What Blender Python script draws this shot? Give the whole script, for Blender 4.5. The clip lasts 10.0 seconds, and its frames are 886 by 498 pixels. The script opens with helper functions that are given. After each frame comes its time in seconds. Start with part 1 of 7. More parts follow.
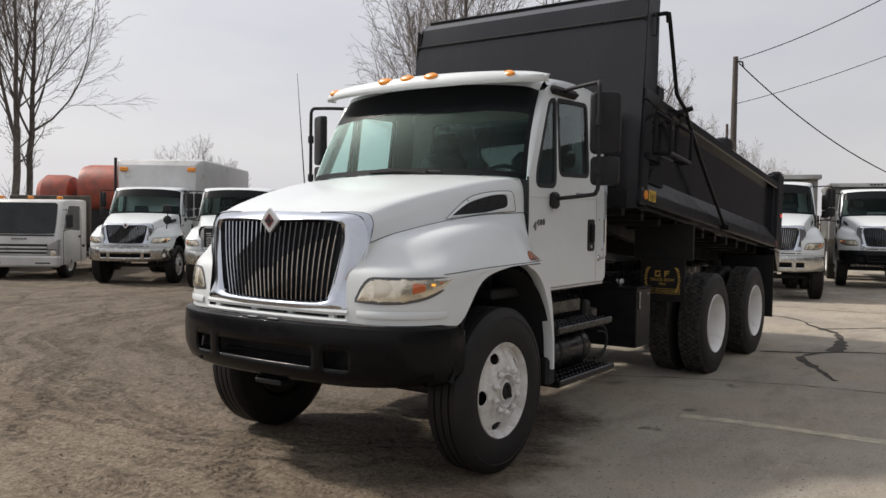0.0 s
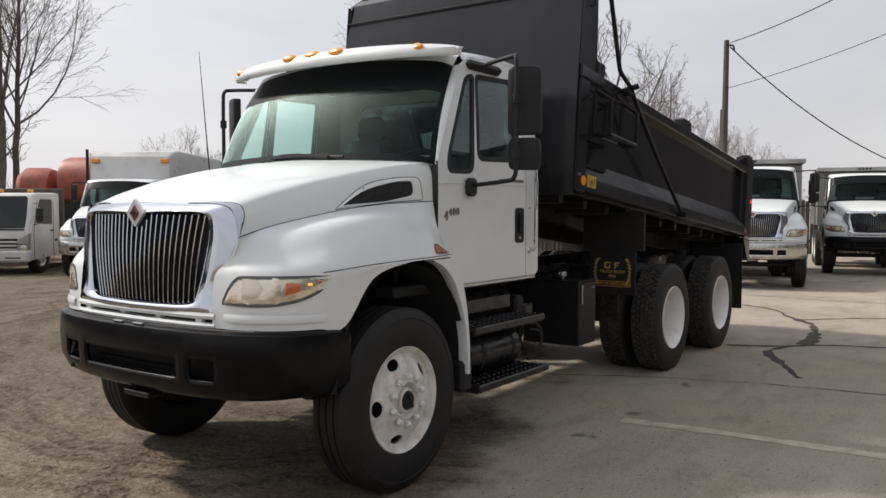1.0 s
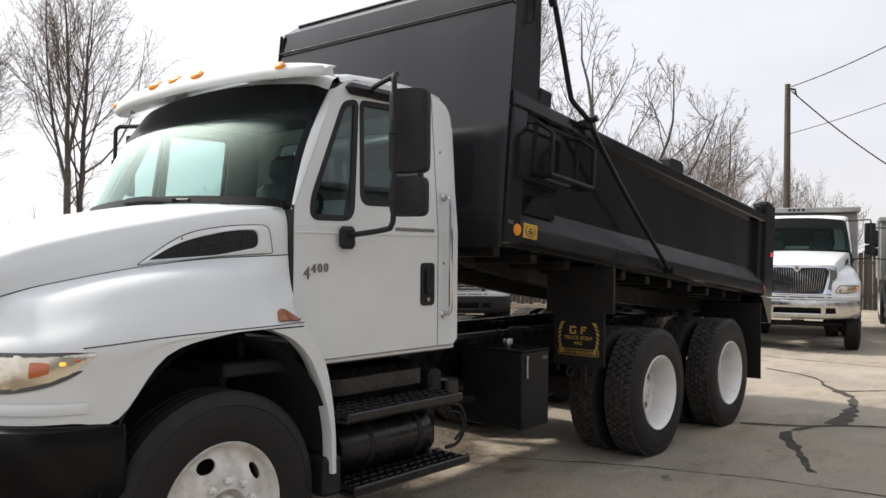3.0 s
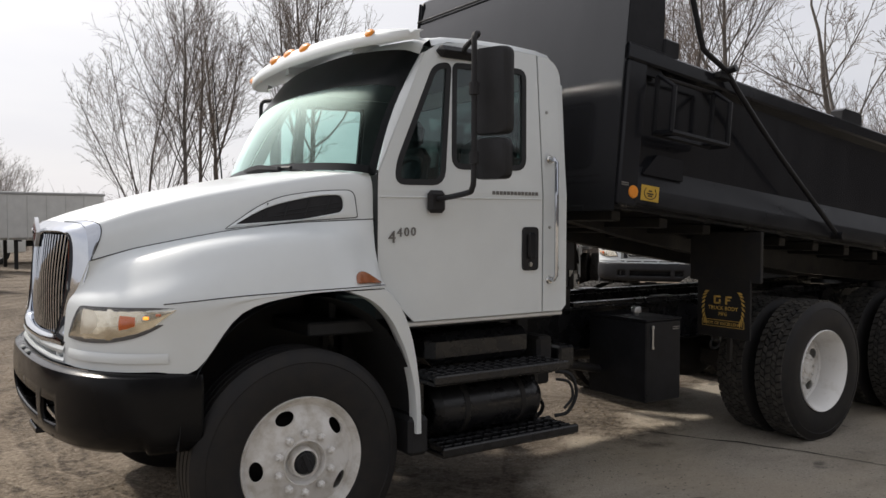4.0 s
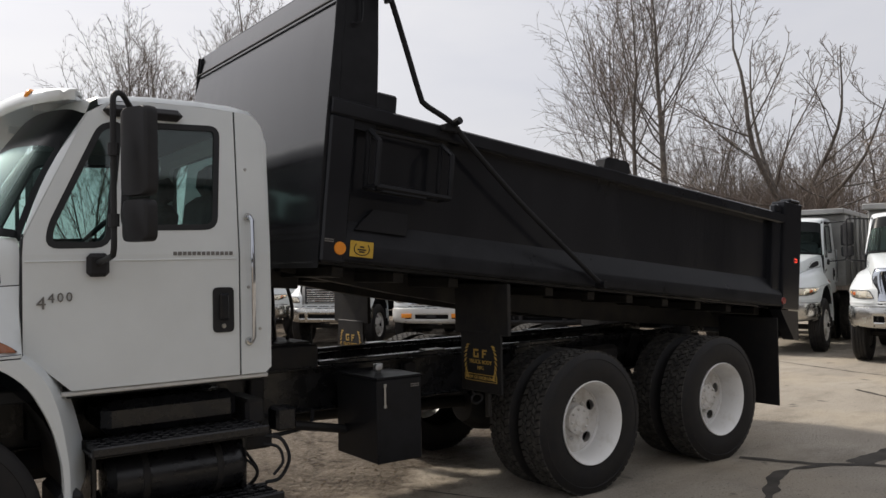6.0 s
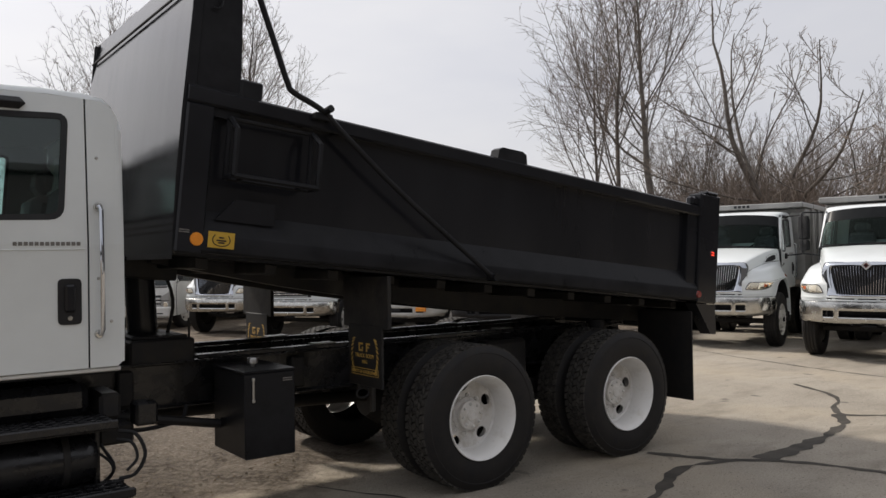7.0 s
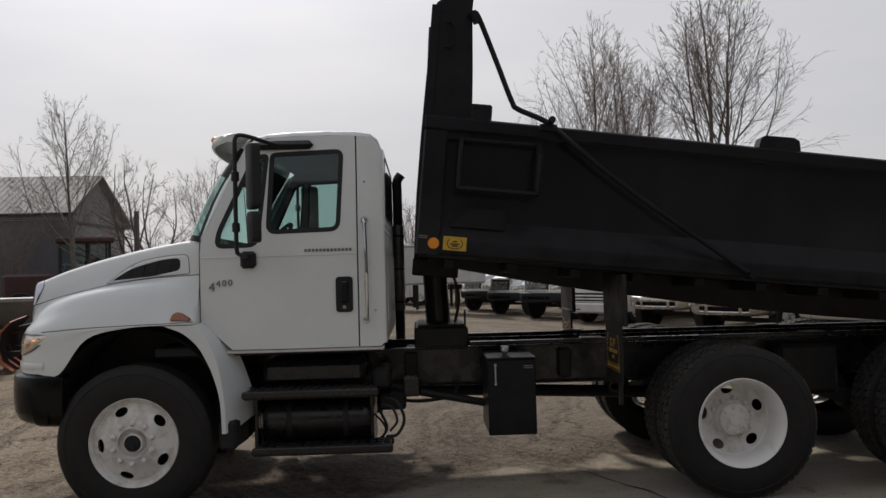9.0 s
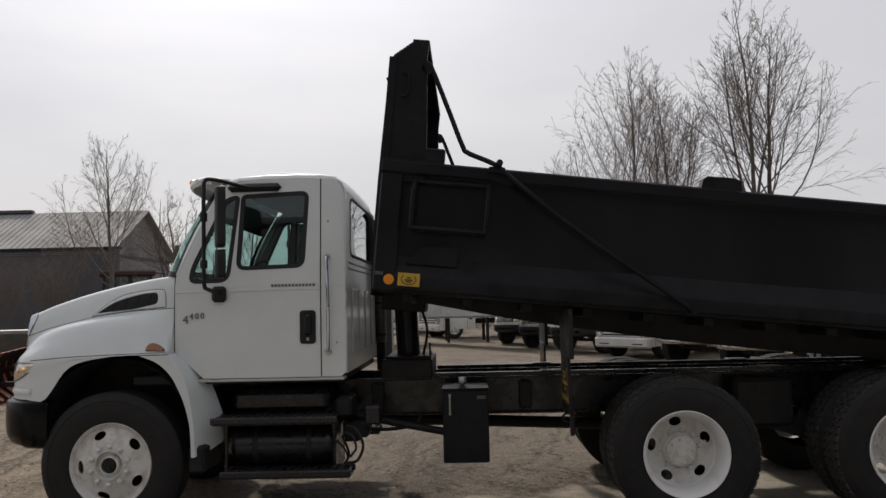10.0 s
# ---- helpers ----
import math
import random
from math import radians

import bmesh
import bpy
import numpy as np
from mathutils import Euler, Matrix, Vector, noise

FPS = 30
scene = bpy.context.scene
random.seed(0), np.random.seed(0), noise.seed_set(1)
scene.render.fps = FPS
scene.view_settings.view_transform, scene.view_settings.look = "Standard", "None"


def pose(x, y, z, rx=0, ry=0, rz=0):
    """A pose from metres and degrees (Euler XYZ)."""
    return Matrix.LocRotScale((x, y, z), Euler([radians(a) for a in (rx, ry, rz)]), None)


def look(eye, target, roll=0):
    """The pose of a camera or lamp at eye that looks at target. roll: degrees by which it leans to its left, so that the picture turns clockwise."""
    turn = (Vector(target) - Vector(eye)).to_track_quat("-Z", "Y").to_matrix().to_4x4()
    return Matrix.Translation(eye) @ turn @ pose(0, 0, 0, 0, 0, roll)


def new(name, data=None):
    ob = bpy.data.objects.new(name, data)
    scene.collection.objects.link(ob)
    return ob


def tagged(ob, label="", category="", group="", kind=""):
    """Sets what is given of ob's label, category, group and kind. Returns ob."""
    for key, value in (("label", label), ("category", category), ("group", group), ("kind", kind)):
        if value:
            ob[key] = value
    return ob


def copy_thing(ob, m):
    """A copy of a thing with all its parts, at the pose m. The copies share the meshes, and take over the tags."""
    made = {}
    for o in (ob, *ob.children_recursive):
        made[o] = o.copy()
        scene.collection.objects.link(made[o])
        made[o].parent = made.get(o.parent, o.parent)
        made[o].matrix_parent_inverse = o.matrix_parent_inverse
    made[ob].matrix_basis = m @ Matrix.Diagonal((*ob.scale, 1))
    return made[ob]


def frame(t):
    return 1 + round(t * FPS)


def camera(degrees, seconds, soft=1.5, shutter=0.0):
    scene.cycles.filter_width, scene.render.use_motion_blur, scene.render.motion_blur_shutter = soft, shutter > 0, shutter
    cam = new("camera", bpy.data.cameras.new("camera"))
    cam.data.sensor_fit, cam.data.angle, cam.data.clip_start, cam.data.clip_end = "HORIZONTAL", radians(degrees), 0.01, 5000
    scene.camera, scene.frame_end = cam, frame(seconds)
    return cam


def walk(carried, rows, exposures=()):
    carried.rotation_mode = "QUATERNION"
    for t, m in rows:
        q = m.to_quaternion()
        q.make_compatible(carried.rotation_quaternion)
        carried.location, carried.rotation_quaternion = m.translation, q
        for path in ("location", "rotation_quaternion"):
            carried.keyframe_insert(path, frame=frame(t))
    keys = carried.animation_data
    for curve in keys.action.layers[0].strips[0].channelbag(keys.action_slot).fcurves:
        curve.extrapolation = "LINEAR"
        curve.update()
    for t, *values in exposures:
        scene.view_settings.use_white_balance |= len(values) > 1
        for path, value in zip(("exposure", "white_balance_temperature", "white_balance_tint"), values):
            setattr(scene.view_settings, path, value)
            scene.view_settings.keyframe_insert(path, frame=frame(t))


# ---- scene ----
cam = camera(57.6, 10.0)
PATH = [
    (0, (-4.414, -3.721, 1.583), (-2.778, -2.572, 1.508), 0.7),
    (0.5, (-4.003, -3.799, 1.579), (-2.409, -2.593, 1.502), 0.5),
    (1, (-3.61, -3.915, 1.588), (-1.976, -2.765, 1.487), 0.1),
    (1.5, (-3.219, -3.992, 1.605), (-1.649, -2.755, 1.548), -0.4),
    (2, (-2.828, -4.017, 1.629), (-1.236, -2.807, 1.678), -0.8),
    (2.2, (-2.683, -4.064, 1.63), (-1.107, -2.836, 1.723), -0.6),
    (3.3, (-1.949, -4.234, 1.623), (-0.479, -2.878, 1.584), 0.5),
    (3.5, (-1.846, -4.338, 1.602), (-0.489, -2.87, 1.542), -0.1),
    (4, (-1.575, -4.565, 1.612), (-0.447, -2.915, 1.548), 0.2),
    (4.5, (-1.235, -4.734, 1.638), (-0.216, -3.018, 1.503), 2.6),
    (5, (-0.939, -4.961, 1.655), (0.026, -3.215, 1.507), 3.1),
    (5.5, (-0.595, -5.148, 1.677), (0.435, -3.433, 1.671), 0.8),
    (5.8, (-0.366, -5.225, 1.682), (0.763, -3.575, 1.732), -0.2),
    (6, (-0.219, -5.372, 1.692), (0.965, -3.761, 1.733), -1.0),
    (6.2, (-0.081, -5.478, 1.691), (1.139, -3.893, 1.712), -0.7),
    (7.3, (0.701, -5.909, 1.644), (1.842, -4.267, 1.681), -1.2),
    (7.5, (0.851, -6.045, 1.626), (1.882, -4.332, 1.674), -1.1),
    (8, (1.23, -6.255, 1.582), (2.024, -4.422, 1.681), -1.8),
    (8.5, (1.651, -6.521, 1.679), (2.119, -4.579, 1.777), -1.4),
    (9, (1.982, -6.708, 1.628), (2.042, -4.71, 1.677), -1.5),
    (9.2, (2.09, -6.746, 1.624), (2.123, -4.747, 1.635), -0.8),
    (9.5, (2.284, -6.824, 1.637), (2.31, -4.824, 1.632), -0.5),
    (10, (2.644, -7.037, 1.622), (2.588, -5.042, 1.756), -1.3),
]
walk(cam, [(t, look(eye, target, roll)) for t, eye, target, roll in PATH],
     exposures=[(0.0, -0.26), (0.5, -0.22), (1.5, -0.06), (2.2, 0.10), (3.3, 0.27), (4.0, -0.09), (4.5, -0.24), (5.5, -0.21), (6.2, -0.23), (7.5, -0.25), (8.0, -0.50), (8.5, -0.38), (9.0, -0.64), (10.0, -0.58)])

# ---- world, sun ----
SUN_DIR = Vector((-0.22, 0.70, 0.69)).normalized()      # towards the sun: over the truck's far side
world = bpy.data.worlds.new("hazy_sky")
scene.world = world
world.use_nodes = True
wn, wl = world.node_tree.nodes, world.node_tree.links
wn.clear()
w_out, w_bg = wn.new("ShaderNodeOutputWorld"), wn.new("ShaderNodeBackground")
sky = wn.new("ShaderNodeTexSky")
sky.sky_type, sky.sun_disc = "NISHITA", False
sky.sun_elevation = math.asin(SUN_DIR.z)
sky.sun_rotation = math.atan2(SUN_DIR.x, SUN_DIR.y)
sky.dust_density, sky.air_density, sky.ozone_density = 3.0, 1.2, 1.5
w_co = wn.new("ShaderNodeTexCoord")
w_map = wn.new("ShaderNodeMapping")
w_map.inputs["Scale"].default_value = (1.0, 1.6, 4.5)
w_noise = wn.new("ShaderNodeTexNoise")
w_noise.inputs["Scale"].default_value, w_noise.inputs["Detail"].default_value = 1.6, 6.0
w_noise.inputs["Roughness"].default_value = 0.5
w_ramp = wn.new("ShaderNodeValToRGB")
w_ramp.color_ramp.elements[0].position, w_ramp.color_ramp.elements[1].position = 0.30, 0.72
w_ramp.color_ramp.elements[0].color = (7.75, 7.75, 8.35, 1)
w_ramp.color_ramp.elements[1].color = (9.5, 9.3, 9.4, 1)
# brighter haze round the sun
w_dot = wn.new("ShaderNodeVectorMath")
w_dot.operation = "DOT_PRODUCT"
w_dot.inputs[1].default_value = SUN_DIR
w_glow = wn.new("ShaderNodeMapRange")
w_glow.inputs["From Min"].default_value, w_glow.inputs["From Max"].default_value = -0.6, 1.0
w_glow.inputs["To Min"].default_value, w_glow.inputs["To Max"].default_value = 0.92, 1.55
w_near, w_ring, w_sum = wn.new("ShaderNodeMath"), wn.new("ShaderNodeMath"), wn.new("ShaderNodeMath")
w_near.operation, w_near.inputs[1].default_value = "MAXIMUM", 0.0
w_ring.operation, w_ring.inputs[1].default_value = "POWER", 18.0
w_sum.operation, w_sum.inputs[1].default_value = "MULTIPLY_ADD", 3.2
w_mul = wn.new("ShaderNodeVectorMath")
w_mul.operation = "SCALE"
w_mix = wn.new("ShaderNodeMixRGB")
w_mix.inputs["Fac"].default_value = 0.82
w_bg.inputs["Strength"].default_value = 0.085
wl.new(w_co.outputs["Generated"], w_map.inputs["Vector"])
wl.new(w_map.outputs["Vector"], w_noise.inputs["Vector"])
wl.new(w_noise.outputs["Fac"], w_ramp.inputs["Fac"])
wl.new(w_co.outputs["Generated"], w_dot.inputs[0])
wl.new(w_dot.outputs["Value"], w_glow.inputs["Value"])
wl.new(w_ramp.outputs["Color"], w_mul.inputs[0])
wl.new(w_dot.outputs["Value"], w_near.inputs[0])
wl.new(w_near.outputs["Value"], w_ring.inputs[0])
wl.new(w_ring.outputs["Value"], w_sum.inputs[0])
wl.new(w_glow.outputs["Result"], w_sum.inputs[2])
wl.new(w_sum.outputs["Value"], w_mul.inputs["Scale"])
wl.new(sky.outputs["Color"], w_mix.inputs["Color1"])
wl.new(w_mul.outputs["Vector"], w_mix.inputs["Color2"])
wl.new(w_mix.outputs["Color"], w_bg.inputs["Color"])
wl.new(w_bg.outputs["Background"], w_out.inputs["Surface"])

sun_data = bpy.data.lights.new("sun", "SUN")
sun_data.energy, sun_data.angle, sun_data.color = 4.1, radians(5.0), (1.0, 0.92, 0.82)
sun = new("sun", sun_data)
sun.matrix_world = Matrix.Translation((-6, 20, 22)) @ (-SUN_DIR).to_track_quat("-Z", "Y").to_matrix().to_4x4()


# ---- materials ----
def material(name, colour, rough=0.5, metal=0.0, vary=0.0, scale=6.0, bump=0.0, bump_scale=40.0, colour2=None, coat=0.0,
             spread=(0.35, 0.65), stretch=(1, 1, 1), random_amount=0.0, rough_vary=0.0, second=None, spec=0.5, coat_rough=0.12):
    """A node material: base colour broken up by noise at two scales, with bump."""
    m = bpy.data.materials.new(name)
    m.use_nodes = True
    n, l = m.node_tree.nodes, m.node_tree.links
    b = n["Principled BSDF"]
    b.inputs["Roughness"].default_value, b.inputs["Metallic"].default_value = rough, metal
    b.inputs["Coat Weight"].default_value = coat
    b.inputs["Coat Roughness"].default_value = coat_rough
    b.inputs["Specular IOR Level"].default_value = spec
    co = n.new("ShaderNodeTexCoord")
    mp = n.new("ShaderNodeMapping")
    mp.inputs["Scale"].default_value = stretch
    l.new(co.outputs["Object"], mp.inputs["Vector"])
    vec = mp.outputs["Vector"]
    c2 = colour2 or tuple(c * (1 - vary) for c in colour)
    big = n.new("ShaderNodeTexNoise")
    big.inputs["Scale"].default_value, big.inputs["Detail"].default_value = scale, 5.0
    big.inputs["Roughness"].default_value = 0.62
    l.new(vec, big.inputs["Vector"])
    ramp = n.new("ShaderNodeValToRGB")
    ramp.color_ramp.elements[0].position, ramp.color_ramp.elements[1].position = spread
    ramp.color_ramp.elements[0].color, ramp.color_ramp.elements[1].color = (*c2, 1), (*colour, 1)
    l.new(big.outputs["Fac"], ramp.inputs["Fac"])
    out = ramp.outputs["Color"]
    fine = n.new("ShaderNodeTexNoise")
    fine.inputs["Scale"].default_value, fine.inputs["Detail"].default_value = bump_scale, 4.0
    l.new(vec, fine.inputs["Vector"])
    if second:
        mx = n.new("ShaderNodeMixRGB")
        r2 = n.new("ShaderNodeValToRGB")
        r2.color_ramp.elements[0].position, r2.color_ramp.elements[1].position = second[1]
        l.new(fine.outputs["Fac"], r2.inputs["Fac"])
        l.new(r2.outputs["Color"], mx.inputs["Fac"])
        l.new(out, mx.inputs["Color1"])
        mx.inputs["Color2"].default_value = (*second[0], 1)
        out = mx.outputs["Color"]
    if random_amount:
        info = n.new("ShaderNodeObjectInfo")
        hs = n.new("ShaderNodeHueSaturation")
        mr = n.new("ShaderNodeMapRange")
        mr.inputs["To Min"].default_value, mr.inputs["To Max"].default_value = 1 - random_amount, 1 + random_amount
        l.new(info.outputs["Random"], mr.inputs["Value"])
        l.new(mr.outputs["Result"], hs.inputs["Value"])
        l.new(out, hs.inputs["Color"])
        out = hs.outputs["Color"]
    l.new(out, b.inputs["Base Color"])
    if rough_vary:
        mr = n.new("ShaderNodeMapRange")
        mr.inputs["From Min"].default_value, mr.inputs["From Max"].default_value = 0.3, 0.7
        mr.inputs["To Min"].default_value, mr.inputs["To Max"].default_value = max(0.02, rough - rough_vary), rough + rough_vary
        l.new(big.outputs["Fac"], mr.inputs["Value"])
        l.new(mr.outputs["Result"], b.inputs["Roughness"])
    if bump:
        bp = n.new("ShaderNodeBump")
        bp.inputs["Strength"].default_value, bp.inputs["Distance"].default_value = min(1.0, bump), 0.01
        l.new(fine.outputs["Fac"], bp.inputs["Height"])
        l.new(bp.outputs["Normal"], b.inputs["Normal"])
    return m


def glass_material(name, tint, gloss_rough=0.0, ior=1.55, sheen=(1.0, 1.0, 1.0)):
    """Tinted see-through sheet with Fresnel gloss."""
    m = bpy.data.materials.new(name)
    m.use_nodes = True
    n, l = m.node_tree.nodes, m.node_tree.links
    n.clear()
    out, mix = n.new("ShaderNodeOutputMaterial"), n.new("ShaderNodeMixShader")
    tr, gl, fr = n.new("ShaderNodeBsdfTransparent"), n.new("ShaderNodeBsdfGlossy"), n.new("ShaderNodeLayerWeight")
    tr.inputs["Color"].default_value = (*tint, 1)
    gl.inputs["Roughness"].default_value = gloss_rough
    gl.inputs["Color"].default_value = (*sheen, 1)
    fr.inputs["Blend"].default_value = 0.5
    f0 = ((ior - 1) / (ior + 1)) ** 2
    power, scale = n.new("ShaderNodeMath"), n.new("ShaderNodeMath")
    power.operation, power.inputs[1].default_value = "POWER", 5.0
    scale.operation, scale.inputs[1].default_value, scale.inputs[2].default_value = "MULTIPLY_ADD", 1 - f0, f0
    l.new(fr.outputs["Facing"], power.inputs[0])
    l.new(power.outputs["Value"], scale.inputs[0])
    l.new(scale.outputs["Value"], mix.inputs["Fac"])
    l.new(tr.outputs["BSDF"], mix.inputs[1])
    l.new(gl.outputs["BSDF"], mix.inputs[2])
    l.new(mix.outputs["Shader"], out.inputs["Surface"])
    return m


def emitter(name, colour, strength):
    m = material(name, colour, 0.3)
    b = m.node_tree.nodes["Principled BSDF"]
    b.inputs["Emission Color"].default_value = (*colour, 1)
    b.inputs["Emission Strength"].default_value = strength
    return m


WHITE = material("white_paint", (0.67, 0.705, 0.715), 0.36, vary=0.05, scale=3.0, coat=0.40, coat_rough=0.12, rough_vary=0.06, bump=0.015, bump_scale=300)
WHITE_OLD = material("aged_white_paint", (0.60, 0.60, 0.58), 0.4, vary=0.14, scale=2.5, coat=0.2, bump=0.03, bump_scale=120, random_amount=0.05)
WHEEL_WHITE = material("wheel_paint", (0.70, 0.69, 0.67), 0.45, scale=11.0, colour2=(0.47, 0.44, 0.39), spread=(0.30, 0.56), bump=0.05, bump_scale=90)
WHEEL_PALE = material("pale_wheel_paint", (0.76, 0.755, 0.74), 0.40, scale=7.0, colour2=(0.60, 0.58, 0.54), spread=(0.26, 0.48), bump=0.03, bump_scale=90)
HEADLAMP_RIM = material("grey_lamp_rim", (0.10, 0.10, 0.105), 0.35, 0.3, vary=0.3, scale=20.0)
BRIGHT = material("bright_emblem_rim", (0.78, 0.79, 0.80), 0.28, 0.55, vary=0.1, scale=30.0)
BLACK = material("black_gloss_paint", (0.0160, 0.0168, 0.0200), 0.13, vary=0.3, scale=1.6, rough_vary=0.07, bump=0.12, bump_scale=3.2, spec=0.24)
BLACK_SATIN = material("black_satin_paint", (0.0170, 0.0176, 0.0203), 0.34, vary=0.4, scale=5.0, bump=0.04, bump_scale=60, rough_vary=0.08, spec=0.12)
SHEET = material("polished_black_sheet", (0.0130, 0.0137, 0.0166), 0.15, vary=0.3, scale=1.6, rough_vary=0.08, bump=0.30, bump_scale=3.4, spec=0.30, stretch=(1, 1, 0.22))
HEAD = material("polished_black_headboard", (0.0120, 0.0126, 0.0150), 0.13, vary=0.3, scale=1.6, rough_vary=0.07, bump=0.22, bump_scale=2.6, spec=0.40, stretch=(1, 1, 0.3))
FRIT = material("black_glass_band", (0.010, 0.0115, 0.0125), 0.30, vary=0.3, scale=6.0, spec=0.10)
BUMPER = material("moulded_black_bumper", (0.0068, 0.0070, 0.0080), 0.22, vary=0.3, scale=6.0, bump=0.02, bump_scale=60, rough_vary=0.06, spec=0.15)
PALE_BOX = material("pale_aluminium_box", (0.60, 0.60, 0.59), 0.34, 0.3, vary=0.18, scale=1.5, rough_vary=0.1, bump=0.08, bump_scale=2.5)
DARK_PANE = material("dark_parked_glass", (0.020, 0.026, 0.027), 0.08, vary=0.45, scale=2.6, bump=0.03, bump_scale=3, spec=0.30)
STEP_BLACK = material("wet_black_enamel", (0.0115, 0.0117, 0.0135), 0.28, vary=0.4, scale=9.0, bump=0.10, bump_scale=35, rough_vary=0.14, spec=0.45)
CHASSIS = material("chassis_black", (0.0190, 0.0190, 0.0210), 0.50, scale=7.0, colour2=(0.0260, 0.0240, 0.0215), bump=0.15, bump_scale=45, rough_vary=0.12, spec=0.2)
PLASTIC = material("black_plastic", (0.0240, 0.0240, 0.0260), 0.52, vary=0.25, scale=8.0, bump=0.12, bump_scale=220, rough_vary=0.06, spec=0.2)
CHROME = material("chrome", (0.54, 0.565, 0.61), 0.05, 1.0, vary=0.08, scale=5.0, rough_vary=0.03)
CHROME_OLD = material("dull_chrome", (0.62, 0.62, 0.60), 0.22, 1.0, vary=0.25, scale=6.0, rough_vary=0.1)
DASH = material("grey_dash_plastic", (0.10, 0.11, 0.115), 0.6, vary=0.2, scale=10.0, bump=0.1, bump_scale=150)
STEEL = material("bare_steel", (0.45, 0.45, 0.44), 0.35, 1.0, vary=0.2, scale=12.0, rough_vary=0.1)
SHIELD = material("sooty_steel", (0.16, 0.155, 0.15), 0.45, 0.8, vary=0.3, scale=14.0, rough_vary=0.1, bump=0.2, bump_scale=150)
RUBBER = material("tyre_rubber", (0.0150, 0.0150, 0.0165), 0.55, scale=9.0, colour2=(0.0215, 0.0200, 0.0190), bump=0.10, bump_scale=120, spec=0.22)
TREAD = material("dusty_tread", (0.062, 0.057, 0.050), 0.9, scale=16.0, colour2=(0.015, 0.0145, 0.014), bump=0.2, bump_scale=90)
GLASS = glass_material("tinted_glass", (0.80, 0.91, 0.89))
SCREEN = glass_material("windshield_glass", (0.74, 0.90, 0.87), 0.48, 1.22, (0.80, 1.0, 0.96))
GLASS_DARK = glass_material("shaded_glass", (0.72, 0.82, 0.805))
LENS = glass_material("lamp_lens", (0.97, 0.96, 0.93))
AMBER = material("amber_lens", (0.86, 0.30, 0.025), 0.30, vary=0.12, scale=60.0, coat=0.3)
AMBER_DEEP = material("deep_amber_reflector", (0.62, 0.13, 0.025), 0.28, vary=0.2, scale=60.0, coat=0.4)
AMBER_DARK = material("brown_amber_lens", (0.30, 0.085, 0.02), 0.25, vary=0.3, scale=60.0, coat=0.5)
AMBER_LIT = emitter("lit_amber_bulb", (1.0, 0.42, 0.05), 1.3)
RED = material("red_lens", (0.22, 0.012, 0.010), 0.25, vary=0.2, scale=50.0, coat=0.5)
RED_LIT = emitter("lit_red_lamp", (1.0, 0.06, 0.03), 2.0)
ORANGE = material("orange_reflector", (0.78, 0.27, 0.02), 0.35, vary=0.1, scale=80.0)
YELLOW = material("yellow_sticker", (0.52, 0.33, 0.035), 0.4, vary=0.12, scale=30.0)
GOLD = material("gold_paint", (0.62, 0.40, 0.09), 0.55, scale=30.0, colour2=(0.36, 0.23, 0.06), spread=(0.3, 0.6))
BADGE = material("grey_badge", (0.20, 0.195, 0.19), 0.35, 0.4, vary=0.3, scale=30.0)
BADGE_RED = material("rust_red_badge", (0.16, 0.05, 0.04), 0.35, vary=0.3, scale=50.0)
SILVER = material("lamp_reflector", (0.84, 0.80, 0.71), 0.18, 0.85, scale=7.0, colour2=(0.60, 0.55, 0.45), bump=0.35, bump_scale=11)
BOWL = material("lamp_bowl", (0.84, 0.80, 0.71), 0.18, 0.25, scale=9.0, colour2=(0.62, 0.56, 0.46), bump=0.5, bump_scale=16)
SEAT = material("grey_cloth", (0.085, 0.09, 0.10), 0.9, vary=0.3, scale=12.0, bump=0.2, bump_scale=200)
TRIM = material("dark_cab_trim", (0.0208, 0.0221, 0.0247), 0.65, vary=0.25, scale=10.0, bump=0.1, bump_scale=150, spec=0.35)
LINER = material("grey_cab_liner", (0.10, 0.11, 0.115), 0.8, vary=0.2, scale=8.0)
GALV = material("grey_aluminium_body", (0.36, 0.36, 0.35), 0.45, 0.5, vary=0.25, scale=3.0, rough_vary=0.1, bump=0.05, bump_scale=30)
RUST_RED = material("faded_red_paint", (0.40, 0.085, 0.05), 0.5, scale=4.0, colour2=(0.22, 0.07, 0.05), bump=0.05)
ORANGE_PAINT = material("orange_machine_paint", (0.40, 0.10, 0.04), 0.4, scale=5.0, colour2=(0.22, 0.055, 0.03), bump=0.05)
WOOD_GREY = material("weathered_wood", (0.11, 0.095, 0.08), 0.85, scale=9.0, colour2=(0.055, 0.045, 0.038), bump=0.4, bump_scale=30, stretch=(1, 1, 0.08), random_amount=0.2)
# bark and twigs are lightened: the haze before them is in the colour
BARK = material("grey_brown_bark", (0.16, 0.142, 0.126), 0.9, scale=8.0, colour2=(0.085, 0.073, 0.064), bump=0.3, bump_scale=40, random_amount=0.2)
TWIG = material("brown_twigs", (0.22, 0.18, 0.15), 0.9, scale=3.0, colour2=(0.135, 0.110, 0.092), random_amount=0.15)
MAROON = material("dull_maroon_paint", (0.055, 0.018, 0.018), 0.5, vary=0.3, scale=5.0)
ROOF_METAL = material("ribbed_roof_metal", (0.34, 0.335, 0.33), 0.8, 0.0, scale=0.6, colour2=(0.22, 0.215, 0.21), bump=0.05, bump_scale=4)
SIDING = material("grey_siding", (0.098, 0.098, 0.108), 0.7, vary=0.25, scale=0.7, bump=0.1, bump_scale=12)
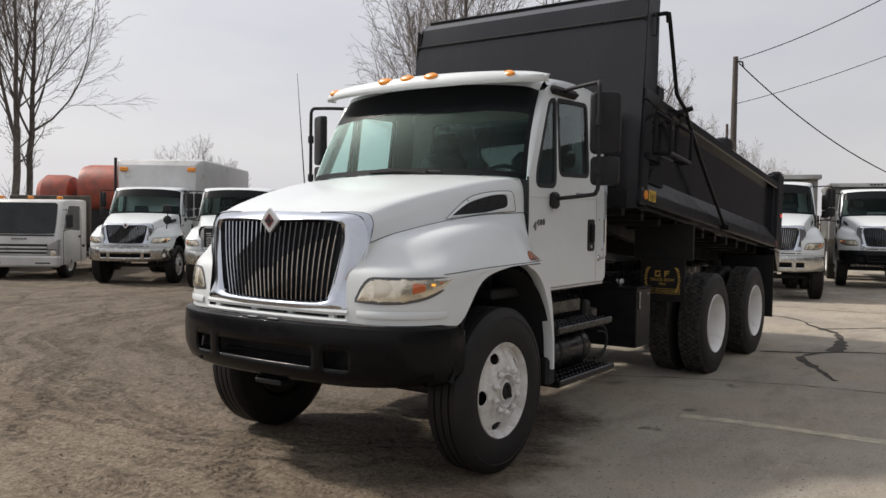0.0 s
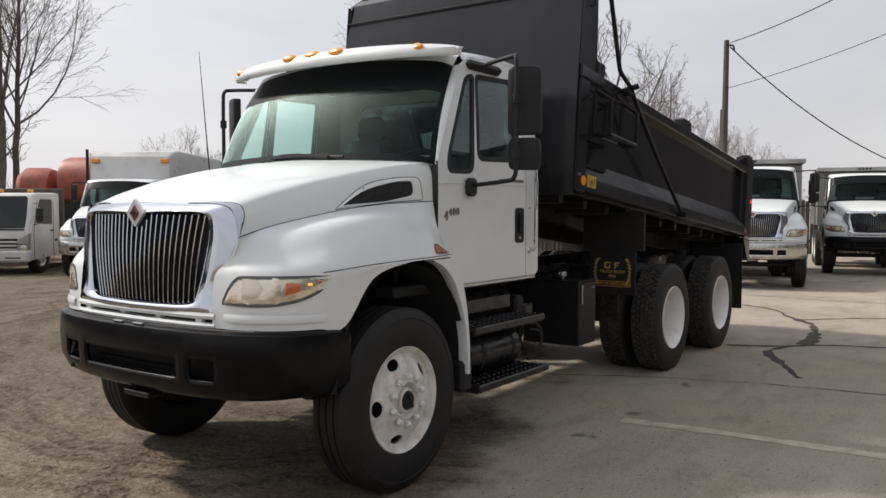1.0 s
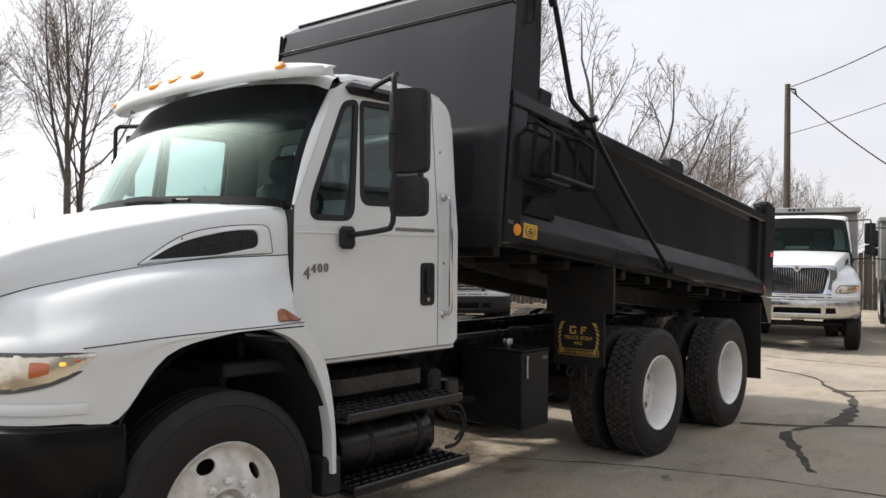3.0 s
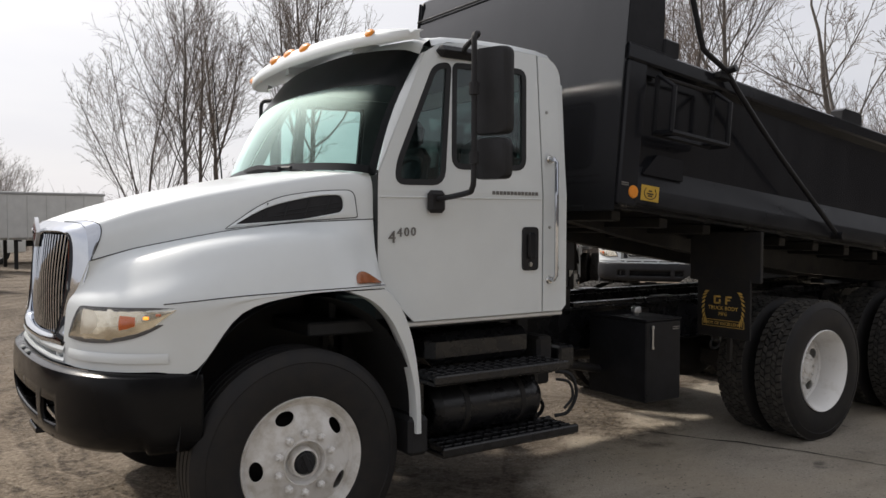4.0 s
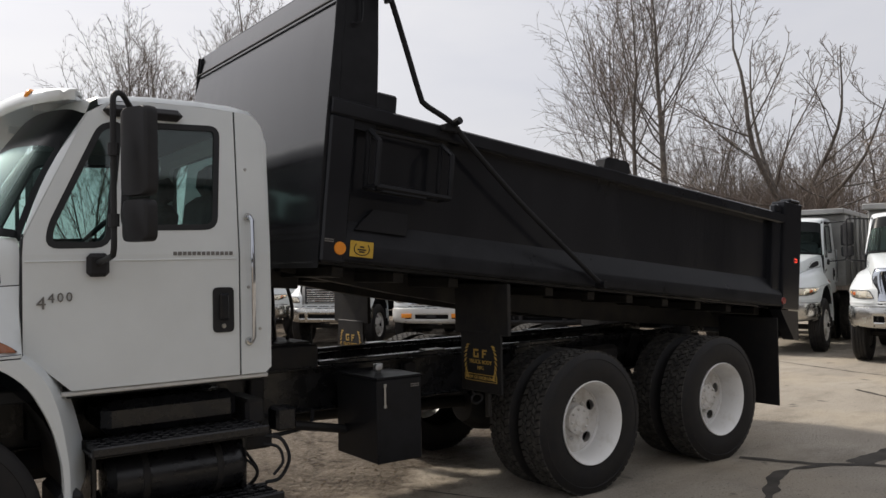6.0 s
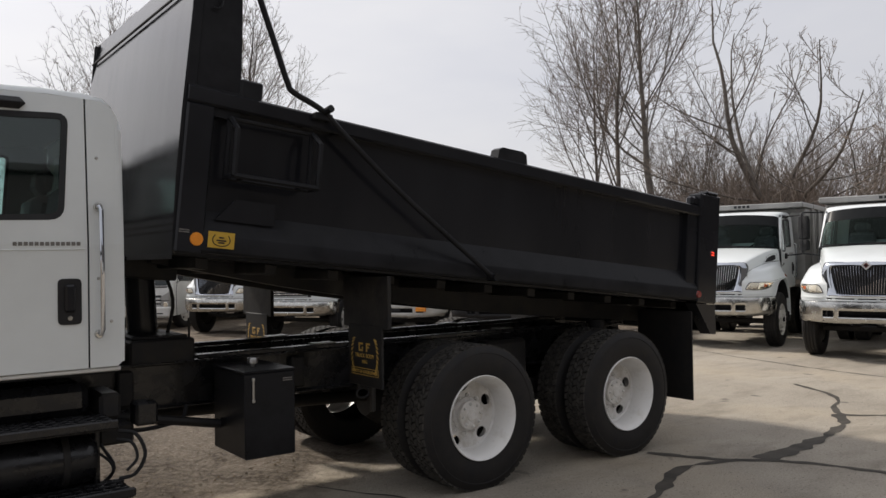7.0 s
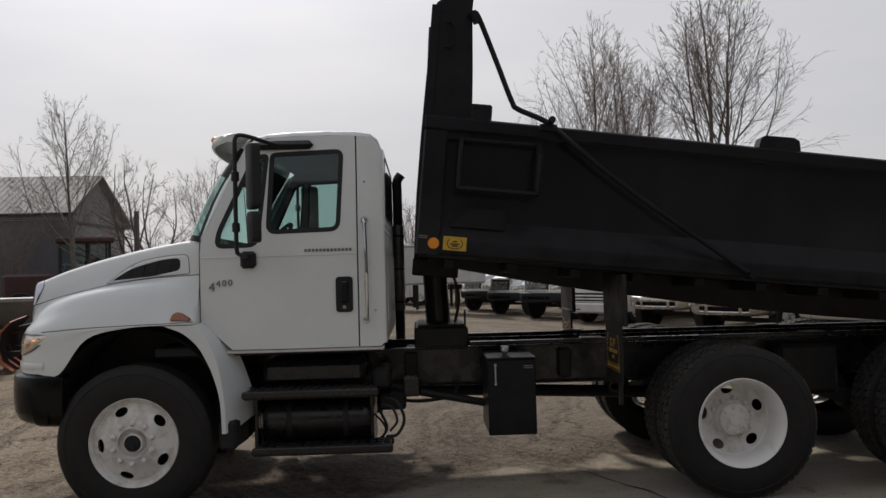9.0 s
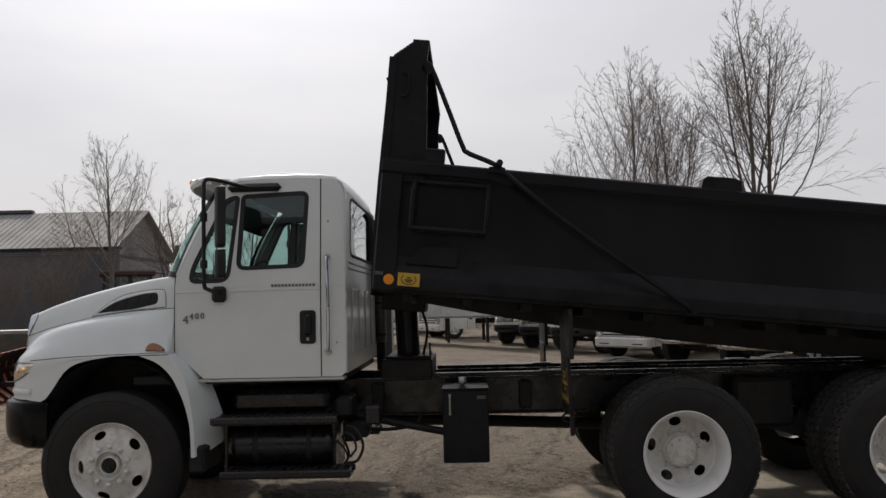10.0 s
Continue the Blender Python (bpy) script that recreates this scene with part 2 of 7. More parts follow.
GABLE_LIT = material("lit_gable_grey", (0.29, 0.285, 0.29), 0.85, vary=0.25, scale=0.9, bump=0.25, bump_scale=14)
WALL_UNSEEN = material("unseen_wall_grey", (0.075, 0.072, 0.074), 0.85, vary=0.35, scale=0.8, bump=0.3, bump_scale=12)
PAINT_LINE = material("worn_line_paint", (0.46, 0.41, 0.31), 0.85, scale=7.0, colour2=(0.30, 0.27, 0.215), spread=(0.35, 0.6), bump=0.2, bump_scale=60)
CLOD = material("dirt_clod", (0.24, 0.185, 0.126), 0.95, scale=5.0, colour2=(0.12, 0.092, 0.063), spec=0.1)
CRACK = material("damp_crack", (0.045, 0.041, 0.036), 0.85, scale=4.0, colour2=(0.085, 0.077, 0.066), bump=0.2, bump_scale=40, spec=0.15)


# ---- mesh helpers ----
class Geo:
    """Collects vertices and faces; pieces go through the matrix self.m."""

    def __init__(self, m=None):
        self.v, self.f, self.m = [], [], m or Matrix.Identity(4)

    def add(self, verts, faces):
        k = len(self.v)
        self.v += [tuple(self.m @ Vector(p)) for p in verts]
        self.f += [tuple(k + i for i in f) for f in faces]
        return self

    def box(self, x0, x1, y0, y1, z0, z1, b=0.006):
        b = min(b, (x1 - x0) * 0.45, (y1 - y0) * 0.45, (z1 - z0) * 0.45)
        vs, idx = [], {}
        for i, x in enumerate((x0, x1)):
            for j, y in enumerate((y0, y1)):
                for k, z in enumerate((z0, z1)):
                    ix, iy, iz = (b if i == 0 else -b), (b if j == 0 else -b), (b if k == 0 else -b)
                    idx[i, j, k] = len(vs)
                    vs += [(x, y + iy, z + iz), (x + ix, y, z + iz), (x + ix, y + iy, z)]
        fs = []
        for a in (0, 1):
            fs.append([idx[a, j, k] for j, k in ((0, 0), (1, 0), (1, 1), (0, 1))])
            fs.append([idx[i, a, k] + 1 for i, k in ((0, 0), (1, 0), (1, 1), (0, 1))])
            fs.append([idx[i, j, a] + 2 for i, j in ((0, 0), (1, 0), (1, 1), (0, 1))])
            for c in (0, 1):
                fs.append([idx[0, a, c] + 1, idx[1, a, c] + 1, idx[1, a, c] + 2, idx[0, a, c] + 2])
                fs.append([idx[a, 0, c], idx[a, 1, c], idx[a, 1, c] + 2, idx[a, 0, c] + 2])
                fs.append([idx[a, c, 0], idx[a, c, 1], idx[a, c, 1] + 1, idx[a, c, 0] + 1])
                for d in (0, 1):
                    q = idx[a, c, d]
                    fs.append([q, q + 1, q + 2])
        return self.add(vs, fs)

    def loft(self, rows, closed=False, caps=False):
        n = len(rows[0])
        vs = [p for r in rows for p in r]
        fs = []
        for i in range(len(rows) - 1):
            for j in range(n if closed else n - 1):
                a, b = i * n + j, i * n + (j + 1) % n
                fs.append((a, b, b + n, a + n))
        if caps:
            fs += [tuple(range(n)), tuple((len(rows) - 1) * n + j for j in range(n))]
        return self.add(vs, fs)

    def tube(self, path, r, seg=8, caps=True):
        """A round bar along a path; r a radius or one for each point."""
        path = [Vector(p) for p in path]
        rs = r if isinstance(r, (list, tuple)) else [r] * len(path)
        rows, ref = [], None
        for i, p in enumerate(path):
            d = (path[min(i + 1, len(path) - 1)] - path[max(i - 1, 0)]).normalized()
            if ref is None:
                ref = d.orthogonal().normalized()
            ref = (ref - d * ref.dot(d)).normalized()
            e = d.cross(ref)
            rows.append([p + (ref * math.cos(2 * math.pi * k / seg) + e * math.sin(2 * math.pi * k / seg)) * rs[i] for k in range(seg)])
        return self.loft(rows, True, caps)

    def lathe(self, profile, seg=48, axis="y", caps=False):
        rows = []
        for r, h in profile:
            ring = []
            for k in range(seg):
                a = 2 * math.pi * k / seg
                c, s = r * math.cos(a), r * math.sin(a)
                ring.append({"x": (h, c, s), "y": (c, h, s), "z": (c, s, h)}[axis])
            rows.append(ring)
        return self.loft(rows, True, caps)

    def prism(self, outline, y0, y1, axis="y"):
        """A closed outline pulled along an axis."""
        def at(p, h):
            return {"y": (p[0], h, p[1]), "x": (h, p[0], p[1]), "z": (p[0], p[1], h)}[axis]
        return self.loft([[at(p, y0) for p in outline], [at(p, y1) for p in outline]], True, True)

    def sheet(self, outline, holes, place, thick=None):
        """A flat outline with holes, each 2D point put in space by place(); thick: a vector to give it depth."""
        bm = bmesh.new()
        loops = []
        for loop in (outline, *holes):
            vs = [bm.verts.new((p[0], p[1], 0)) for p in loop]
            loops.append(vs)
            for i in range(len(vs)):
                bm.edges.new((vs[i], vs[(i + 1) % len(vs)]))
        bmesh.ops.triangle_fill(bm, use_beauty=True, edges=bm.edges[:])
        bm.verts.index_update()
        pts = [place(v.co.x, v.co.y) for v in bm.verts]
        fs = [[v.index for v in f.verts] for f in bm.faces]
        order = [[v.index for v in vs] for vs in loops]
        bm.free()
        self.add(pts, fs)
        if thick:
            t = Vector(thick)
            self.add([Vector(p) + t for p in pts], fs)
            for loop in order:
                self.loft([[pts[i] for i in loop], [Vector(pts[i]) + t for i in loop]], True)
        return self

    def mirrored(self):
        g = Geo()
        g.v, g.f = [(x, -y, z) for x, y, z in self.v], [tuple(reversed(f)) for f in self.f]
        return g

    def mesh(self, name, smooth=35):
        me = bpy.data.meshes.new(name)
        me.from_pydata(self.v, [], self.f)
        bm = bmesh.new()
        bm.from_mesh(me)
        bmesh.ops.remove_doubles(bm, verts=bm.verts[:], dist=0.0002)
        bmesh.ops.recalc_face_normals(bm, faces=bm.faces[:])
        bm.to_mesh(me)
        bm.free()
        if smooth:
            me.polygons.foreach_set("use_smooth", [True] * len(me.polygons))
            me.set_sharp_from_angle(angle=radians(smooth))
        me.update()
        return me


def part(name, geo, mat, parent, label="", m=None, smooth=35):
    """One mesh object under a thing or a part."""
    me = geo.mesh(name, smooth) if isinstance(geo, Geo) else geo
    if not me.materials:
        me.materials.append(mat)
    ob = new(name, me)
    ob.parent = parent
    if m is not None:
        ob.matrix_basis = m
    return tagged(ob, label) if label else ob


def thing(name, label, category, m=None, group="", kind=""):
    ob = new(name)
    ob.empty_display_size = 0.2
    if m is not None:
        ob.matrix_basis = m
    return tagged(ob, label, category, group, kind)


def curve_through(pts, n):
    """n points along a smooth curve through pts (Catmull-Rom, even in parameter)."""
    pts = [Vector(p) for p in pts]
    out = []
    for i in range(n):
        t = i / (n - 1) * (len(pts) - 1)
        k = min(int(t), len(pts) - 2)
        u = t - k
        p1, p2 = pts[k], pts[k + 1]
        p0 = pts[k - 1] if k > 0 else p1 * 2 - p2
        p3 = pts[k + 2] if k + 2 < len(pts) else p2 * 2 - p1
        out.append(0.5 * ((2 * p1) + (p2 - p0) * u + (2 * p0 - 5 * p1 + 4 * p2 - p3) * u * u + (3 * p1 - p0 - 3 * p2 + p3) * u ** 3))
    return out


def rounded(pts, r, n=4):
    """A 2D outline with its corners rounded by r (one number or one for each corner)."""
    out = []
    for i, p in enumerate(pts):
        rr = r[i] if isinstance(r, (list, tuple)) else r
        p, a, b = Vector(p), Vector(pts[i - 1]), Vector(pts[(i + 1) % len(pts)])
        if rr <= 0:
            out.append(tuple(p))
            continue
        da, db = (a - p), (b - p)
        s = min(rr, da.length * 0.45), min(rr, db.length * 0.45)
        pa, pb = p + da.normalized() * s[0], p + db.normalized() * s[1]
        for k in range(n + 1):
            u = k / n
            out.append(tuple(pa * (1 - u) ** 2 + p * 2 * u * (1 - u) + pb * u * u))
    return out


def lettering(text, size, depth=0.002):
    """A mesh of plain letters, centred, reading along +x with its face to -y."""
    cu = bpy.data.curves.new("lettering", "FONT")
    cu.body, cu.size, cu.extrude, cu.align_x, cu.align_y, cu.resolution_u = text, size, depth, "CENTER", "CENTER", 2
    ob = new("lettering", cu)
    me = bpy.data.meshes.new_from_object(ob.evaluated_get(bpy.context.evaluated_depsgraph_get()))
    bpy.data.objects.remove(ob)
    me.transform(Euler((radians(90), 0, 0)).to_matrix().to_4x4())
    return me

# ---- wheels ----
TYRE_R, RIM_R = 0.528, 0.303
AXLE_Z = 0.492      # the front wheels stand in a shallow dip


def wheel_disc(profile, hole_r, hole_at, oval, inner, outer):
    """The pierced disc between two radii: five hand holes; profile(r) gives the depth."""
    g = Geo()
    ring = [(outer * math.cos(2 * math.pi * k / 60), outer * math.sin(2 * math.pi * k / 60)) for k in range(60)]
    holes = [[(inner * math.cos(2 * math.pi * k / 40), inner * math.sin(2 * math.pi * k / 40)) for k in range(40)]]
    for i in range(5):
        a = 2 * math.pi * (i + 0.25) / 5
        loop = []
        for k in range(16):
            b = 2 * math.pi * k / 16
            r, s = hole_at + hole_r * math.cos(b), hole_r * oval * math.sin(b)
            loop.append((r * math.cos(a) - s * math.sin(a), r * math.sin(a) + s * math.cos(a)))
        holes.append(loop)
    return g.sheet(ring, holes, lambda x, z: (x, profile(math.hypot(x, z)), z), (0, 0.012, 0))


def ramp(r, pts):
    for (r0, d0), (r1, d1) in zip(pts, pts[1:]):
        if r <= r1:
            return d0 + (d1 - d0) * max(0, (r - r0)) / (r1 - r0)
    return pts[-1][1]


def tyre_geo(blocks):
    """A tyre about the y axis, its outer wall at y=0 and its inner at 0.27."""
    R, W = TYRE_R, 0.27
    prof = [(0.296, 0.030), (0.315, 0.012), (0.36, 0.002), (0.42, 0.0), (0.465, 0.010), (0.468, 0.007), (R - 0.022, 0.020), (R - 0.006, 0.036)]
    half = [(R - 0.002, 0.042)]
    if blocks:
        half = [(R - 0.016, 0.040)]
        rows = half + [(R - 0.014, W / 2)] + [(r, W - y) for r, y in reversed(half)]
    else:
        rows = []
        edges = [0.042, 0.078, 0.090, 0.129, 0.141, 0.180, 0.192, 0.228]
        for i in range(0, 8, 2):
            rows += [(R, edges[i]), (R, edges[i + 1])]
            if i < 6:
                rows += [(R - 0.013, edges[i + 1] + 0.002), (R - 0.013, edges[i + 2] - 0.002)]
    full = prof + rows + [(r, W - y) for r, y in reversed(prof)]
    return Geo().lathe(full, 72)


def tread_geo():
    """Lug blocks of a drive tyre."""
    g = Geo()
    R = TYRE_R
    n = 58
    for row, (y0, y1, off, skew) in enumerate(((0.030, 0.071, 0.0, 0.012), (0.077, 0.108, 0.5, -0.016), (0.114, 0.156, 0.1, 0.016), (0.162, 0.193, 0.6, -0.016), (0.199, 0.240, 0.2, 0.012))):
        for k in range(n):
            a = 2 * math.pi * (k + off) / n
            w = 2 * math.pi / n * 0.43
            q = []
            for rr, sh in ((R - 0.020, 1.0), (R, 0.86)):
                for y, s in ((y0, -skew), (y1, skew)):
                    for e in ((-1, 1) if y == y0 else (1, -1)):
                        t = a + e * w * sh + s
                        q.append((rr * math.cos(t), y, rr * math.sin(t)))
            g.add(q, [(4, 5, 6, 7), (0, 1, 5, 4), (1, 2, 6, 5), (2, 3, 7, 6), (3, 0, 4, 7)])
    return g


def nut_geo():
    g = Geo().lathe([(0.0, -0.024), (0.012, -0.023), (0.018, -0.017), (0.020, 0.0)], 6)
    return g.lathe([(0.0, -0.034), (0.008, -0.033), (0.009, -0.020)], 8)


MESH = {}
front_face = lambda r: ramp(r, [(0.06, 0.0), (0.165, 0.0), (0.19, 0.006), (0.262, 0.055)])
MESH["front_rim"] = (wheel_disc(front_face, 0.029, 0.226, 1.65, 0.104, 0.262)
                     .lathe([(0.262, 0.055), (0.276, 0.050), (0.286, 0.025), (RIM_R, 0.012), (RIM_R + 0.004, 0.02), (RIM_R - 0.004, 0.03)], 60)
                     .lathe([(0.262, 0.06), (0.28, 0.1), (0.28, 0.24)], 48)).mesh("wheel")
MESH["front_hub"] = Geo().lathe([(0.112, 0.012), (0.108, -0.006), (0.103, -0.008), (0.099, 0.004), (0.095, 0.030), (0.076, 0.036), (0.071, 0.008), (0.066, -0.006), (0.058, -0.008), (0.054, 0.012)], 44).mesh("hub", 25)
MESH["front_cap"] = Geo().lathe([(0.0, -0.026), (0.024, -0.026), (0.027, -0.020), (0.044, -0.016), (0.052, -0.004), (0.055, 0.02)], 24).box(-0.012, 0.012, -0.034, -0.02, -0.045, 0.055, 0.004).mesh("hub_cap")
# rear wheel: the disc is greyer than the paler barrel
rear_face = lambda r: ramp(r, [(0.09, 0.226), (0.165, 0.226), (0.246, 0.206)])
MESH["rear_disc"] = wheel_disc(rear_face, 0.034, 0.206, 1.32, 0.100, 0.2455).mesh("disc")
MESH["rear_rim"] = (Geo().lathe([(0.246, 0.206), (0.249, 0.196), (0.256, 0.190), (0.258, 0.15), (0.262, 0.10), (0.272, 0.05), (0.284, 0.022), (RIM_R - 0.008, 0.010), (RIM_R, 0.002), (RIM_R + 0.005, 0.008), (RIM_R, 0.022)], 60)
                    .lathe([(0.246, 0.210), (0.264, 0.235), (0.27, 0.29)], 48)).mesh("wheel")
MESH["rear_hub"] = Geo().lathe([(0.0, 0.140), (0.040, 0.140), (0.046, 0.146), (0.062, 0.148), (0.102, 0.148), (0.108, 0.153), (0.108, 0.164), (0.099, 0.168), (0.096, 0.202), (0.106, 0.206), (0.122, 0.208), (0.126, 0.216), (0.122, 0.224), (0.110, 0.222), (0.104, 0.24)], 40).mesh("hub", 25)
MESH["drum"] = Geo().lathe([(0.0, 0.12), (0.20, 0.12), (0.22, 0.14), (0.279, 0.15), (0.281, 0.242), (0.10, 0.25), (0.0, 0.25)], 36).mesh("brake_drum")
MESH["nut"] = nut_geo().mesh("lug_nut", 25)
MESH["rib_tyre"] = tyre_geo(False).mesh("tyre", 30)
MESH["lug_tyre"] = tyre_geo(True).mesh("tyre", 30)
MESH["tread"] = tread_geo().mesh("tread", 25)
for key, mt in (("front_rim", WHEEL_WHITE), ("front_hub", WHEEL_WHITE), ("front_cap", PLASTIC), ("rear_rim", WHEEL_PALE), ("rear_disc", WHEEL_WHITE), ("rear_hub", WHEEL_WHITE),
                ("nut", WHEEL_WHITE), ("rib_tyre", RUBBER), ("drum", CHASSIS), ("lug_tyre", RUBBER), ("tread", TREAD)):
    MESH[key].materials.append(mt)


def front_wheel(parent, m):
    w = part("wheel", MESH["front_rim"], None, parent, "white steel front wheel with oval hand holes", m)
    part("tyre", MESH["rib_tyre"], None, w, "black ribbed steer tyre")
    part("hub", MESH["front_hub"], None, w)
    part("brake_drum", MESH["drum"], None, w, "dark brake drum")
    part("hub_cap", MESH["front_cap"], None, w, "black hub cap")
    for i in range(10):
        a = 2 * math.pi * (i + 0.86) / 10
        part("lug_nut", MESH["nut"], None, w, m=Matrix.Translation((0.138 * math.cos(a), 0.0, 0.138 * math.sin(a))))


def dual_wheel(parent, m, detailed=True):
    w = part("wheel", MESH["rear_rim"], None, parent, "white deep-dish rear wheel", m)
    part("disc", MESH["rear_disc"], None, w, "greyer white wheel disc with hand holes")
    part("tyre", MESH["lug_tyre"], None, w, "black lugged drive tyre")
    part("tread", MESH["tread"], None, w, "dusty tread blocks")
    inner = Matrix.Translation((0, 0.325, 0)) @ Matrix.Rotation(0.05, 4, "Y")
    part("tyre", MESH["lug_tyre"], None, w, "inner dual tyre", inner)
    part("tread", MESH["tread"], None, w, m=inner)
    if detailed:
        part("hub", MESH["rear_hub"], None, w)
        for i in range(10):
            a = 2 * math.pi * (i + 0.1) / 10
            part("lug_nut", MESH["nut"], None, w, m=Matrix.Translation((0.142 * math.cos(a), 0.226, 0.142 * math.sin(a))))
        for i in range(8):
            a = 2 * math.pi * i / 8
            part("axle_bolt", MESH["nut"], None, w, m=Matrix.Translation((0.082 * math.cos(a), 0.149, 0.082 * math.sin(a))) @ Matrix.Scale(0.62, 4))


# ---- the cab and hood of a conventional truck: x to the rear, driver's side at -y, front axle at x = 0 ----
NOSE = dict(
    low=([-0.945, -0.895, -0.79, -0.66, -0.497, -0.30, -0.01, 0.24, 0.424], [-0.60, -0.80, -0.965, -1.065, -1.105, -1.13, -1.14, -1.145, -1.14],
         [0.975, 0.972, 0.972, 0.975, 0.975, 1.210, 1.280, 1.290, 1.292]),
    mid=([-0.940, -0.89, -0.785, -0.655, -0.505, -0.30, -0.01, 0.24, 0.424], [-0.60, -0.80, -0.965, -1.065, -1.105, -1.13, -1.14, -1.145, -1.14],
         [1.10, 1.10, 1.10, 1.11, 1.14, 1.252, 1.290, 1.296, 1.30]),
    belt=([-0.925, -0.875, -0.775, -0.65, -0.52, -0.30, 0.0, 0.25, 0.424], [-0.60, -0.79, -0.955, -1.06, -1.10, -1.128, -1.138, -1.143, -1.138],
          [1.240, 1.245, 1.25, 1.26, 1.27, 1.286, 1.296, 1.302, 1.308]),
    crest=([-0.895, -0.84, -0.74, -0.60, -0.46, -0.25, 0.02, 0.26, 0.430], [-0.635, -0.76, -0.90, -0.99, -1.035, -1.07, -1.085, -1.09, -1.085],
           [1.300, 1.312, 1.335, 1.37, 1.402, 1.43, 1.438, 1.405, 1.345]),
    vale=([-0.87, -0.80, -0.70, -0.56, -0.42, -0.22, 0.03, 0.27, 0.433], [-0.675, -0.725, -0.825, -0.905, -0.955, -0.995, -1.015, -1.025, -1.022],
          [1.375, 1.40, 1.435, 1.475, 1.508, 1.538, 1.552, 1.528, 1.485]),
    seam=([-0.85, -0.76, -0.66, -0.52, -0.38, -0.20, 0.04, 0.28, 0.440], [-0.695, -0.705, -0.73, -0.765, -0.80, -0.85, -0.90, -0.95, -0.988],
          [1.437, 1.463, 1.492, 1.522, 1.55, 1.582, 1.610, 1.624, 1.632]),
    side=([-0.85, -0.76, -0.66, -0.52, -0.38, -0.20, 0.04, 0.28, 0.440], [-0.665, -0.678, -0.70, -0.732, -0.765, -0.81, -0.86, -0.915, -0.965],
          [1.545, 1.575, 1.61, 1.65, 1.69, 1.735, 1.785, 1.825, 1.838]),
    shoulder=([-0.86, -0.77, -0.67, -0.53, -0.38, -0.20, 0.04, 0.26, 0.40], [-0.59, -0.60, -0.625, -0.655, -0.685, -0.72, -0.76, -0.82, -0.87],
              [1.600, 1.635, 1.67, 1.71, 1.75, 1.79, 1.838, 1.866, 1.876]),
    crown=([-0.90, -0.80, -0.68, -0.54, -0.39, -0.21, 0.03, 0.19, 0.29], [-0.30, -0.30, -0.31, -0.32, -0.33, -0.34, -0.36, -0.38, -0.40],
           [1.612, 1.652, 1.692, 1.733, 1.774, 1.816, 1.862, 1.888, 1.898]),
    ridge=([-0.91, -0.81, -0.69, -0.55, -0.40, -0.21, 0.02, 0.16, 0.24], [0.0] * 9, [1.618, 1.660, 1.70, 1.74, 1.780, 1.822, 1.868, 1.895, 1.905]),
)
NS, NT = 41, 37
LINES = {k: curve_through(list(zip(*v)), NS) for k, v in NOSE.items()}


def nose_rows(names, n):
    """Grid rows across the nose, one for each station along it."""
    return [curve_through([LINES[k][i] for k in names], n) for i in range(NS)]


FENDER_ROWS = nose_rows(["low", "mid", "belt", "crest", "vale", "seam"], 31)
HOOD_ROWS = nose_rows(["seam", "side", "shoulder", "crown", "ridge"], 25)


def nose_y(x, z, rows):
    """The y of the driver's side of the nose at x, z."""
    best = None
    for i in range(len(rows) - 1):
        for j in range(len(rows[0]) - 1):
            for tri in ((rows[i][j], rows[i + 1][j], rows[i + 1][j + 1]), (rows[i][j], rows[i + 1][j + 1], rows[i][j + 1])):
                (ax, ay, az), (bx, by, bz), (cx, cy, cz) = tri
                d = (bz - cz) * (ax - cx) + (cx - bx) * (az - cz)
                if abs(d) < 1e-9:
                    continue
                u = ((bz - cz) * (x - cx) + (cx - bx) * (z - cz)) / d
                v = ((cz - az) * (x - cx) + (ax - cx) * (z - cz)) / d
                if u >= -0.02 and v >= -0.02 and u + v <= 1.02:
                    y = u * ay + v * by + (1 - u - v) * cy
                    best = y if best is None else min(best, y)
    return best


def both(name, geo, mat, parent, label="", smooth=35):
    return part(name, geo, mat, parent, label, None, smooth), part(name, geo.mirrored(), mat, parent, label, None, smooth)


def side_y(z):
    """The cab's side: upright below the belt, leaning in above it."""
    return -1.022 if z < 1.78 else -1.022 + (z - 1.78) * 0.080


DOOR = [(0.449, 1.30), (0.665, 1.098), (1.545, 1.098), (1.545, 1.78), (1.545, 2.592), (1.30, 2.602), (1.0, 2.596), (0.86, 2.576), (0.765, 2.515), (0.455, 1.86), (0.449, 1.78)]
MAIN_WIN = rounded([(0.922, 1.915), (1.416, 1.926), (1.450, 2.488), (0.955, 2.470)], [0.06, 0.06, 0.05, 0.03])
VENT_WIN = rounded([(0.562, 1.822), (0.848, 1.826), (0.922, 2.468), (0.826, 2.448), (0.578, 1.925)], [0.05, 0.07, 0.03, 0.05, 0.05])
REAR_SIDE = [(1.555, 1.098), (1.70, 1.098), (1.735, 1.13), (1.735, 1.78), (1.728, 2.22)] + [(1.60 + 0.125 * math.cos(radians(a)), 2.465 + 0.125 * math.sin(radians(a))) for a in range(0, 91, 10)] + [(1.555, 2.592), (1.555, 1.78)]


def grown(loop, d):
    c = sum((Vector(p) for p in loop), Vector((0, 0))) / len(loop)
    out = []
    for i, p in enumerate(loop):
        t = (Vector(loop[(i + 1) % len(loop)]) - Vector(loop[i - 1])).normalized()
        nrm = Vector((t.y, -t.x))
        if nrm.dot(Vector(p) - c) < 0:
            nrm = -nrm
        out.append(tuple(Vector(p) + nrm * d))
    return out


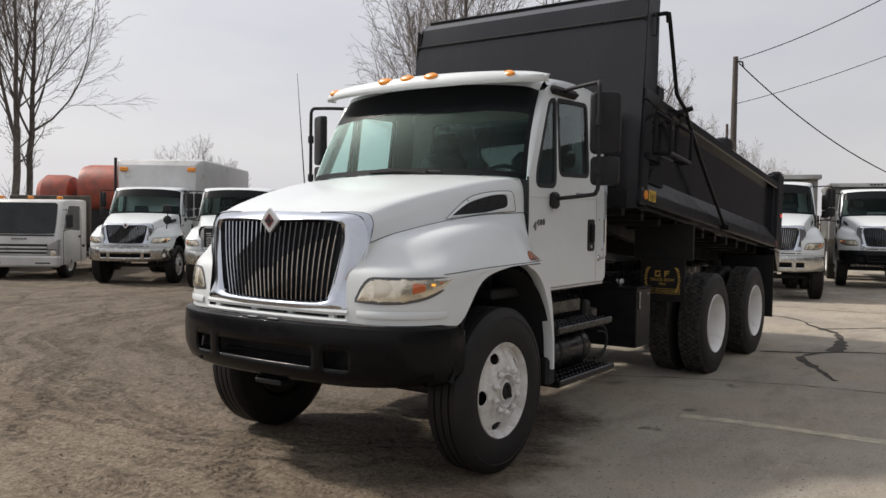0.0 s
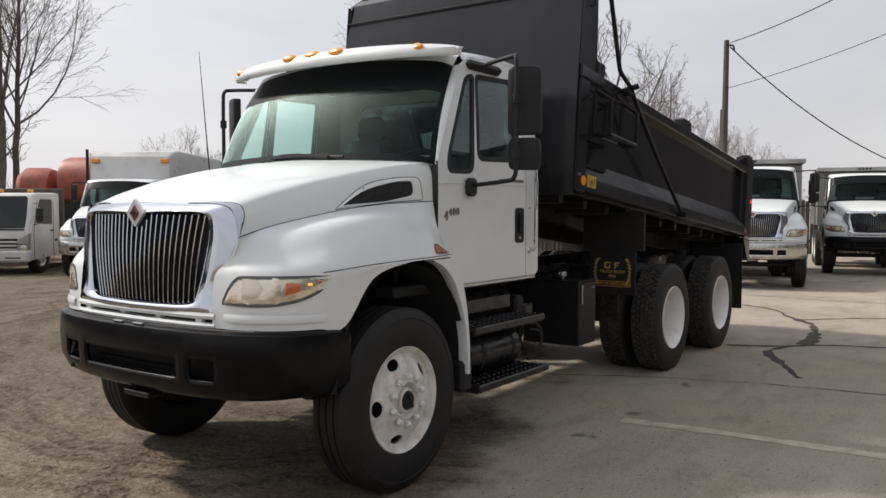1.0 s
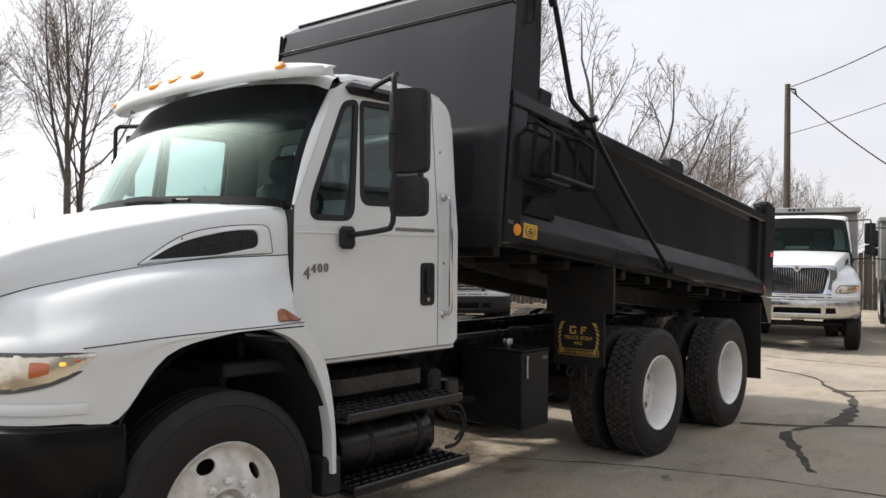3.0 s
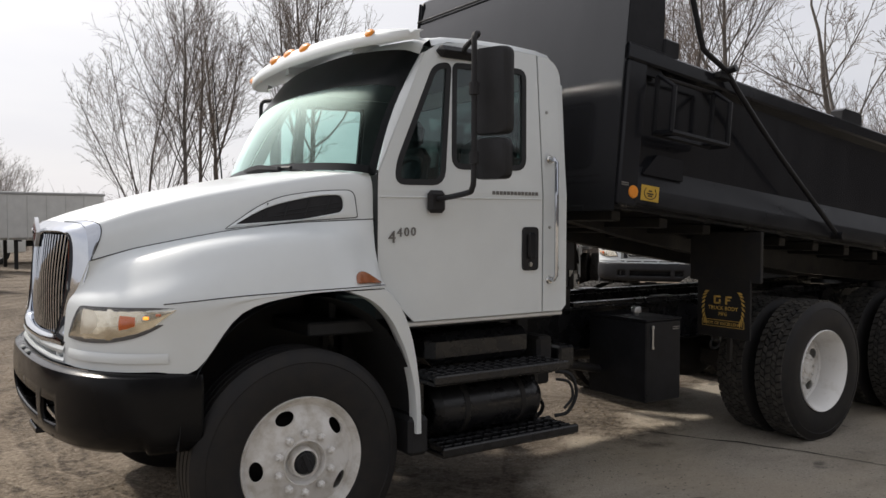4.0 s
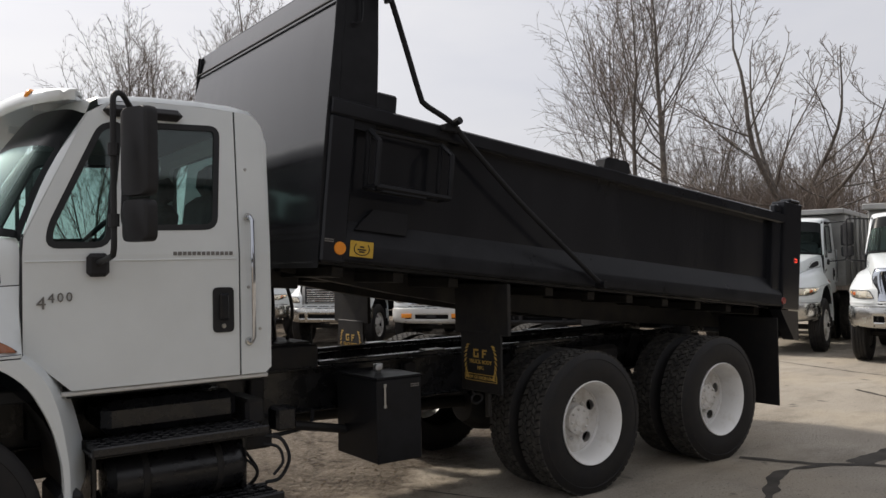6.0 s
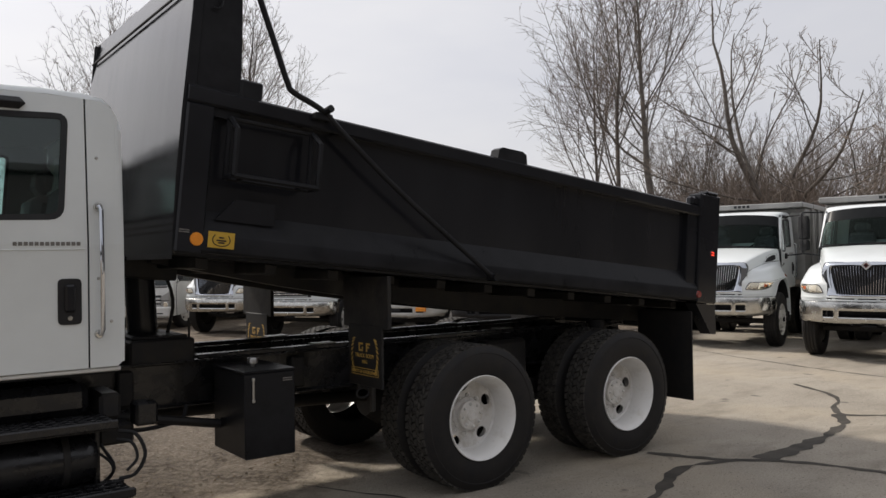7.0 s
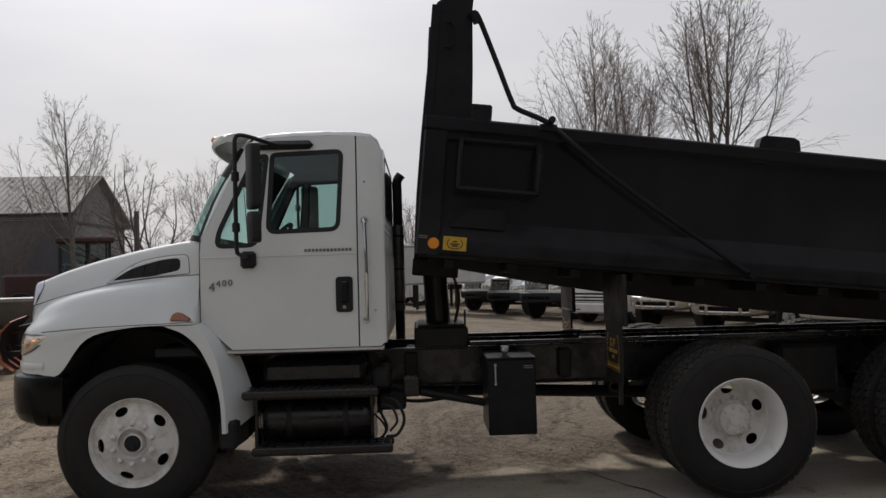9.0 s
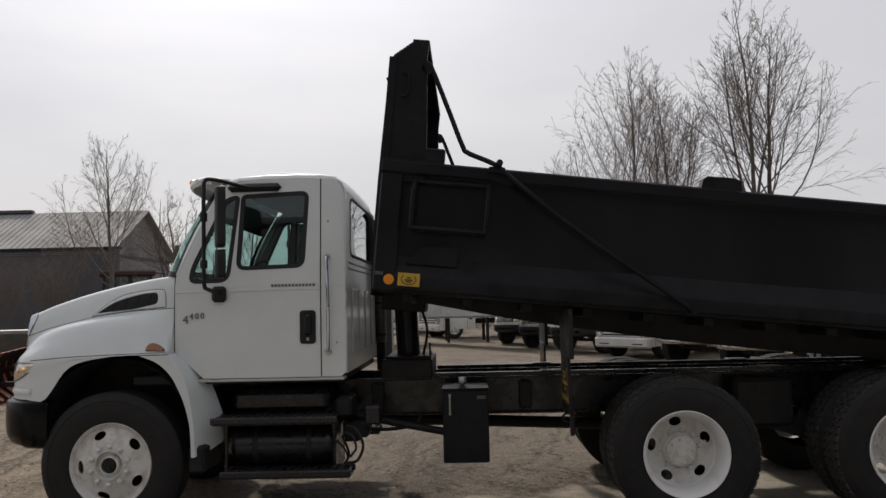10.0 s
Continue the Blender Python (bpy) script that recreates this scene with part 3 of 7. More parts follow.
def fill_side(outline, holes, inset=0.0, thick=0.012):
    return Geo().sheet(outline, holes, lambda x, z: (x, side_y(z) + inset, z), (0, thick, 0))


def split_side(outline, holes, inset=0.0, thick=0.012, belt=1.78):
    """The same in two sheets, below and above the belt, so that the side can lean."""
    low = [p for p in outline if p[1] <= belt + 1e-6]
    high = [p for p in outline if p[1] >= belt - 1e-6]
    g = fill_side(low, [], inset, thick)
    h = fill_side(high, holes, inset, thick)
    g.add(h.v, h.f)
    return g


def windshield_rows(off=0.0, grow=0.0):
    low = curve_through([(0.447, -1.000 - grow, 1.858), (0.338, -0.86, 1.880), (0.258, -0.45, 1.898), (0.24, 0, 1.906), (0.258, 0.45, 1.898), (0.338, 0.86, 1.880), (0.447, 1.000 + grow, 1.858)], 25)
    top = curve_through([(0.765, -0.915 - grow, 2.515), (0.70, -0.81, 2.548), (0.645, -0.42, 2.582), (0.63, 0, 2.592), (0.645, 0.42, 2.582), (0.70, 0.81, 2.548), (0.765, 0.915 + grow, 2.515)], 25)
    rows = []
    for k in range(9):
        u = k / 8
        rows.append([a.lerp(b, u) + Vector((-0.030 * math.sin(math.pi * u) + off, 0, 0.012 * math.sin(math.pi * u))) for a, b in zip(low, top)])
    return rows


def visor_geo():
    """The sun visor: a hollow wing along the front of the roof, with a tall rounded face."""
    rows = []
    for i in range(41):
        t = i / 40 * 2 - 1
        a = abs(t)
        lead = 0.40 + 0.04 * a + 0.13 * a ** 3 + 0.05 * a ** 14
        low = 2.553 - 0.006 * a ** 4 + 0.010 * a ** 14
        top = 2.655 - 0.030 * a * a - 0.012 * a ** 14
        back = 0.80 - 0.11 * a ** 6
        zb = 2.674 - 0.064 * a * a - 0.010 * a ** 14
        end = a > 0.96
        inner = [(back, low), (lead + 0.11, low), (lead + 0.06, low), (lead + 0.035, low)] if end else \
                [(back, zb - 0.018), (lead + 0.11, top - 0.018), (lead + 0.05, top - 0.035), (lead + 0.026, low + 0.012)]
        sec = [(lead + 0.022, low - 0.004), (lead + 0.004, low + 0.002), (lead - 0.003, low + 0.018), (lead + 0.002, low + 0.045), (lead + 0.018, top - 0.022),
               (lead + 0.042, top - 0.006), (lead + 0.085, top + 0.003), ((lead + back) / 2 + 0.06, (top + zb) / 2 + 0.008), (back, zb)] + inner
        rows.append([(x, 1.03 * t, z) for x, z in sec])
    return Geo().loft(rows, True, True)


def build_front(truck, bumper_material):
    """Hood, cab, bumper, lamps, steps and front wheels."""
    # hood and fenders
    g = Geo().loft(HOOD_ROWS).loft([[(p[0], -p[1], p[2]) for p in r] for r in HOOD_ROWS])
    hood = part("hood", g, WHITE, truck, "glossy white sloping engine hood", smooth=50)
    back = [p for p in FENDER_ROWS[-1]]
    turned = [[Vector(p) for p in back], [Vector((p[0] + 0.006, p[1] + 0.012, p[2])) for p in back], [Vector((0.444, max(p[1] + 0.02, -1.005), p[2])) for p in back]]
    fenders = both("fender", Geo().loft(FENDER_ROWS).loft(turned), WHITE, truck, "white flared front fender", 50)
    # dark panel joint between hood and fender, and between fender and lower side
    for sgn in (1, -1):
        g = Geo().tube([(p.x, sgn * (p.y - 0.0005), p.z) for p in LINES["seam"]], 0.0028, 6)
        part("panel_joint", g, TRIM, hood)
        g = Geo().tube([(p.x, sgn * (p.y - 0.001), p.z) for p in LINES["belt"][16:]], 0.0024, 6)
        part("panel_joint", g, TRIM, fenders[0] if sgn == 1 else fenders[1])
    # rear part of the wheel arch: a lip and a splash panel
    lip = (((0.225, 1.284), (0.420, 1.286)), ((0.352, 1.232), (0.458, 1.254)), ((0.452, 1.142), (0.526, 1.170)), ((0.516, 1.030), (0.572, 1.062)),
           ((0.556, 0.935), (0.600, 0.950)), ((0.588, 0.820), (0.620, 0.828)), ((0.604, 0.713), (0.632, 0.716)), ((0.610, 0.541), (0.637, 0.541)))
    edge_in = curve_through([(x, -1.142, z) for (x, z), _ in lip], 26)
    edge_out = curve_through([(x, -1.140, z) for _, (x, z) in lip], 26)
    rows = []
    for i, (p, q) in enumerate(zip(edge_in, edge_out)):
        u = i / 25
        rows.append([p + Vector((0.0, 0.07, 0.0)), p + Vector((-0.003, 0.006, 0.0)), p, p.lerp(q, 0.5) + Vector((0, -0.003, 0)), q, q + Vector((0.006, 0.012, 0.003)),
                     q + Vector((0.03 + 0.04 * u, 0.11 + 0.06 * u, 0.01 + 0.02 * u)), q + Vector((0.05 + 0.09 * u, 0.16 + 0.17 * u, 0.02 + 0.06 * u))])
    both("splash_panel", Geo().loft(rows), WHITE, truck, "white fender lip and splash panel behind the wheel", 40)
    # dark wheel housing
    rows = []
    for k in range(17):
        a = math.pi * k / 16
        x, z = 0.02 - 0.60 * math.cos(a), 0.66 + 0.64 * math.sin(a)
        rows.append([(x, -1.118, z - 0.03), (x, -0.55, z - 0.03)])
    both("wheel_housing", Geo().loft(rows), TRIM, truck)
    # apron behind the lip
    both("apron", Geo().box(0.58, 0.70, -1.12, -0.70, 0.42, 0.62, 0.02), PLASTIC, truck)
    # inner fender and engine bulkhead keep the bay dark
    part("engine_block", Geo().box(-0.70, 0.42, -0.50, 0.50, 0.62, 1.36, 0.05), CHASSIS, truck)
    # grille surround
    inner = [(-0.955, 0, 1.545), (-0.953, -0.10, 1.556), (-0.945, -0.30, 1.562), (-0.915, -0.485, 1.556), (-0.905, -0.535, 1.52), (-0.91, -0.530, 1.40), (-0.925, -0.500, 1.25),
             (-0.94, -0.465, 1.13), (-0.95, -0.42, 1.092), (-0.97, -0.20, 1.082), (-0.975, 0, 1.080)]
    outer = [(-0.905, 0, 1.620), (-0.905, -0.15, 1.618), (-0.90, -0.33, 1.612), (-0.862, -0.585, 1.602), (-0.848, -0.665, 1.545), (-0.848, -0.695, 1.437), (-0.87, -0.675, 1.33),
             (-0.90, -0.63, 1.18), (-0.945, -0.60, 1.055), (-0.985, -0.30, 1.040), (-0.995, 0, 1.036)]
    a, c = curve_through(inner, 41), curve_through(outer, 41)
    rows = []
    for p, q in zip(a, c):
        rows.append([p + Vector((0.05, 0, 0)), p, p.lerp(q, 0.18) + Vector((-0.018, 0, 0)), p.lerp(q, 0.5) + Vector((-0.020, 0, 0)), p.lerp(q, 0.82) + Vector((-0.006, 0, 0)), q])
    g = Geo().loft(rows)
    h = g.mirrored()
    g.add(h.v, h.f)
    surround = part("grille_surround", g, CHROME, truck, "bright chrome grille surround", smooth=60)
    # the chrome runs back over the corner of the hood
    reach = [0.10, 0.22, 0.33, 0.44, 0.54, 0.62, 0.67, 0.69, 0.69, 0.66, 0.60, 0.52, 0.43, 0.34, 0.26, 0.19, 0.12, 0.05]
    for sgn in (1, -1):
        rows, rim = [], []
        for j, e in enumerate(reach):
            line = []
            for q in range(6):
                f = e * 5 * q / 5
                p = Vector(HOOD_ROWS[int(f)][j]).lerp(Vector(HOOD_ROWS[int(f) + 1][j]), f - int(f))
                lift = 0.005 if q < 5 else 0.0015
                line.append((p.x - 0.002, sgn * (p.y - lift * (1 if j < 12 else 0.4)), p.z + lift * (0.2 if j < 8 else 0.9)))
            rows.append(line)
            rim.append(line[-1])
        part("chrome_corner", Geo().loft(rows), CHROME, surround, smooth=50)
        part("panel_joint", Geo().tube(rim, 0.0022, 6), TRIM, surround)
    part("grille_backing", Geo().box(-0.88, -0.84, -0.55, 0.55, 1.07, 1.56, 0.01), TRIM, truck)
    bar_n = 12
    for i in range(bar_n):
        for sgn in (-1, 1):
            yt, yb = sgn * (0.022 + i * 0.475 / (bar_n - 1)), sgn * (0.020 + i * 0.405 / (bar_n - 1))
            top = 1.552 - (0.085 * max(0, 1 - abs(yt) / 0.10))
            g = Geo()
            rows = []
            for k in range(9):
                u = k / 8
                y = yb + (yt - yb) * u
                z = 1.085 + (top - 1.085) * u
                x = -0.962 + 0.055 * (y / 0.52) ** 2 + 0.012 * u - 0.012 * math.sin(math.pi * u)
                rows.append([(x + 0.03, y - 0.0045, z), (x + 0.004, y - 0.0045, z), (x, y, z), (x + 0.004, y + 0.0045, z), (x + 0.03, y + 0.0045, z)])
            part("grille_bar", g.loft(rows), CHROME, surround)
    # diamond badge
    dia = [(0.0, 1.482), (-0.078, 1.558), (0.0, 1.638), (0.078, 1.558)]
    g = Geo().prism(rounded(dia, 0.008, 2), -0.976, -0.958, "x")
    badge = part("badge", g, BRIGHT, surround, "chrome diamond badge")
    part("badge_field", Geo().prism(rounded([(0.0, 1.515), (-0.043, 1.559), (0.0, 1.604), (0.043, 1.559)], 0.004, 2), -0.979, -0.975, "x"), BADGE_RED, badge, "dark red badge field")
    part("badge_mark", Geo().prism(rounded([(0.0, 1.551), (-0.044, 1.559), (0.0, 1.568), (0.044, 1.559)], 0.003, 2), -0.982, -0.978, "x"), CHROME, badge)
    part("badge_mark", Geo().prism(rounded([(0.0, 1.530), (-0.013, 1.559), (0.0, 1.590), (0.013, 1.559)], 0.003, 2), -0.981, -0.978, "x"), CHROME, badge)
    # white strip under the grille, with its slot
    plan = curve_through([(-0.942, -0.615), (-0.975, -0.42), (-0.992, 0.0), (-0.975, 0.42), (-0.942, 0.615)], 25)
    g = Geo()
    for z0, z1 in ((0.972, 0.998), (1.018, 1.050)):
        g.loft([[(p.x + 0.10, p.y, z0), (p.x, p.y, z0), (p.x - 0.006, p.y, (z0 + z1) / 2), (p.x, p.y, z1), (p.x + 0.10, p.y, z1)] for p in [Vector((q[0], q[1])) for q in plan]], False)
    for y in (-0.50, -0.16, 0.16, 0.50):
        g.box(-0.955, -0.90, y - 0.025, y + 0.025, 0.985, 1.03, 0.004)
    part("valance", g, WHITE, truck, "white strip with an air slot")
    part("valance_backing", Geo().box(-0.93, -0.90, -0.56, 0.56, 0.90, 1.05, 0.004), TRIM, truck)
    # bumper: swept round the nose, with slots
    plan = curve_through([(-0.47, -1.105), (-0.61, -1.098), (-0.735, -1.055), (-0.85, -0.955), (-0.94, -0.79), (-0.998, -0.57), (-1.026, -0.30), (-1.034, 0), (-1.026, 0.30), (-0.998, 0.57),
                          (-0.94, 0.79), (-0.85, 0.955), (-0.735, 1.055), (-0.61, 1.098), (-0.47, 1.105)], 141)
    prof = [(0.09, 0.958), (0.02, 0.956), (0.004, 0.945), (0.0, 0.925), (-0.004, 0.86), (-0.004, 0.815), (-0.002, 0.755), (0.004, 0.71), (0.012, 0.675), (0.03, 0.635), (0.065, 0.612), (0.12, 0.606)]
    rows = []
    for i, p in enumerate(plan):
        t = (plan[min(i + 1, 140)] - plan[max(i - 1, 0)]).normalized()
        nrm = Vector((t.y, -t.x))
        lift = 0.03 * min(1, abs(p.y) / 1.1) ** 4 * (1 if p.x < -0.7 else 0.3)
        rows.append([(p.x + nrm.x * d, p.y + nrm.y * d, z + (lift if z < 0.7 else 0)) for d, z in prof])
    g = Geo()
    n = len(prof)
    vs, fs = [q for r in rows for q in r], []
    for i in range(140):
        for j in range(n - 1):
            yc, zc = (rows[i][j][1] + rows[i + 1][j][1]) / 2, (rows[i][j][2] + rows[i][j + 1][2]) / 2
            slot = abs(yc) < 0.40 and 0.70 < zc < 0.80
            lamp = 0.50 < abs(yc) < 0.66 and 0.70 < zc < 0.83
            if not (slot or lamp):
                k = i * n + j
                fs.append((k, k + 1, k + 1 + n, k + n))
    g.add(vs, fs)
    me = g.mesh("bumper", 40)
    bumper = part("bumper", me, bumper_material, truck, "wraparound front bumper with air slots")
    thick = bumper.modifiers.new("thick", "SOLIDIFY")
    thick.thickness, thick.offset = 0.025, 0
    part("slot_backing", Geo().box(-0.93, -0.90, -0.75, 0.75, 0.66, 0.86, 0.004), BLACK_SATIN, bumper)
    for z in (0.740,):
        part("slot_bar", Geo().box(-0.985, -0.93, -0.40, 0.40, z, z + 0.009, 0.003), bumper_material, bumper)
    part("bright_strip", Geo().loft([[(p.x + 0.02, p.y * 0.985, 0.957), (p.x + 0.02, p.y * 0.985, 0.974)] for p in [Vector((q[0], q[1])) for q in plan[36:105]]]), CHROME, bumper, "thin bright strip")
    for y in (-0.09, 0.09):
        part("bumper_bolt", Geo().box(-1.035, -1.01, y - 0.045, y + 0.045, 0.960, 0.972, 0.006), DASH, bumper)
    part("tow_hook", Geo().tube([(-0.93, 0.60, 0.80), (-0.99, 0.60, 0.79), (-1.0, 0.60, 0.74), (-0.94, 0.60, 0.73)], 0.012), CHASSIS, bumper)
    part("bracket", Geo().box(-1.0, -0.90, -0.13, 0.10, 0.555, 0.585, 0.006), BLACK, bumper)
    for y in (0.66, 0.32, -0.55):
        part("rivet", Geo(Matrix.Translation((-1.0 + 0.09 * y * y, y, 0.645))).lathe([(0, -0.016), (0.01, -0.014), (0.014, 0.0)], 10, "x"), BLACK, bumper)
    # headlights
    for sgn in (1, -1):
        def lamp(s0, s1, top, low, off, n=26):
            out = []
            for i in range(n):
                s = s0 + (s1 - s0) * i / (n - 1)
                f = s / 8 * (NS - 1)
                k = min(int(f), NS - 2)
                p = LINES["mid"][k].lerp(LINES["mid"][k + 1], f - k)
                q = LINES["belt"][k].lerp(LINES["belt"][k + 1], f - k)
                u = i / (n - 1)
                row = []
                for j in range(6):
                    z = low(u) + (top(u) - low(u)) * j / 5
                    v = (z - p.z) / (q.z - p.z)
                    w = p.lerp(q, v)
                    nrm = Vector((-0.85 + 0.75 * u, -0.5 - 0.5 * u, 0)).normalized()
                    bulge = off * (1 if off < 0.006 else 0.45 + 0.55 * math.sin(math.pi * j / 5)) 
                    w = w + nrm * bulge
                    row.append((w.x, sgn * w.y, z))
                out.append(row)
            return Geo().loft(out)
        crest = lambda u: 1.241 + 0.004 * u - 0.006 * max(0, u - 0.75) * 4
        low = lambda u: 1.102 + 0.136 * max(0, (u - 0.36) / 0.64) ** 2.1 - 0.008 * math.sin(min(1, u * 2) * math.pi)
        top = lambda u: low(u) + (crest(u) - low(u)) * (1 if u > 0.15 else 0.10 + 0.90 * math.sin(math.pi / 2 * u / 0.15) ** 0.8)
        hl = part("headlight", lamp(0.28, 3.72, lambda u: top(u) + 0.004, lambda u: low(u) - 0.004, 0.0045), HEADLAMP_RIM, truck, "swept-back clear headlight with amber corner")
        part("reflector", lamp(0.36, 3.60, top, low, 0.0075), SILVER, hl)
        part("amber_reflector", lamp(2.02, 2.40, lambda u: 1.214, lambda u: 1.146 + 0.015 * u, 0.0115, 8), AMBER_DEEP, hl, "amber side reflector")
        part("lamp_divider", lamp(1.66, 1.84, lambda u: 1.238, lambda u: 1.106, 0.0105, 5), SILVER, hl)
        part("lamp_bowl", lamp(0.86, 1.60, lambda u: 1.233, lambda u: 1.114, 0.0095, 10), BOWL, hl)
        part("lit_bulb", lamp(2.68, 2.76, lambda u: 1.212, lambda u: 1.196, 0.0125, 4), AMBER_LIT, hl, "small lit amber bulb")
        part("lit_bulb", lamp(3.02, 3.10, lambda u: 1.222, lambda u: 1.210, 0.0125, 4), AMBER_DEEP, hl)
        part("lower_moulding", lamp(0.35, 3.3, lambda u: 1.052, lambda u: 1.010, 0.006), WHITE, hl, "raised white fold under the lamp")
        part("lens", lamp(0.36, 3.58, top, low, 0.017), LENS, hl, "clear lens")
    # hood air vents
    vent = rounded([(-0.225, 1.604), (0.08, 1.628), (0.292, 1.668), (0.290, 1.752), (0.16, 1.745), (-0.07, 1.692)], [0.012, 0.05, 0.035, 0.035, 0.08, 0.10], 5)
    bezel = rounded([(-0.275, 1.580), (0.08, 1.620), (0.362, 1.640), (0.350, 1.778), (0.18, 1.773), (-0.06, 1.732)], [0.012, 0.05, 0.012, 0.04, 0.10, 0.13], 5)
    for sgn in (1, -1):
        def on_hood(loop, off):
            return [(x, sgn * ((nose_y(x, z, HOOD_ROWS) or -0.87) - off), z) for x, z in loop]
        near = [(v[0] * 0.72 + w[0] * 0.28, v[1] * 0.72 + w[1] * 0.28) for v, w in zip(vent, bezel)]
        a, b, c, d = on_hood(bezel, 0.0015), on_hood(near, 0.011), on_hood(grown(vent, 0.003), 0.010), on_hood(vent, 0.001)
        vb = part("vent_bezel", Geo().loft([a, b, c, d], True), WHITE, hood, "white raised vent surround")
        part("panel_joint", Geo().tube(a + a[:1], 0.0022, 6), TRIM, vb)
        part("vent", Geo().add(on_hood(vent, 0.002), [tuple(range(len(vent)))]), PLASTIC, vb, "black louvred vent", smooth=0)
        for x0 in (-0.10, 0.0, 0.10, 0.20):
            z0, z1 = 1.618 + 0.09 * (x0 + 0.2), min(1.742, 1.706 + 0.17 * (x0 + 0.1))
            p0, p1 = on_hood([(x0, z0 + 0.004)], 0.005)[0], on_hood([(x0 + 0.03, z1)], 0.005)[0]
            part("louvre", Geo().tube([p0, p1], 0.004, 6), TRIM, vb)
        for dz in (0.024, 0.048):
            p0, p1 = on_hood([(-0.12 + dz * 2, 1.615 + dz)], 0.004)[0], on_hood([(0.28, 1.668 + dz)], 0.004)[0]
            part("louvre", Geo().tube([p0, p1], 0.0025, 5), TRIM, vb)
    # amber side markers on the fenders
    mk = rounded([(0.270, 1.320), (0.412, 1.320), (0.396, 1.336), (0.35, 1.366), (0.31, 1.380), (0.278, 1.362)], [0.01, 0.006, 0.01, 0.02, 0.02, 0.02], 3)
    for sgn in (1, -1):
        def on_f(loop, off):
            return [(x, sgn * ((nose_y(x, z, FENDER_ROWS) or -1.13) - off), z) for x, z in loop]
        g = Geo().loft([on_f(mk, 0.0), on_f(mk, 0.012), on_f(grown(mk, -0.008), 0.018)], True, True)
        part("side_marker", g, AMBER_DARK, fenders[0] if sgn == 1 else fenders[1], "brown-amber side marker")
    # cowl between hood and windshield
    low = windshield_rows()[0]
    hb = curve_through([LINES[k][-1] for k in ("side", "shoulder", "crown", "ridge")], 13)
    hb = hb + [Vector((p.x, -p.y, p.z)) for p in reversed(hb[:-1])]
    rows = [[Vector((p.x - 0.03, p.y * 0.79, p.z - 0.03)) for p in hb[1:-1]], [Vector((p.x + 0.06, p.y * 0.81, p.z - 0.016)) for p in low[1:-1]]]
    part("cowl", Geo().loft(rows), PLASTIC, truck, "black plastic windscreen cowl")
    # cab
    shell = part("cab", split_side(REAR_SIDE, []), WHITE, truck, "white steel day cab")
    part("cab_side", split_side(REAR_SIDE, []).mirrored(), WHITE, shell)
    doors = both("door", split_side(DOOR, [grown(MAIN_WIN, 0.012), grown(VENT_WIN, 0.012)]), WHITE, truck, "white cab door with quarter window")
    for d, sgn in zip(doors, (1, -1)):
        flip = (lambda g: g) if sgn == 1 else (lambda g: g.mirrored())
        for nm, win in (("window", MAIN_WIN), ("quarter_window", VENT_WIN)):
            seal = Geo().sheet(grown(win, 0.014), [grown(win, -0.018)], lambda x, z: (x, side_y(z) - 0.002, z), (0, 0.02, 0))
            w = part(nm + "_seal", flip(seal), TRIM, d, "black rubber window seal")
            part(nm, flip(fill_side(grown(win, -0.005), [], 0.006, 0.004)), GLASS_DARK, d, "tinted side glass")
        part("waist_crease", flip(Geo().tube([(0.46, -1.024, 1.745), (1.535, -1.024, 1.752)], 0.004, 6)), WHITE, d)
        # handle in its recess
        hd = rounded([(1.392, 1.342), (1.512, 1.342), (1.512, 1.592), (1.392, 1.592)], 0.028)
        h = part("handle_plate", flip(Geo().sheet(hd, [], lambda x, z: (x, -1.029, z), (0, 0.012, 0))), PLASTIC, d, "black door handle plate")
        part("handle", flip(Geo().box(1.425, 1.480, -1.052, -1.028, 1.41, 1.56, 0.012)), BLACK, h)
        part("key_lock", flip(Geo(Matrix.Translation((1.452, 0, 1.378))).lathe([(0.0, -1.036), (0.012, -1.035), (0.014, -1.028)], 14)), STEEL, h)
        # grab handle on the cab corner
        gr = part("grab_handle", flip(Geo().tube([(1.600, -1.024, 1.985), (1.600, -1.06, 1.985), (1.606, -1.072, 1.965), (1.612, -1.070, 1.65), (1.612, -1.070, 1.31), (1.606, -1.058, 1.285), (1.604, -1.024, 1.282)], 0.0125, 10)), CHROME, shell, "chrome grab handle")
        for z in (1.985, 1.282):
            part("handle_foot", flip(Geo(Matrix.Translation((1.602, 0, z))).lathe([(0.0, -1.036), (0.02, -1.034), (0.026, -1.023)], 14)), CHROME_OLD, gr)
        for x, z in ((1.605, 2.262), (1.602, 1.59), (1.668, 1.35)):
            part("cab_bolt", flip(Geo(Matrix.Translation((x, 0, z))).lathe([(0.0, side_y(z) - 0.008), (0.008, side_y(z) - 0.006), (0.010, side_y(z) + 0.002)], 10)), STEEL, shell)
    # sill under the doors
    both("sill", Geo().box(0.62, 1.72, -1.012, -0.90, 1.070, 1.094, 0.006), WHITE_OLD, truck, "white door sill")
    # front pillars
    rows_a = windshield_rows()
    pil = Geo()
    ins = [r[0] for r in rows_a]
    edge = curve_through([(0.449, side_y(1.86), 1.862), (0.605, side_y(2.18), 2.185), (0.765, side_y(2.515), 2.518)], 9)
    pil.loft([[a + Vector((0.02, 0.02, 0)), a, a.lerp(b, 0.5) + Vector((-0.004, -0.004, 0.0)), b, b + Vector((0.03, 0.03, 0))] for a, b in zip(ins, edge)])
    both("pillar", pil, WHITE, shell, "white front pillar", 60)
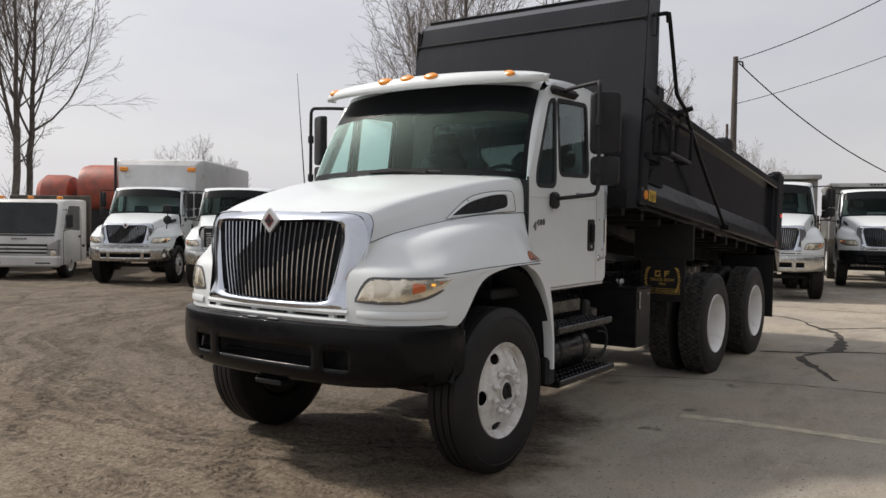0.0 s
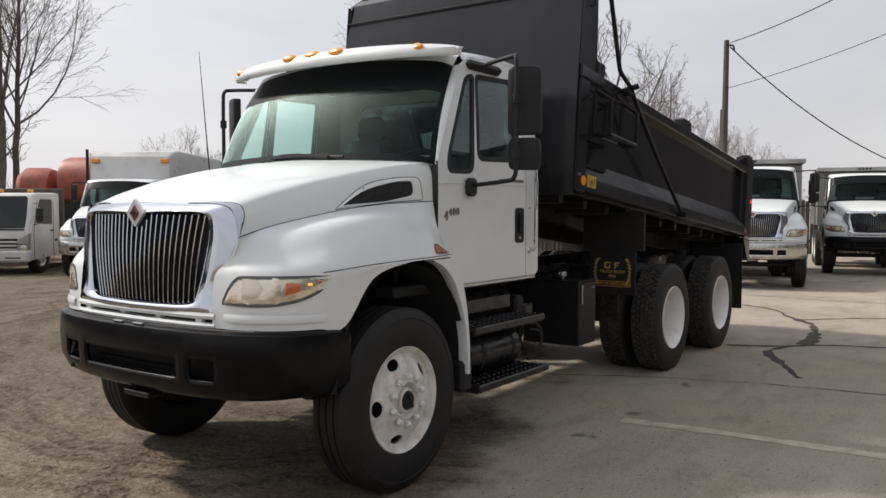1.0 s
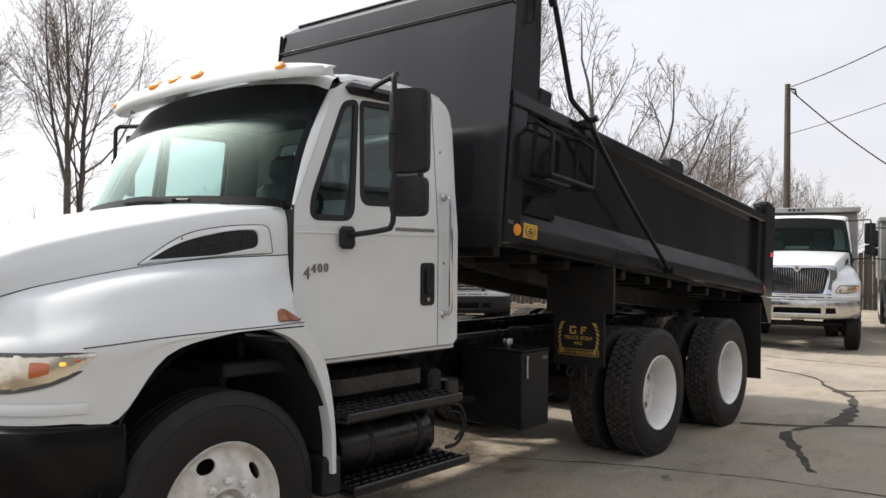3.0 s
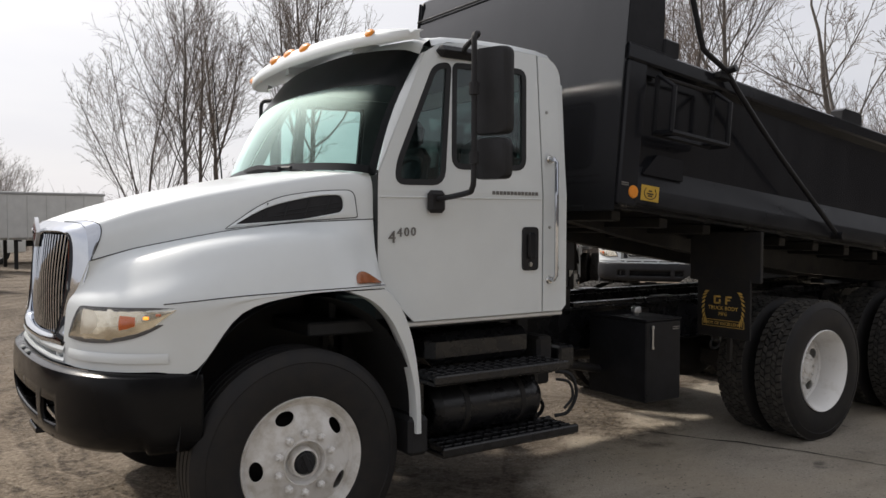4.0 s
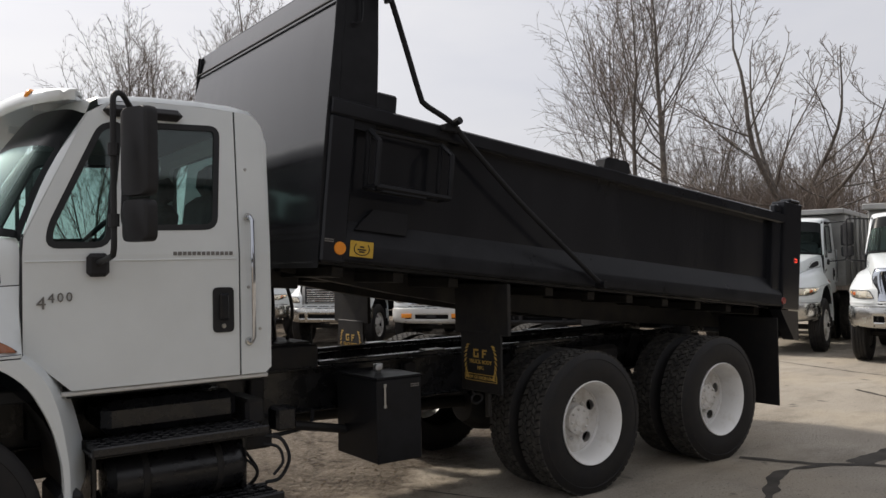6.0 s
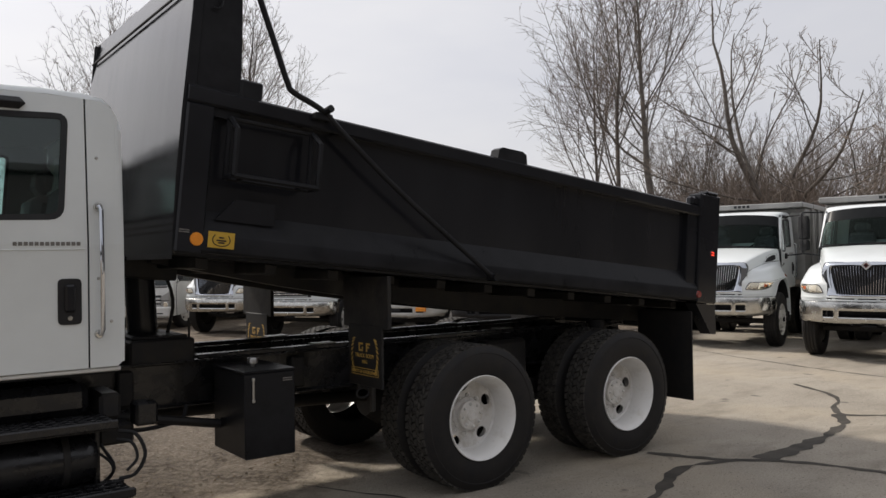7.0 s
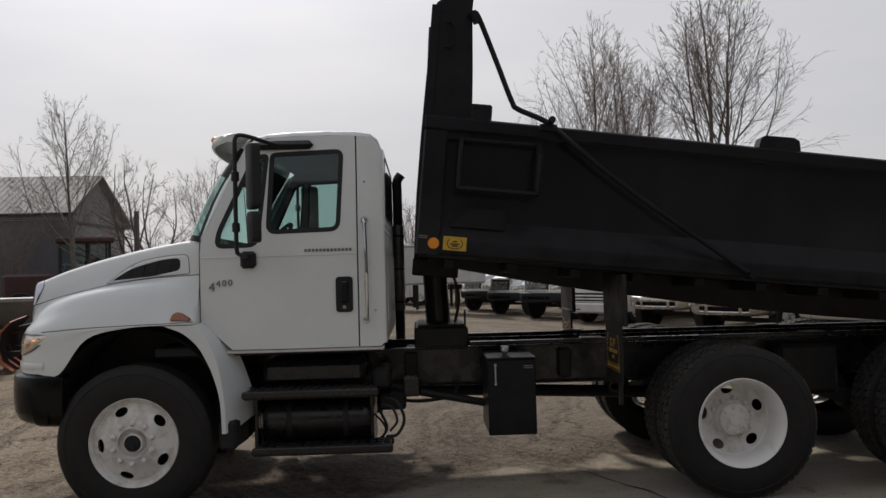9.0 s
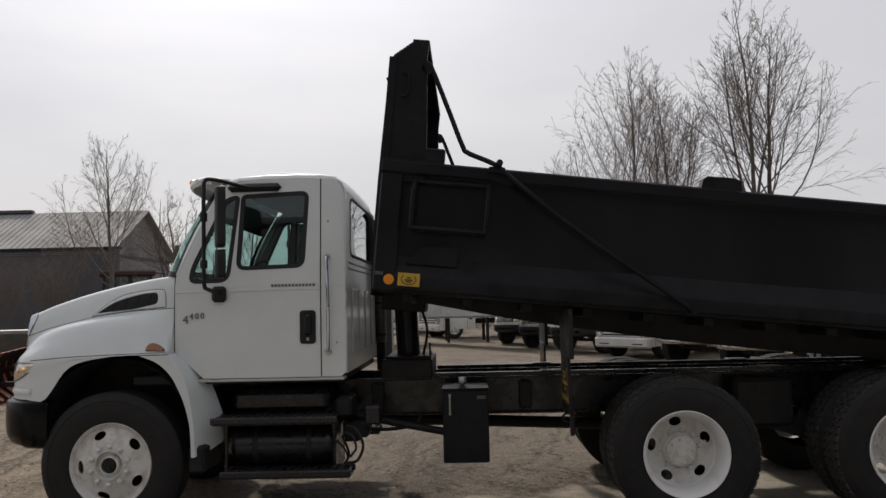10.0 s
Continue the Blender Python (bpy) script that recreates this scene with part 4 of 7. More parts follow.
    cowl_side = Geo().add([(0.446, -0.955, 1.852), (0.455, side_y(1.86), 1.862), (0.455, -1.015, 1.62), (0.446, -0.980, 1.62)], [(0, 1, 2, 3)])
    both("cowl_side", cowl_side, TRIM, shell)
    both("door_gap", Geo().tube([(0.446, -1.012, 1.302), (0.446, -1.016, 1.60), (0.448, -1.014, 1.79), (0.452, -1.008, 1.88)], 0.007, 6), TRIM, shell)
    # roof: from the tops of the doors over the cab, rounded at the back
    rows = []
    ROOF = ((0.76, 0.925, 2.525, 2.625), (0.82, 0.945, 2.560, 2.640), (0.92, 0.953, 2.590, 2.655), (1.10, 0.956, 2.600, 2.668), (1.35, 0.956, 2.602, 2.672), (1.55, 0.956, 2.592, 2.665),
            (1.65, 0.953, 2.578, 2.645), (1.70, 0.945, 2.535, 2.605), (1.722, 0.935, 2.465, 2.545), (1.730, 0.925, 2.425, 2.485))
    for x, side, zs, zc in ROOF:
        half = []
        for k in range(9):
            u = k / 8
            y = side * math.sin(u * math.pi / 2)
            z = zs + (zc - zs) * math.cos(u * math.pi / 2) ** 0.5 if u < 1 else zs
            half.append((y, z))
        rows.append([(x, -y, z) for y, z in reversed(half)] + [(x, y, z) for y, z in half[1:]])
    top_edge = windshield_rows()[8]
    brow = []
    for p in top_edge:
        q = max(-1.0, min(1.0, p.y / 0.945))
        brow.append(Vector((0.82, p.y * 1.03, 2.560 + 0.080 * (1 - q * q) ** 0.25)))
    roof = part("roof", Geo().loft(rows[1:]), WHITE, shell, "white cab roof", smooth=60)
    part("roof_brow", Geo().loft([top_edge, [a.lerp(b, 0.5) + Vector((-0.01, 0, 0.012)) for a, b in zip(top_edge, brow)], brow]), WHITE, roof, smooth=60)
    # rear wall with its window
    wall = [(-1.0, 1.12), (1.0, 1.12), (1.015, 1.5), (1.005, 1.85), (0.965, 2.43), (0.90, 2.50), (-0.90, 2.50), (-0.965, 2.43), (-1.005, 1.85), (-1.015, 1.5)]
    rwin = rounded([(-0.76, 2.02), (0.76, 2.02), (0.72, 2.455), (-0.72, 2.455)], 0.07)
    rw = part("rear_wall", Geo().sheet(wall, [rwin], lambda y, z: (1.742, y, z), (-0.03, 0, 0)), WHITE, shell, "white rear cab wall")
    part("rear_window", Geo().sheet(grown(rwin, 0.01), [], lambda y, z: (1.7405, y, z), (0.004, 0, 0)), GLASS, rw, "tinted rear window")
    part("window_seal", Geo().sheet(grown(rwin, 0.022), [grown(rwin, -0.004)], lambda y, z: (1.7455, y, z), (0.001, 0, 0)), PLASTIC, rw, "black rubber window seal")
    # grey strips stand in for the shade in two pressed grooves
    for z in (1.905, 1.950):
        part("pressed_ridge", Geo().box(1.738, 1.746, -0.86, 0.86, z - 0.007, z + 0.007, 0.002), BADGE, rw)
    for y in (-0.6, -0.2, 0.2, 0.6):
        part("pressed_rib", Geo().box(1.738, 1.752, y - 0.14, y + 0.14, 1.25, 1.75, 0.008), WHITE, rw)
    both("cab_corner", Geo().loft([[(1.735 - 0.03 * (1 - math.cos(a)), -(side * (1) - 0.03 * (1 - math.sin(a))), z) for a in (0, 0.4, 0.8, 1.2, 1.57)] for z, side in ((1.12, 1.02), (1.78, 1.02), (2.10, 0.997), (2.44, 0.970))]), WHITE, shell)
    # inner liner with the same openings, floor and bulkhead
    both("cab_liner", split_side([(0.46, 1.12), (1.70, 1.12), (1.70, 1.78), (1.70, 2.55), (0.83, 2.55), (0.47, 1.88), (0.46, 1.78)], [grown(MAIN_WIN, 0.0), grown(VENT_WIN, 0.0)], 0.045, 0.005), LINER, truck)
    part("cab_floor", Geo().box(0.10, 1.71, -0.95, 0.95, 1.05, 1.12, 0.01), TRIM, truck)
    part("headliner", Geo().box(0.82, 1.68, -0.88, 0.88, 2.545, 2.575, 0.01), LINER, truck)
    part("firewall", Geo().box(0.28, 0.32, -0.82, 0.82, 1.05, 1.78, 0.01), TRIM, truck)
    # windshield, its black border, wipers
    ws = part("windshield", Geo().loft(windshield_rows(0.0, -0.004)), SCREEN, truck, "tinted curved windshield", smooth=80)
    r0 = windshield_rows(-0.003)
    border = Geo().loft([r[:2] for r in r0]).loft([r[-2:] for r in r0]).loft([[p for p in r0[0]], [a.lerp(b, 0.45) for a, b in zip(r0[0], r0[1])]]).loft([[a.lerp(b, 0.45) for a, b in zip(r0[5], r0[6])], r0[6], r0[7], r0[8]])
    part("black_border", border, FRIT, ws, "black glass border with a shade band", smooth=80)
    w = part("wiper", Geo().loft([[(x - 0.012, y, z - h), (x + 0.010, y, z - h), (x + 0.008, y, z + h), (x - 0.008, y, z + h)] for x, y, z, h in
                                 ((0.222, 0.215, 1.926, 0.008), (0.215, 0.08, 1.934, 0.013), (0.212, -0.06, 1.936, 0.012), (0.215, -0.20, 1.926, 0.010), (0.222, -0.30, 1.916, 0.008))], True, True), PLASTIC, ws, "black parked wiper")
    part("wiper_blade", Geo().tube([(0.232, 0.22, 1.922), (0.226, 0.05, 1.922), (0.226, -0.2, 1.920), (0.238, -0.43, 1.914)], 0.010, 6), PLASTIC, w)
    part("wiper_pivot", Geo(Matrix.Translation((0.222, -0.31, 1.905))).lathe([(0.0, 0.022), (0.016, 0.020), (0.020, 0.0)], 12, "z"), PLASTIC, w)
    # sun visor with its marker lamps
    vis = part("sun_visor", visor_geo(), WHITE, truck, "white curved roof visor", smooth=50)
    for y, x, z in ((-0.785, 0.520, 2.612), (-0.185, 0.430, 2.636), (0.03, 0.428, 2.638), (0.245, 0.430, 2.635), (0.835, 0.533, 2.607)):
        m = pose(x, y, z, 0, -52, math.degrees(0.30 * y))
        part("marker_lamp", Geo(Matrix.Diagonal((0.46, 1.0, 0.50, 1))).lathe([(0.0, 0.030), (0.034, 0.027), (0.056, 0.016), (0.067, 0.0), (0.070, -0.03)], 20, "z"), AMBER, vis, "amber roof marker lamp", m)
    for y in (-0.45, 0.45):
        part("visor_bracket", Geo().loft([[(x, y - 0.03, za), (x, y + 0.03, za), (x, y + 0.02, zb), (x, y - 0.02, zb)] for x, za, zb in ((0.60, 2.590, 2.635), (0.68, 2.585, 2.645), (0.77, 2.60, 2.650))], True, True), WHITE, vis)
    # mirrors
    for sgn in (-1, 1):
        q = lambda pts: [(x, sgn * y, z) for x, y, z in pts]
        frame_path = curve_through(q([(1.03, -0.975, 2.530), (0.95, -1.07, 2.540), (0.84, -1.33, 2.548), (0.792, -1.37, 2.530), (0.785, -1.378, 2.44), (0.785, -1.378, 2.15), (0.785, -1.378, 1.85), (0.785, -1.365, 1.785), (0.785, -1.32, 1.762), (0.79, -1.04, 1.735)]), 46)
        ma = part("mirror_arm", Geo().tube(frame_path, 0.0145, 10), PLASTIC, truck, "black tubular mirror arm")
        part("arm_base", Geo().box(0.735, 0.845, min(-sgn * 1.065, -sgn * 1.02), max(-sgn * 1.065, -sgn * 1.02), 1.665, 1.785, 0.02), PLASTIC, ma)
        part("arm_root", Geo(Matrix.Translation((1.045, -sgn * 0.965, 2.535))).box(-0.205, 0.205, -0.045, 0.045, -0.032, 0.030, 0.028), PLASTIC, ma)
        turn = radians(22 if sgn == 1 else -30)
        hang = Matrix.Translation((0.905, -sgn * 1.372, 0)) @ Matrix.Rotation(turn, 4, "Z")
        for nm, z0, z1, w in (("mirror", 2.054, 2.486, 0.108), ("convex_mirror", 1.832, 2.036, 0.102)):
            rows = []
            for x, k in ((-0.036, 0.80), (-0.028, 0.93), (-0.010, 1.0), (0.020, 1.0), (0.026, 0.98)):
                half = (z1 - z0) / 2 * (0.9 + 0.1 * k)
                mid = (z0 + z1) / 2
                rows.append([(x, yy, zz) for yy, zz in rounded([(-w * k, mid - half), (w * k, mid - half), (w * k, mid + half), (-w * k, mid + half)], 0.042)])
            mm = part(nm, Geo(hang).loft(rows, True, True), PLASTIC, ma, "black mirror housing")
            part("mirror_clamp", Geo().tube([(0.785, -sgn * 1.378, (z0 + z1) / 2 - 0.03), (0.785, -sgn * 1.378, (z0 + z1) / 2 + 0.03)], 0.026, 10), PLASTIC, ma)
    # name bars and number on the doors
    for d, sgn in zip(doors, (1, -1)):
        k = 13
        for i in range(k):
            x = 1.178 + i * 0.026
            part("badge_bar", Geo().box(x, x + 0.019, -sgn * 1.0265 if sgn == 1 else 1.0215, -sgn * 1.0215 if sgn == 1 else 1.0265, 1.772, 1.792, 0.001), BADGE, d)
        for ch, size, x, z in (("4", 0.090, 0.530, 1.538), ("4", 0.066, 0.575, 1.562), ("0", 0.066, 0.617, 1.564), ("0", 0.066, 0.658, 1.566)):
            num = lettering(ch, size, 0.003)
            num.materials.append(BADGE)
            m = Matrix.Translation((x, -1.027, z)) if sgn == 1 else Matrix.Translation((1.15 - x, 1.027, z)) @ Matrix.Rotation(math.pi, 4, "Z")
            part("number_badge", num, BADGE, d, "grey metal number badge", m, 0)
    # seats, dash, steering wheel
    for y in (-0.48, 0.48):
        st = part("seat", Geo().box(0.98, 1.48, y - 0.25, y + 0.25, 1.38, 1.56, 0.05), SEAT, truck, "grey cloth cab seat")
        part("backrest", Geo(Matrix.Translation((1.46, y, 1.5)) @ Matrix.Rotation(0.16, 4, "Y")).box(-0.07, 0.09, -0.24, 0.24, 0, 0.66, 0.06), SEAT, st)
        part("headrest", Geo(Matrix.Translation((1.46, y, 1.5)) @ Matrix.Rotation(0.16, 4, "Y")).box(-0.05, 0.06, -0.14, 0.14, 0.66, 0.86, 0.05), SEAT, st)
        part("seat_base", Geo().box(1.05, 1.45, y - 0.2, y + 0.2, 1.12, 1.38, 0.03), TRIM, st)
    part("dashboard", Geo().loft([[(x, y, z) for x, z in ((0.34, 1.55), (0.36 + w, 1.82), (0.50 + w * 0.5, 1.862), (0.66, 1.83), (0.72, 1.74), (0.70, 1.55))] for y, w in ((-0.88, 0.12), (-0.78, 0.03), (0.0, -0.04), (0.78, 0.03), (0.88, 0.12))], True, True), DASH, truck, "grey dashboard")
    tilt = Matrix.Translation((0.86, -0.48, 1.83)) @ Matrix.Rotation(radians(-50), 4, "Y")
    sw = part("steering_wheel", Geo(tilt).tube([(0.22 * math.cos(2 * math.pi * k / 28), 0.22 * math.sin(2 * math.pi * k / 28), 0) for k in range(29)], 0.016, 8, False), TRIM, truck, "black steering wheel")
    part("wheel_spokes", Geo(tilt).box(-0.02, 0.02, -0.21, 0.21, -0.012, 0.012, 0.005).box(-0.21, 0.0, -0.02, 0.02, -0.012, 0.012, 0.005).lathe([(0, 0.03), (0.06, 0.02), (0.07, -0.03)], 16, "z"), TRIM, sw)
    part("steering_column", Geo().tube([(0.86, -0.48, 1.83), (0.62, -0.48, 1.62)], 0.035), TRIM, truck)
    # antenna on the far side of the cowl
    part("antenna", Geo().tube([(0.36, 1.03, 1.85), (0.30, 1.06, 2.75)], [0.006, 0.002], 6), TRIM, truck, "thin whip antenna")
    # front axle and wheels
    part("front_axle", Geo().box(-0.06, 0.06, -0.86, 0.86, 0.40, 0.50, 0.02), CHASSIS, truck)
    front_wheel(truck, Matrix.Translation((0, -1.125, AXLE_Z)) @ Matrix.Rotation(radians(-22), 4, "Y"))
    front_wheel(truck, pose(0, 1.125, AXLE_Z, 0, 0, 180))


CLEAT = Geo().box(-0.017, 0.017, -0.018, 0.018, -0.012, 0.004, 0.003).mesh("tread_cleat", 0)
CLEAT.materials.append(STEP_BLACK)


def build_steps(truck):
    """Cab steps with air tanks between them."""
    for sgn in (1, -1):
        flip = (lambda g: g) if sgn == 1 else (lambda g: g.mirrored())
        for z, x0, x1, y0, y1 in ((0.815, 0.74, 1.68, -1.12, -0.84), (0.425, 0.80, 1.77, -1.11, -0.84)):
            g = Geo().box(x0, x1, y0, y0 + 0.03, z - 0.05, z, 0.008).box(x0, x1, y1 - 0.03, y1, z - 0.05, z, 0.008)
            for k in range(9):
                x = x0 + 0.02 + (x1 - x0 - 0.06) * k / 8
                g.box(x, x + 0.022, y0 + 0.02, y1 - 0.02, z - 0.035, z - 0.008, 0.003)
            for k in range(3):
                y = y0 + 0.06 + 0.07 * k
                g.box(x0 + 0.02, x1 - 0.02, y, y + 0.012, z - 0.03, z - 0.002, 0.003)
            st = part("step", flip(g), STEP_BLACK, truck, "black perforated cab step")
            for k in range(14):
                for y in (-1.05, -0.975, -0.90):
                    part("tread_cleat", CLEAT, None, st, m=Matrix.Translation((x0 + 0.05 + k * 0.064, y * sgn, z)))
            part("step_plate", flip(Geo().box(x0 + 0.01, x1 - 0.01, y0 + 0.025, y1 - 0.025, z - 0.06, z - 0.04, 0.003)), STEP_BLACK, st)
        for x in (0.78, 1.60):
            part("step_bracket", flip(Geo().box(x, x + 0.03, -0.90, -0.44, 0.375, 0.80, 0.006)), STEP_BLACK, truck)
        part("air_tank", flip(Geo(Matrix.Translation((0, -0.85, 0.580))).lathe([(0.0, 0.84), (0.10, 0.85), (0.138, 0.89), (0.146, 0.95), (0.146, 1.52), (0.138, 1.57), (0.10, 1.61), (0.0, 1.62)], 28, "x")), STEP_BLACK, truck, "black air tank")
        for x in (1.02, 1.42):
            part("tank_strap", flip(Geo(Matrix.Translation((0, -0.85, 0.580))).lathe([(0.147, x), (0.151, x + 0.004), (0.151, x + 0.034), (0.147, x + 0.038)], 28, "x")), CHASSIS, truck)
        part("lower_rail", flip(Geo().box(0.82, 1.62, -0.80, -0.50, 0.36, 0.46, 0.02)), STEP_BLACK, truck)
        part("battery_box", flip(Geo().box(0.84, 1.58, -0.90, -0.46, 0.82, 1.0, 0.045)), STEP_BLACK, truck, "black box under the cab")
        part("valve_block", flip(Geo().box(1.84, 1.97, -0.86, -0.72, 0.71, 0.85, 0.015)), STEP_BLACK, truck, "black valve block")
        part("hose", flip(Geo().tube(curve_through([(1.72, -0.95, 0.72), (1.80, -1.0, 0.70), (1.85, -1.0, 0.58), (1.80, -0.98, 0.47), (1.72, -0.95, 0.45)], 18), 0.011, 7)), TRIM, truck)
        part("hose", flip(Geo().tube(curve_through([(1.70, -0.98, 0.68), (1.77, -1.02, 0.66), (1.80, -1.02, 0.57), (1.75, -1.0, 0.50)], 14), 0.009, 7)), TRIM, truck)

# ---- the black dump truck ----
truck = thing("dump_truck", "white dump truck with a raised glossy black tipper body", "truck")
build_front(truck, BUMPER)
donor_parts = list(truck.children)
build_steps(truck)
AXLES = (4.17, 5.745)
for sgn in (-1, 1):
    y0, y1 = sorted((sgn * 0.36, sgn * 0.44))
    rail = part("frame_rail", Geo().box(-0.70, 6.60, y0 if sgn > 0 else y1 - 0.012, y0 + 0.012 if sgn > 0 else y1, 0.72, 1.02, 0.004)
                .box(-0.70, 6.60, y0, y1, 1.008, 1.02, 0.003).box(-0.70, 6.60, y0, y1, 0.72, 0.732, 0.003), STEP_BLACK, truck, "black steel frame rail")
    part("rail_cap", Geo().box(2.36, 6.60, y0, y1, 1.024, 1.055, 0.006), STEP_BLACK, truck)
    for x in (3.30, 5.05):
        part("bright_plate", Geo().box(x - 0.07, x + 0.10, y0 - 0.01, y1 + 0.01, 1.057, 1.066, 0.003), STEEL, rail)
    for x in AXLES:
        dual_wheel(truck, Matrix.Translation((x, -1.235, 0.517)) @ Matrix.Rotation(-0.12 if x < 5 else 0.05, 4, "Y") if sgn < 0 else pose(x, 1.235, 0.517, 0, 20 * x, 180), True)
for x in AXLES:
    part("rear_axle", Geo().box(x - 0.09, x + 0.09, -0.95, 0.95, 0.42, 0.60, 0.04), CHASSIS, truck)
    part("differential", Geo(Matrix.Translation((x, 0.05, 0.52))).lathe([(0.0, -0.26), (0.14, -0.24), (0.22, -0.12), (0.24, 0.0), (0.22, 0.12), (0.14, 0.2), (0.0, 0.22)], 20, "x"), CHASSIS, truck)
for y in (-0.52, 0.52):
    part("suspension_beam", Geo().loft([[(x, y - 0.05, z - 0.06), (x, y + 0.05, z - 0.06), (x, y + 0.05, z + 0.06), (x, y - 0.05, z + 0.06)] for x, z in ((4.0, 0.62), (4.6, 0.55), (4.95, 0.66), (5.3, 0.55), (5.9, 0.62))], True, True), CHASSIS, truck)
    part("spring_saddle", Geo().box(4.72, 5.18, y - 0.08, y + 0.08, 0.60, 0.98, 0.03), CHASSIS, truck)
part("spring_can", Geo(Matrix.Translation((5.98, -0.66, 0.98))).lathe([(0.0, 0.12), (0.07, 0.115), (0.075, 0.09), (0.075, 0.0), (0.06, -0.05)], 16, "z"), CHASSIS, truck)
for x in (0.6, 1.9, 3.1, 5.0, 6.5):
    part("crossmember", Geo().box(x - 0.05, x + 0.05, -0.43, 0.43, 0.76, 0.98, 0.01), CHASSIS, truck)
part("gearbox", Geo().box(0.4, 1.5, -0.28, 0.28, 0.50, 0.95, 0.08), CHASSIS, truck)
part("drive_shaft", Geo().tube([(1.5, 0, 0.66), (4.0, 0.03, 0.55)], 0.05, 12), CHASSIS, truck)
for pts, r in (([(1.70, -0.55, 0.66), (1.95, -0.56, 0.63), (2.2, -0.55, 0.66), (2.26, -0.5, 0.74)], 0.014), ([(1.66, -0.78, 0.62), (1.72, -0.84, 0.50), (1.68, -0.82, 0.42), (1.62, -0.8, 0.40)], 0.010),
               ([(1.62, -0.82, 0.60), (1.70, -0.86, 0.52), (1.70, -0.84, 0.44), (1.60, -0.8, 0.38)], 0.008)):
    part("hose", Geo().tube(curve_through(pts, 12), r, 8), PLASTIC, truck, "black air hose")
part("steel_link", Geo().tube([(1.75, -0.55, 0.74), (2.5, -0.6, 0.60)], 0.03, 8), CHASSIS, truck)
part("bracket_block", Geo().box(1.66, 1.86, -0.75, -0.48, 0.60, 0.72, 0.015).box(1.63, 1.75, -0.90, -0.55, 0.78, 0.93, 0.02), CHASSIS, truck)
# hydraulic tank
tank = part("hydraulic_tank", Geo().box(2.445, 2.785, -1.02, -0.50, 0.445, 0.975, 0.008), BLACK_SATIN, truck, "black square hydraulic oil tank")
part("tank_lid", Geo().box(2.440, 2.790, -1.025, -0.495, 0.976, 0.990, 0.004), BLACK_SATIN, tank)
part("filler_cap", Geo(Matrix.Translation((2.593, -0.80, 0.99))).lathe([(0.0, 0.062), (0.030, 0.060), (0.034, 0.052), (0.034, 0.022), (0.018, 0.018), (0.016, 0.0)], 20, "z"), STEEL, tank, "bare metal filler cap")
part("level_gauge", Geo().box(2.493, 2.507, -1.034, -1.02, 0.80, 0.945, 0.004).box(2.490, 2.510, -1.036, -1.02, 0.925, 0.95, 0.004).box(2.490, 2.510, -1.036, -1.02, 0.795, 0.815, 0.004), STEEL, tank, "bright level gauge")
for z in (0.925, 0.912):
    part("sticker_bar", Geo().box(2.70, 2.765, -1.0225, -1.0195, z, z + 0.007, 0.0005), BADGE, tank)
# hoist cylinder on its base box
part("hoist_base", Geo().box(1.93, 2.35, -0.42, 0.42, 1.00, 1.17, 0.012).box(1.96, 2.32, -0.36, 0.36, 1.17, 1.19, 0.004), CHASSIS, truck, "black hoist mounting box")
ho = part("hoist_cylinder", Geo().tube([(2.13, 0, 1.16), (2.10, 0, 1.80)], 0.10, 24), BLACK, truck, "black telescopic hoist cylinder")
part("hoist_line", Geo().tube(curve_through([(2.26, -0.12, 1.18), (2.30, -0.13, 1.40), (2.24, -0.13, 1.62), (2.20, -0.12, 1.75)], 12), 0.012, 6), PLASTIC, ho)
part("bolt_post", Geo().tube([(2.33, -0.36, 1.17), (2.33, -0.36, 1.30)], 0.008, 6), CHASSIS, truck)
# exhaust stack behind the cab
ex = part("exhaust_pipe", Geo().tube(curve_through([(1.79, 0.93, 0.75), (1.79, 0.93, 1.2), (1.79, 0.93, 2.30), (1.79, 0.93, 2.46), (1.83, 0.93, 2.53)], 16), 0.045, 16), CHASSIS, truck, "black upright exhaust pipe")
part("heat_shield", Geo().lathe([(0.047, 0), (0.053, 0.01), (0.053, 0.79), (0.047, 0.8)], 20, "z"), SHIELD, ex, "dull perforated heat shield", Matrix.Translation((1.79, 0.93, 1.25)))
for k in range(3):
    part("shield_clamp", Geo().lathe([(0.053, 0), (0.056, 0.004), (0.056, 0.014), (0.053, 0.018)], 20, "z"), CHASSIS, ex, m=Matrix.Translation((1.79, 0.93, 1.32 + k * 0.31)))

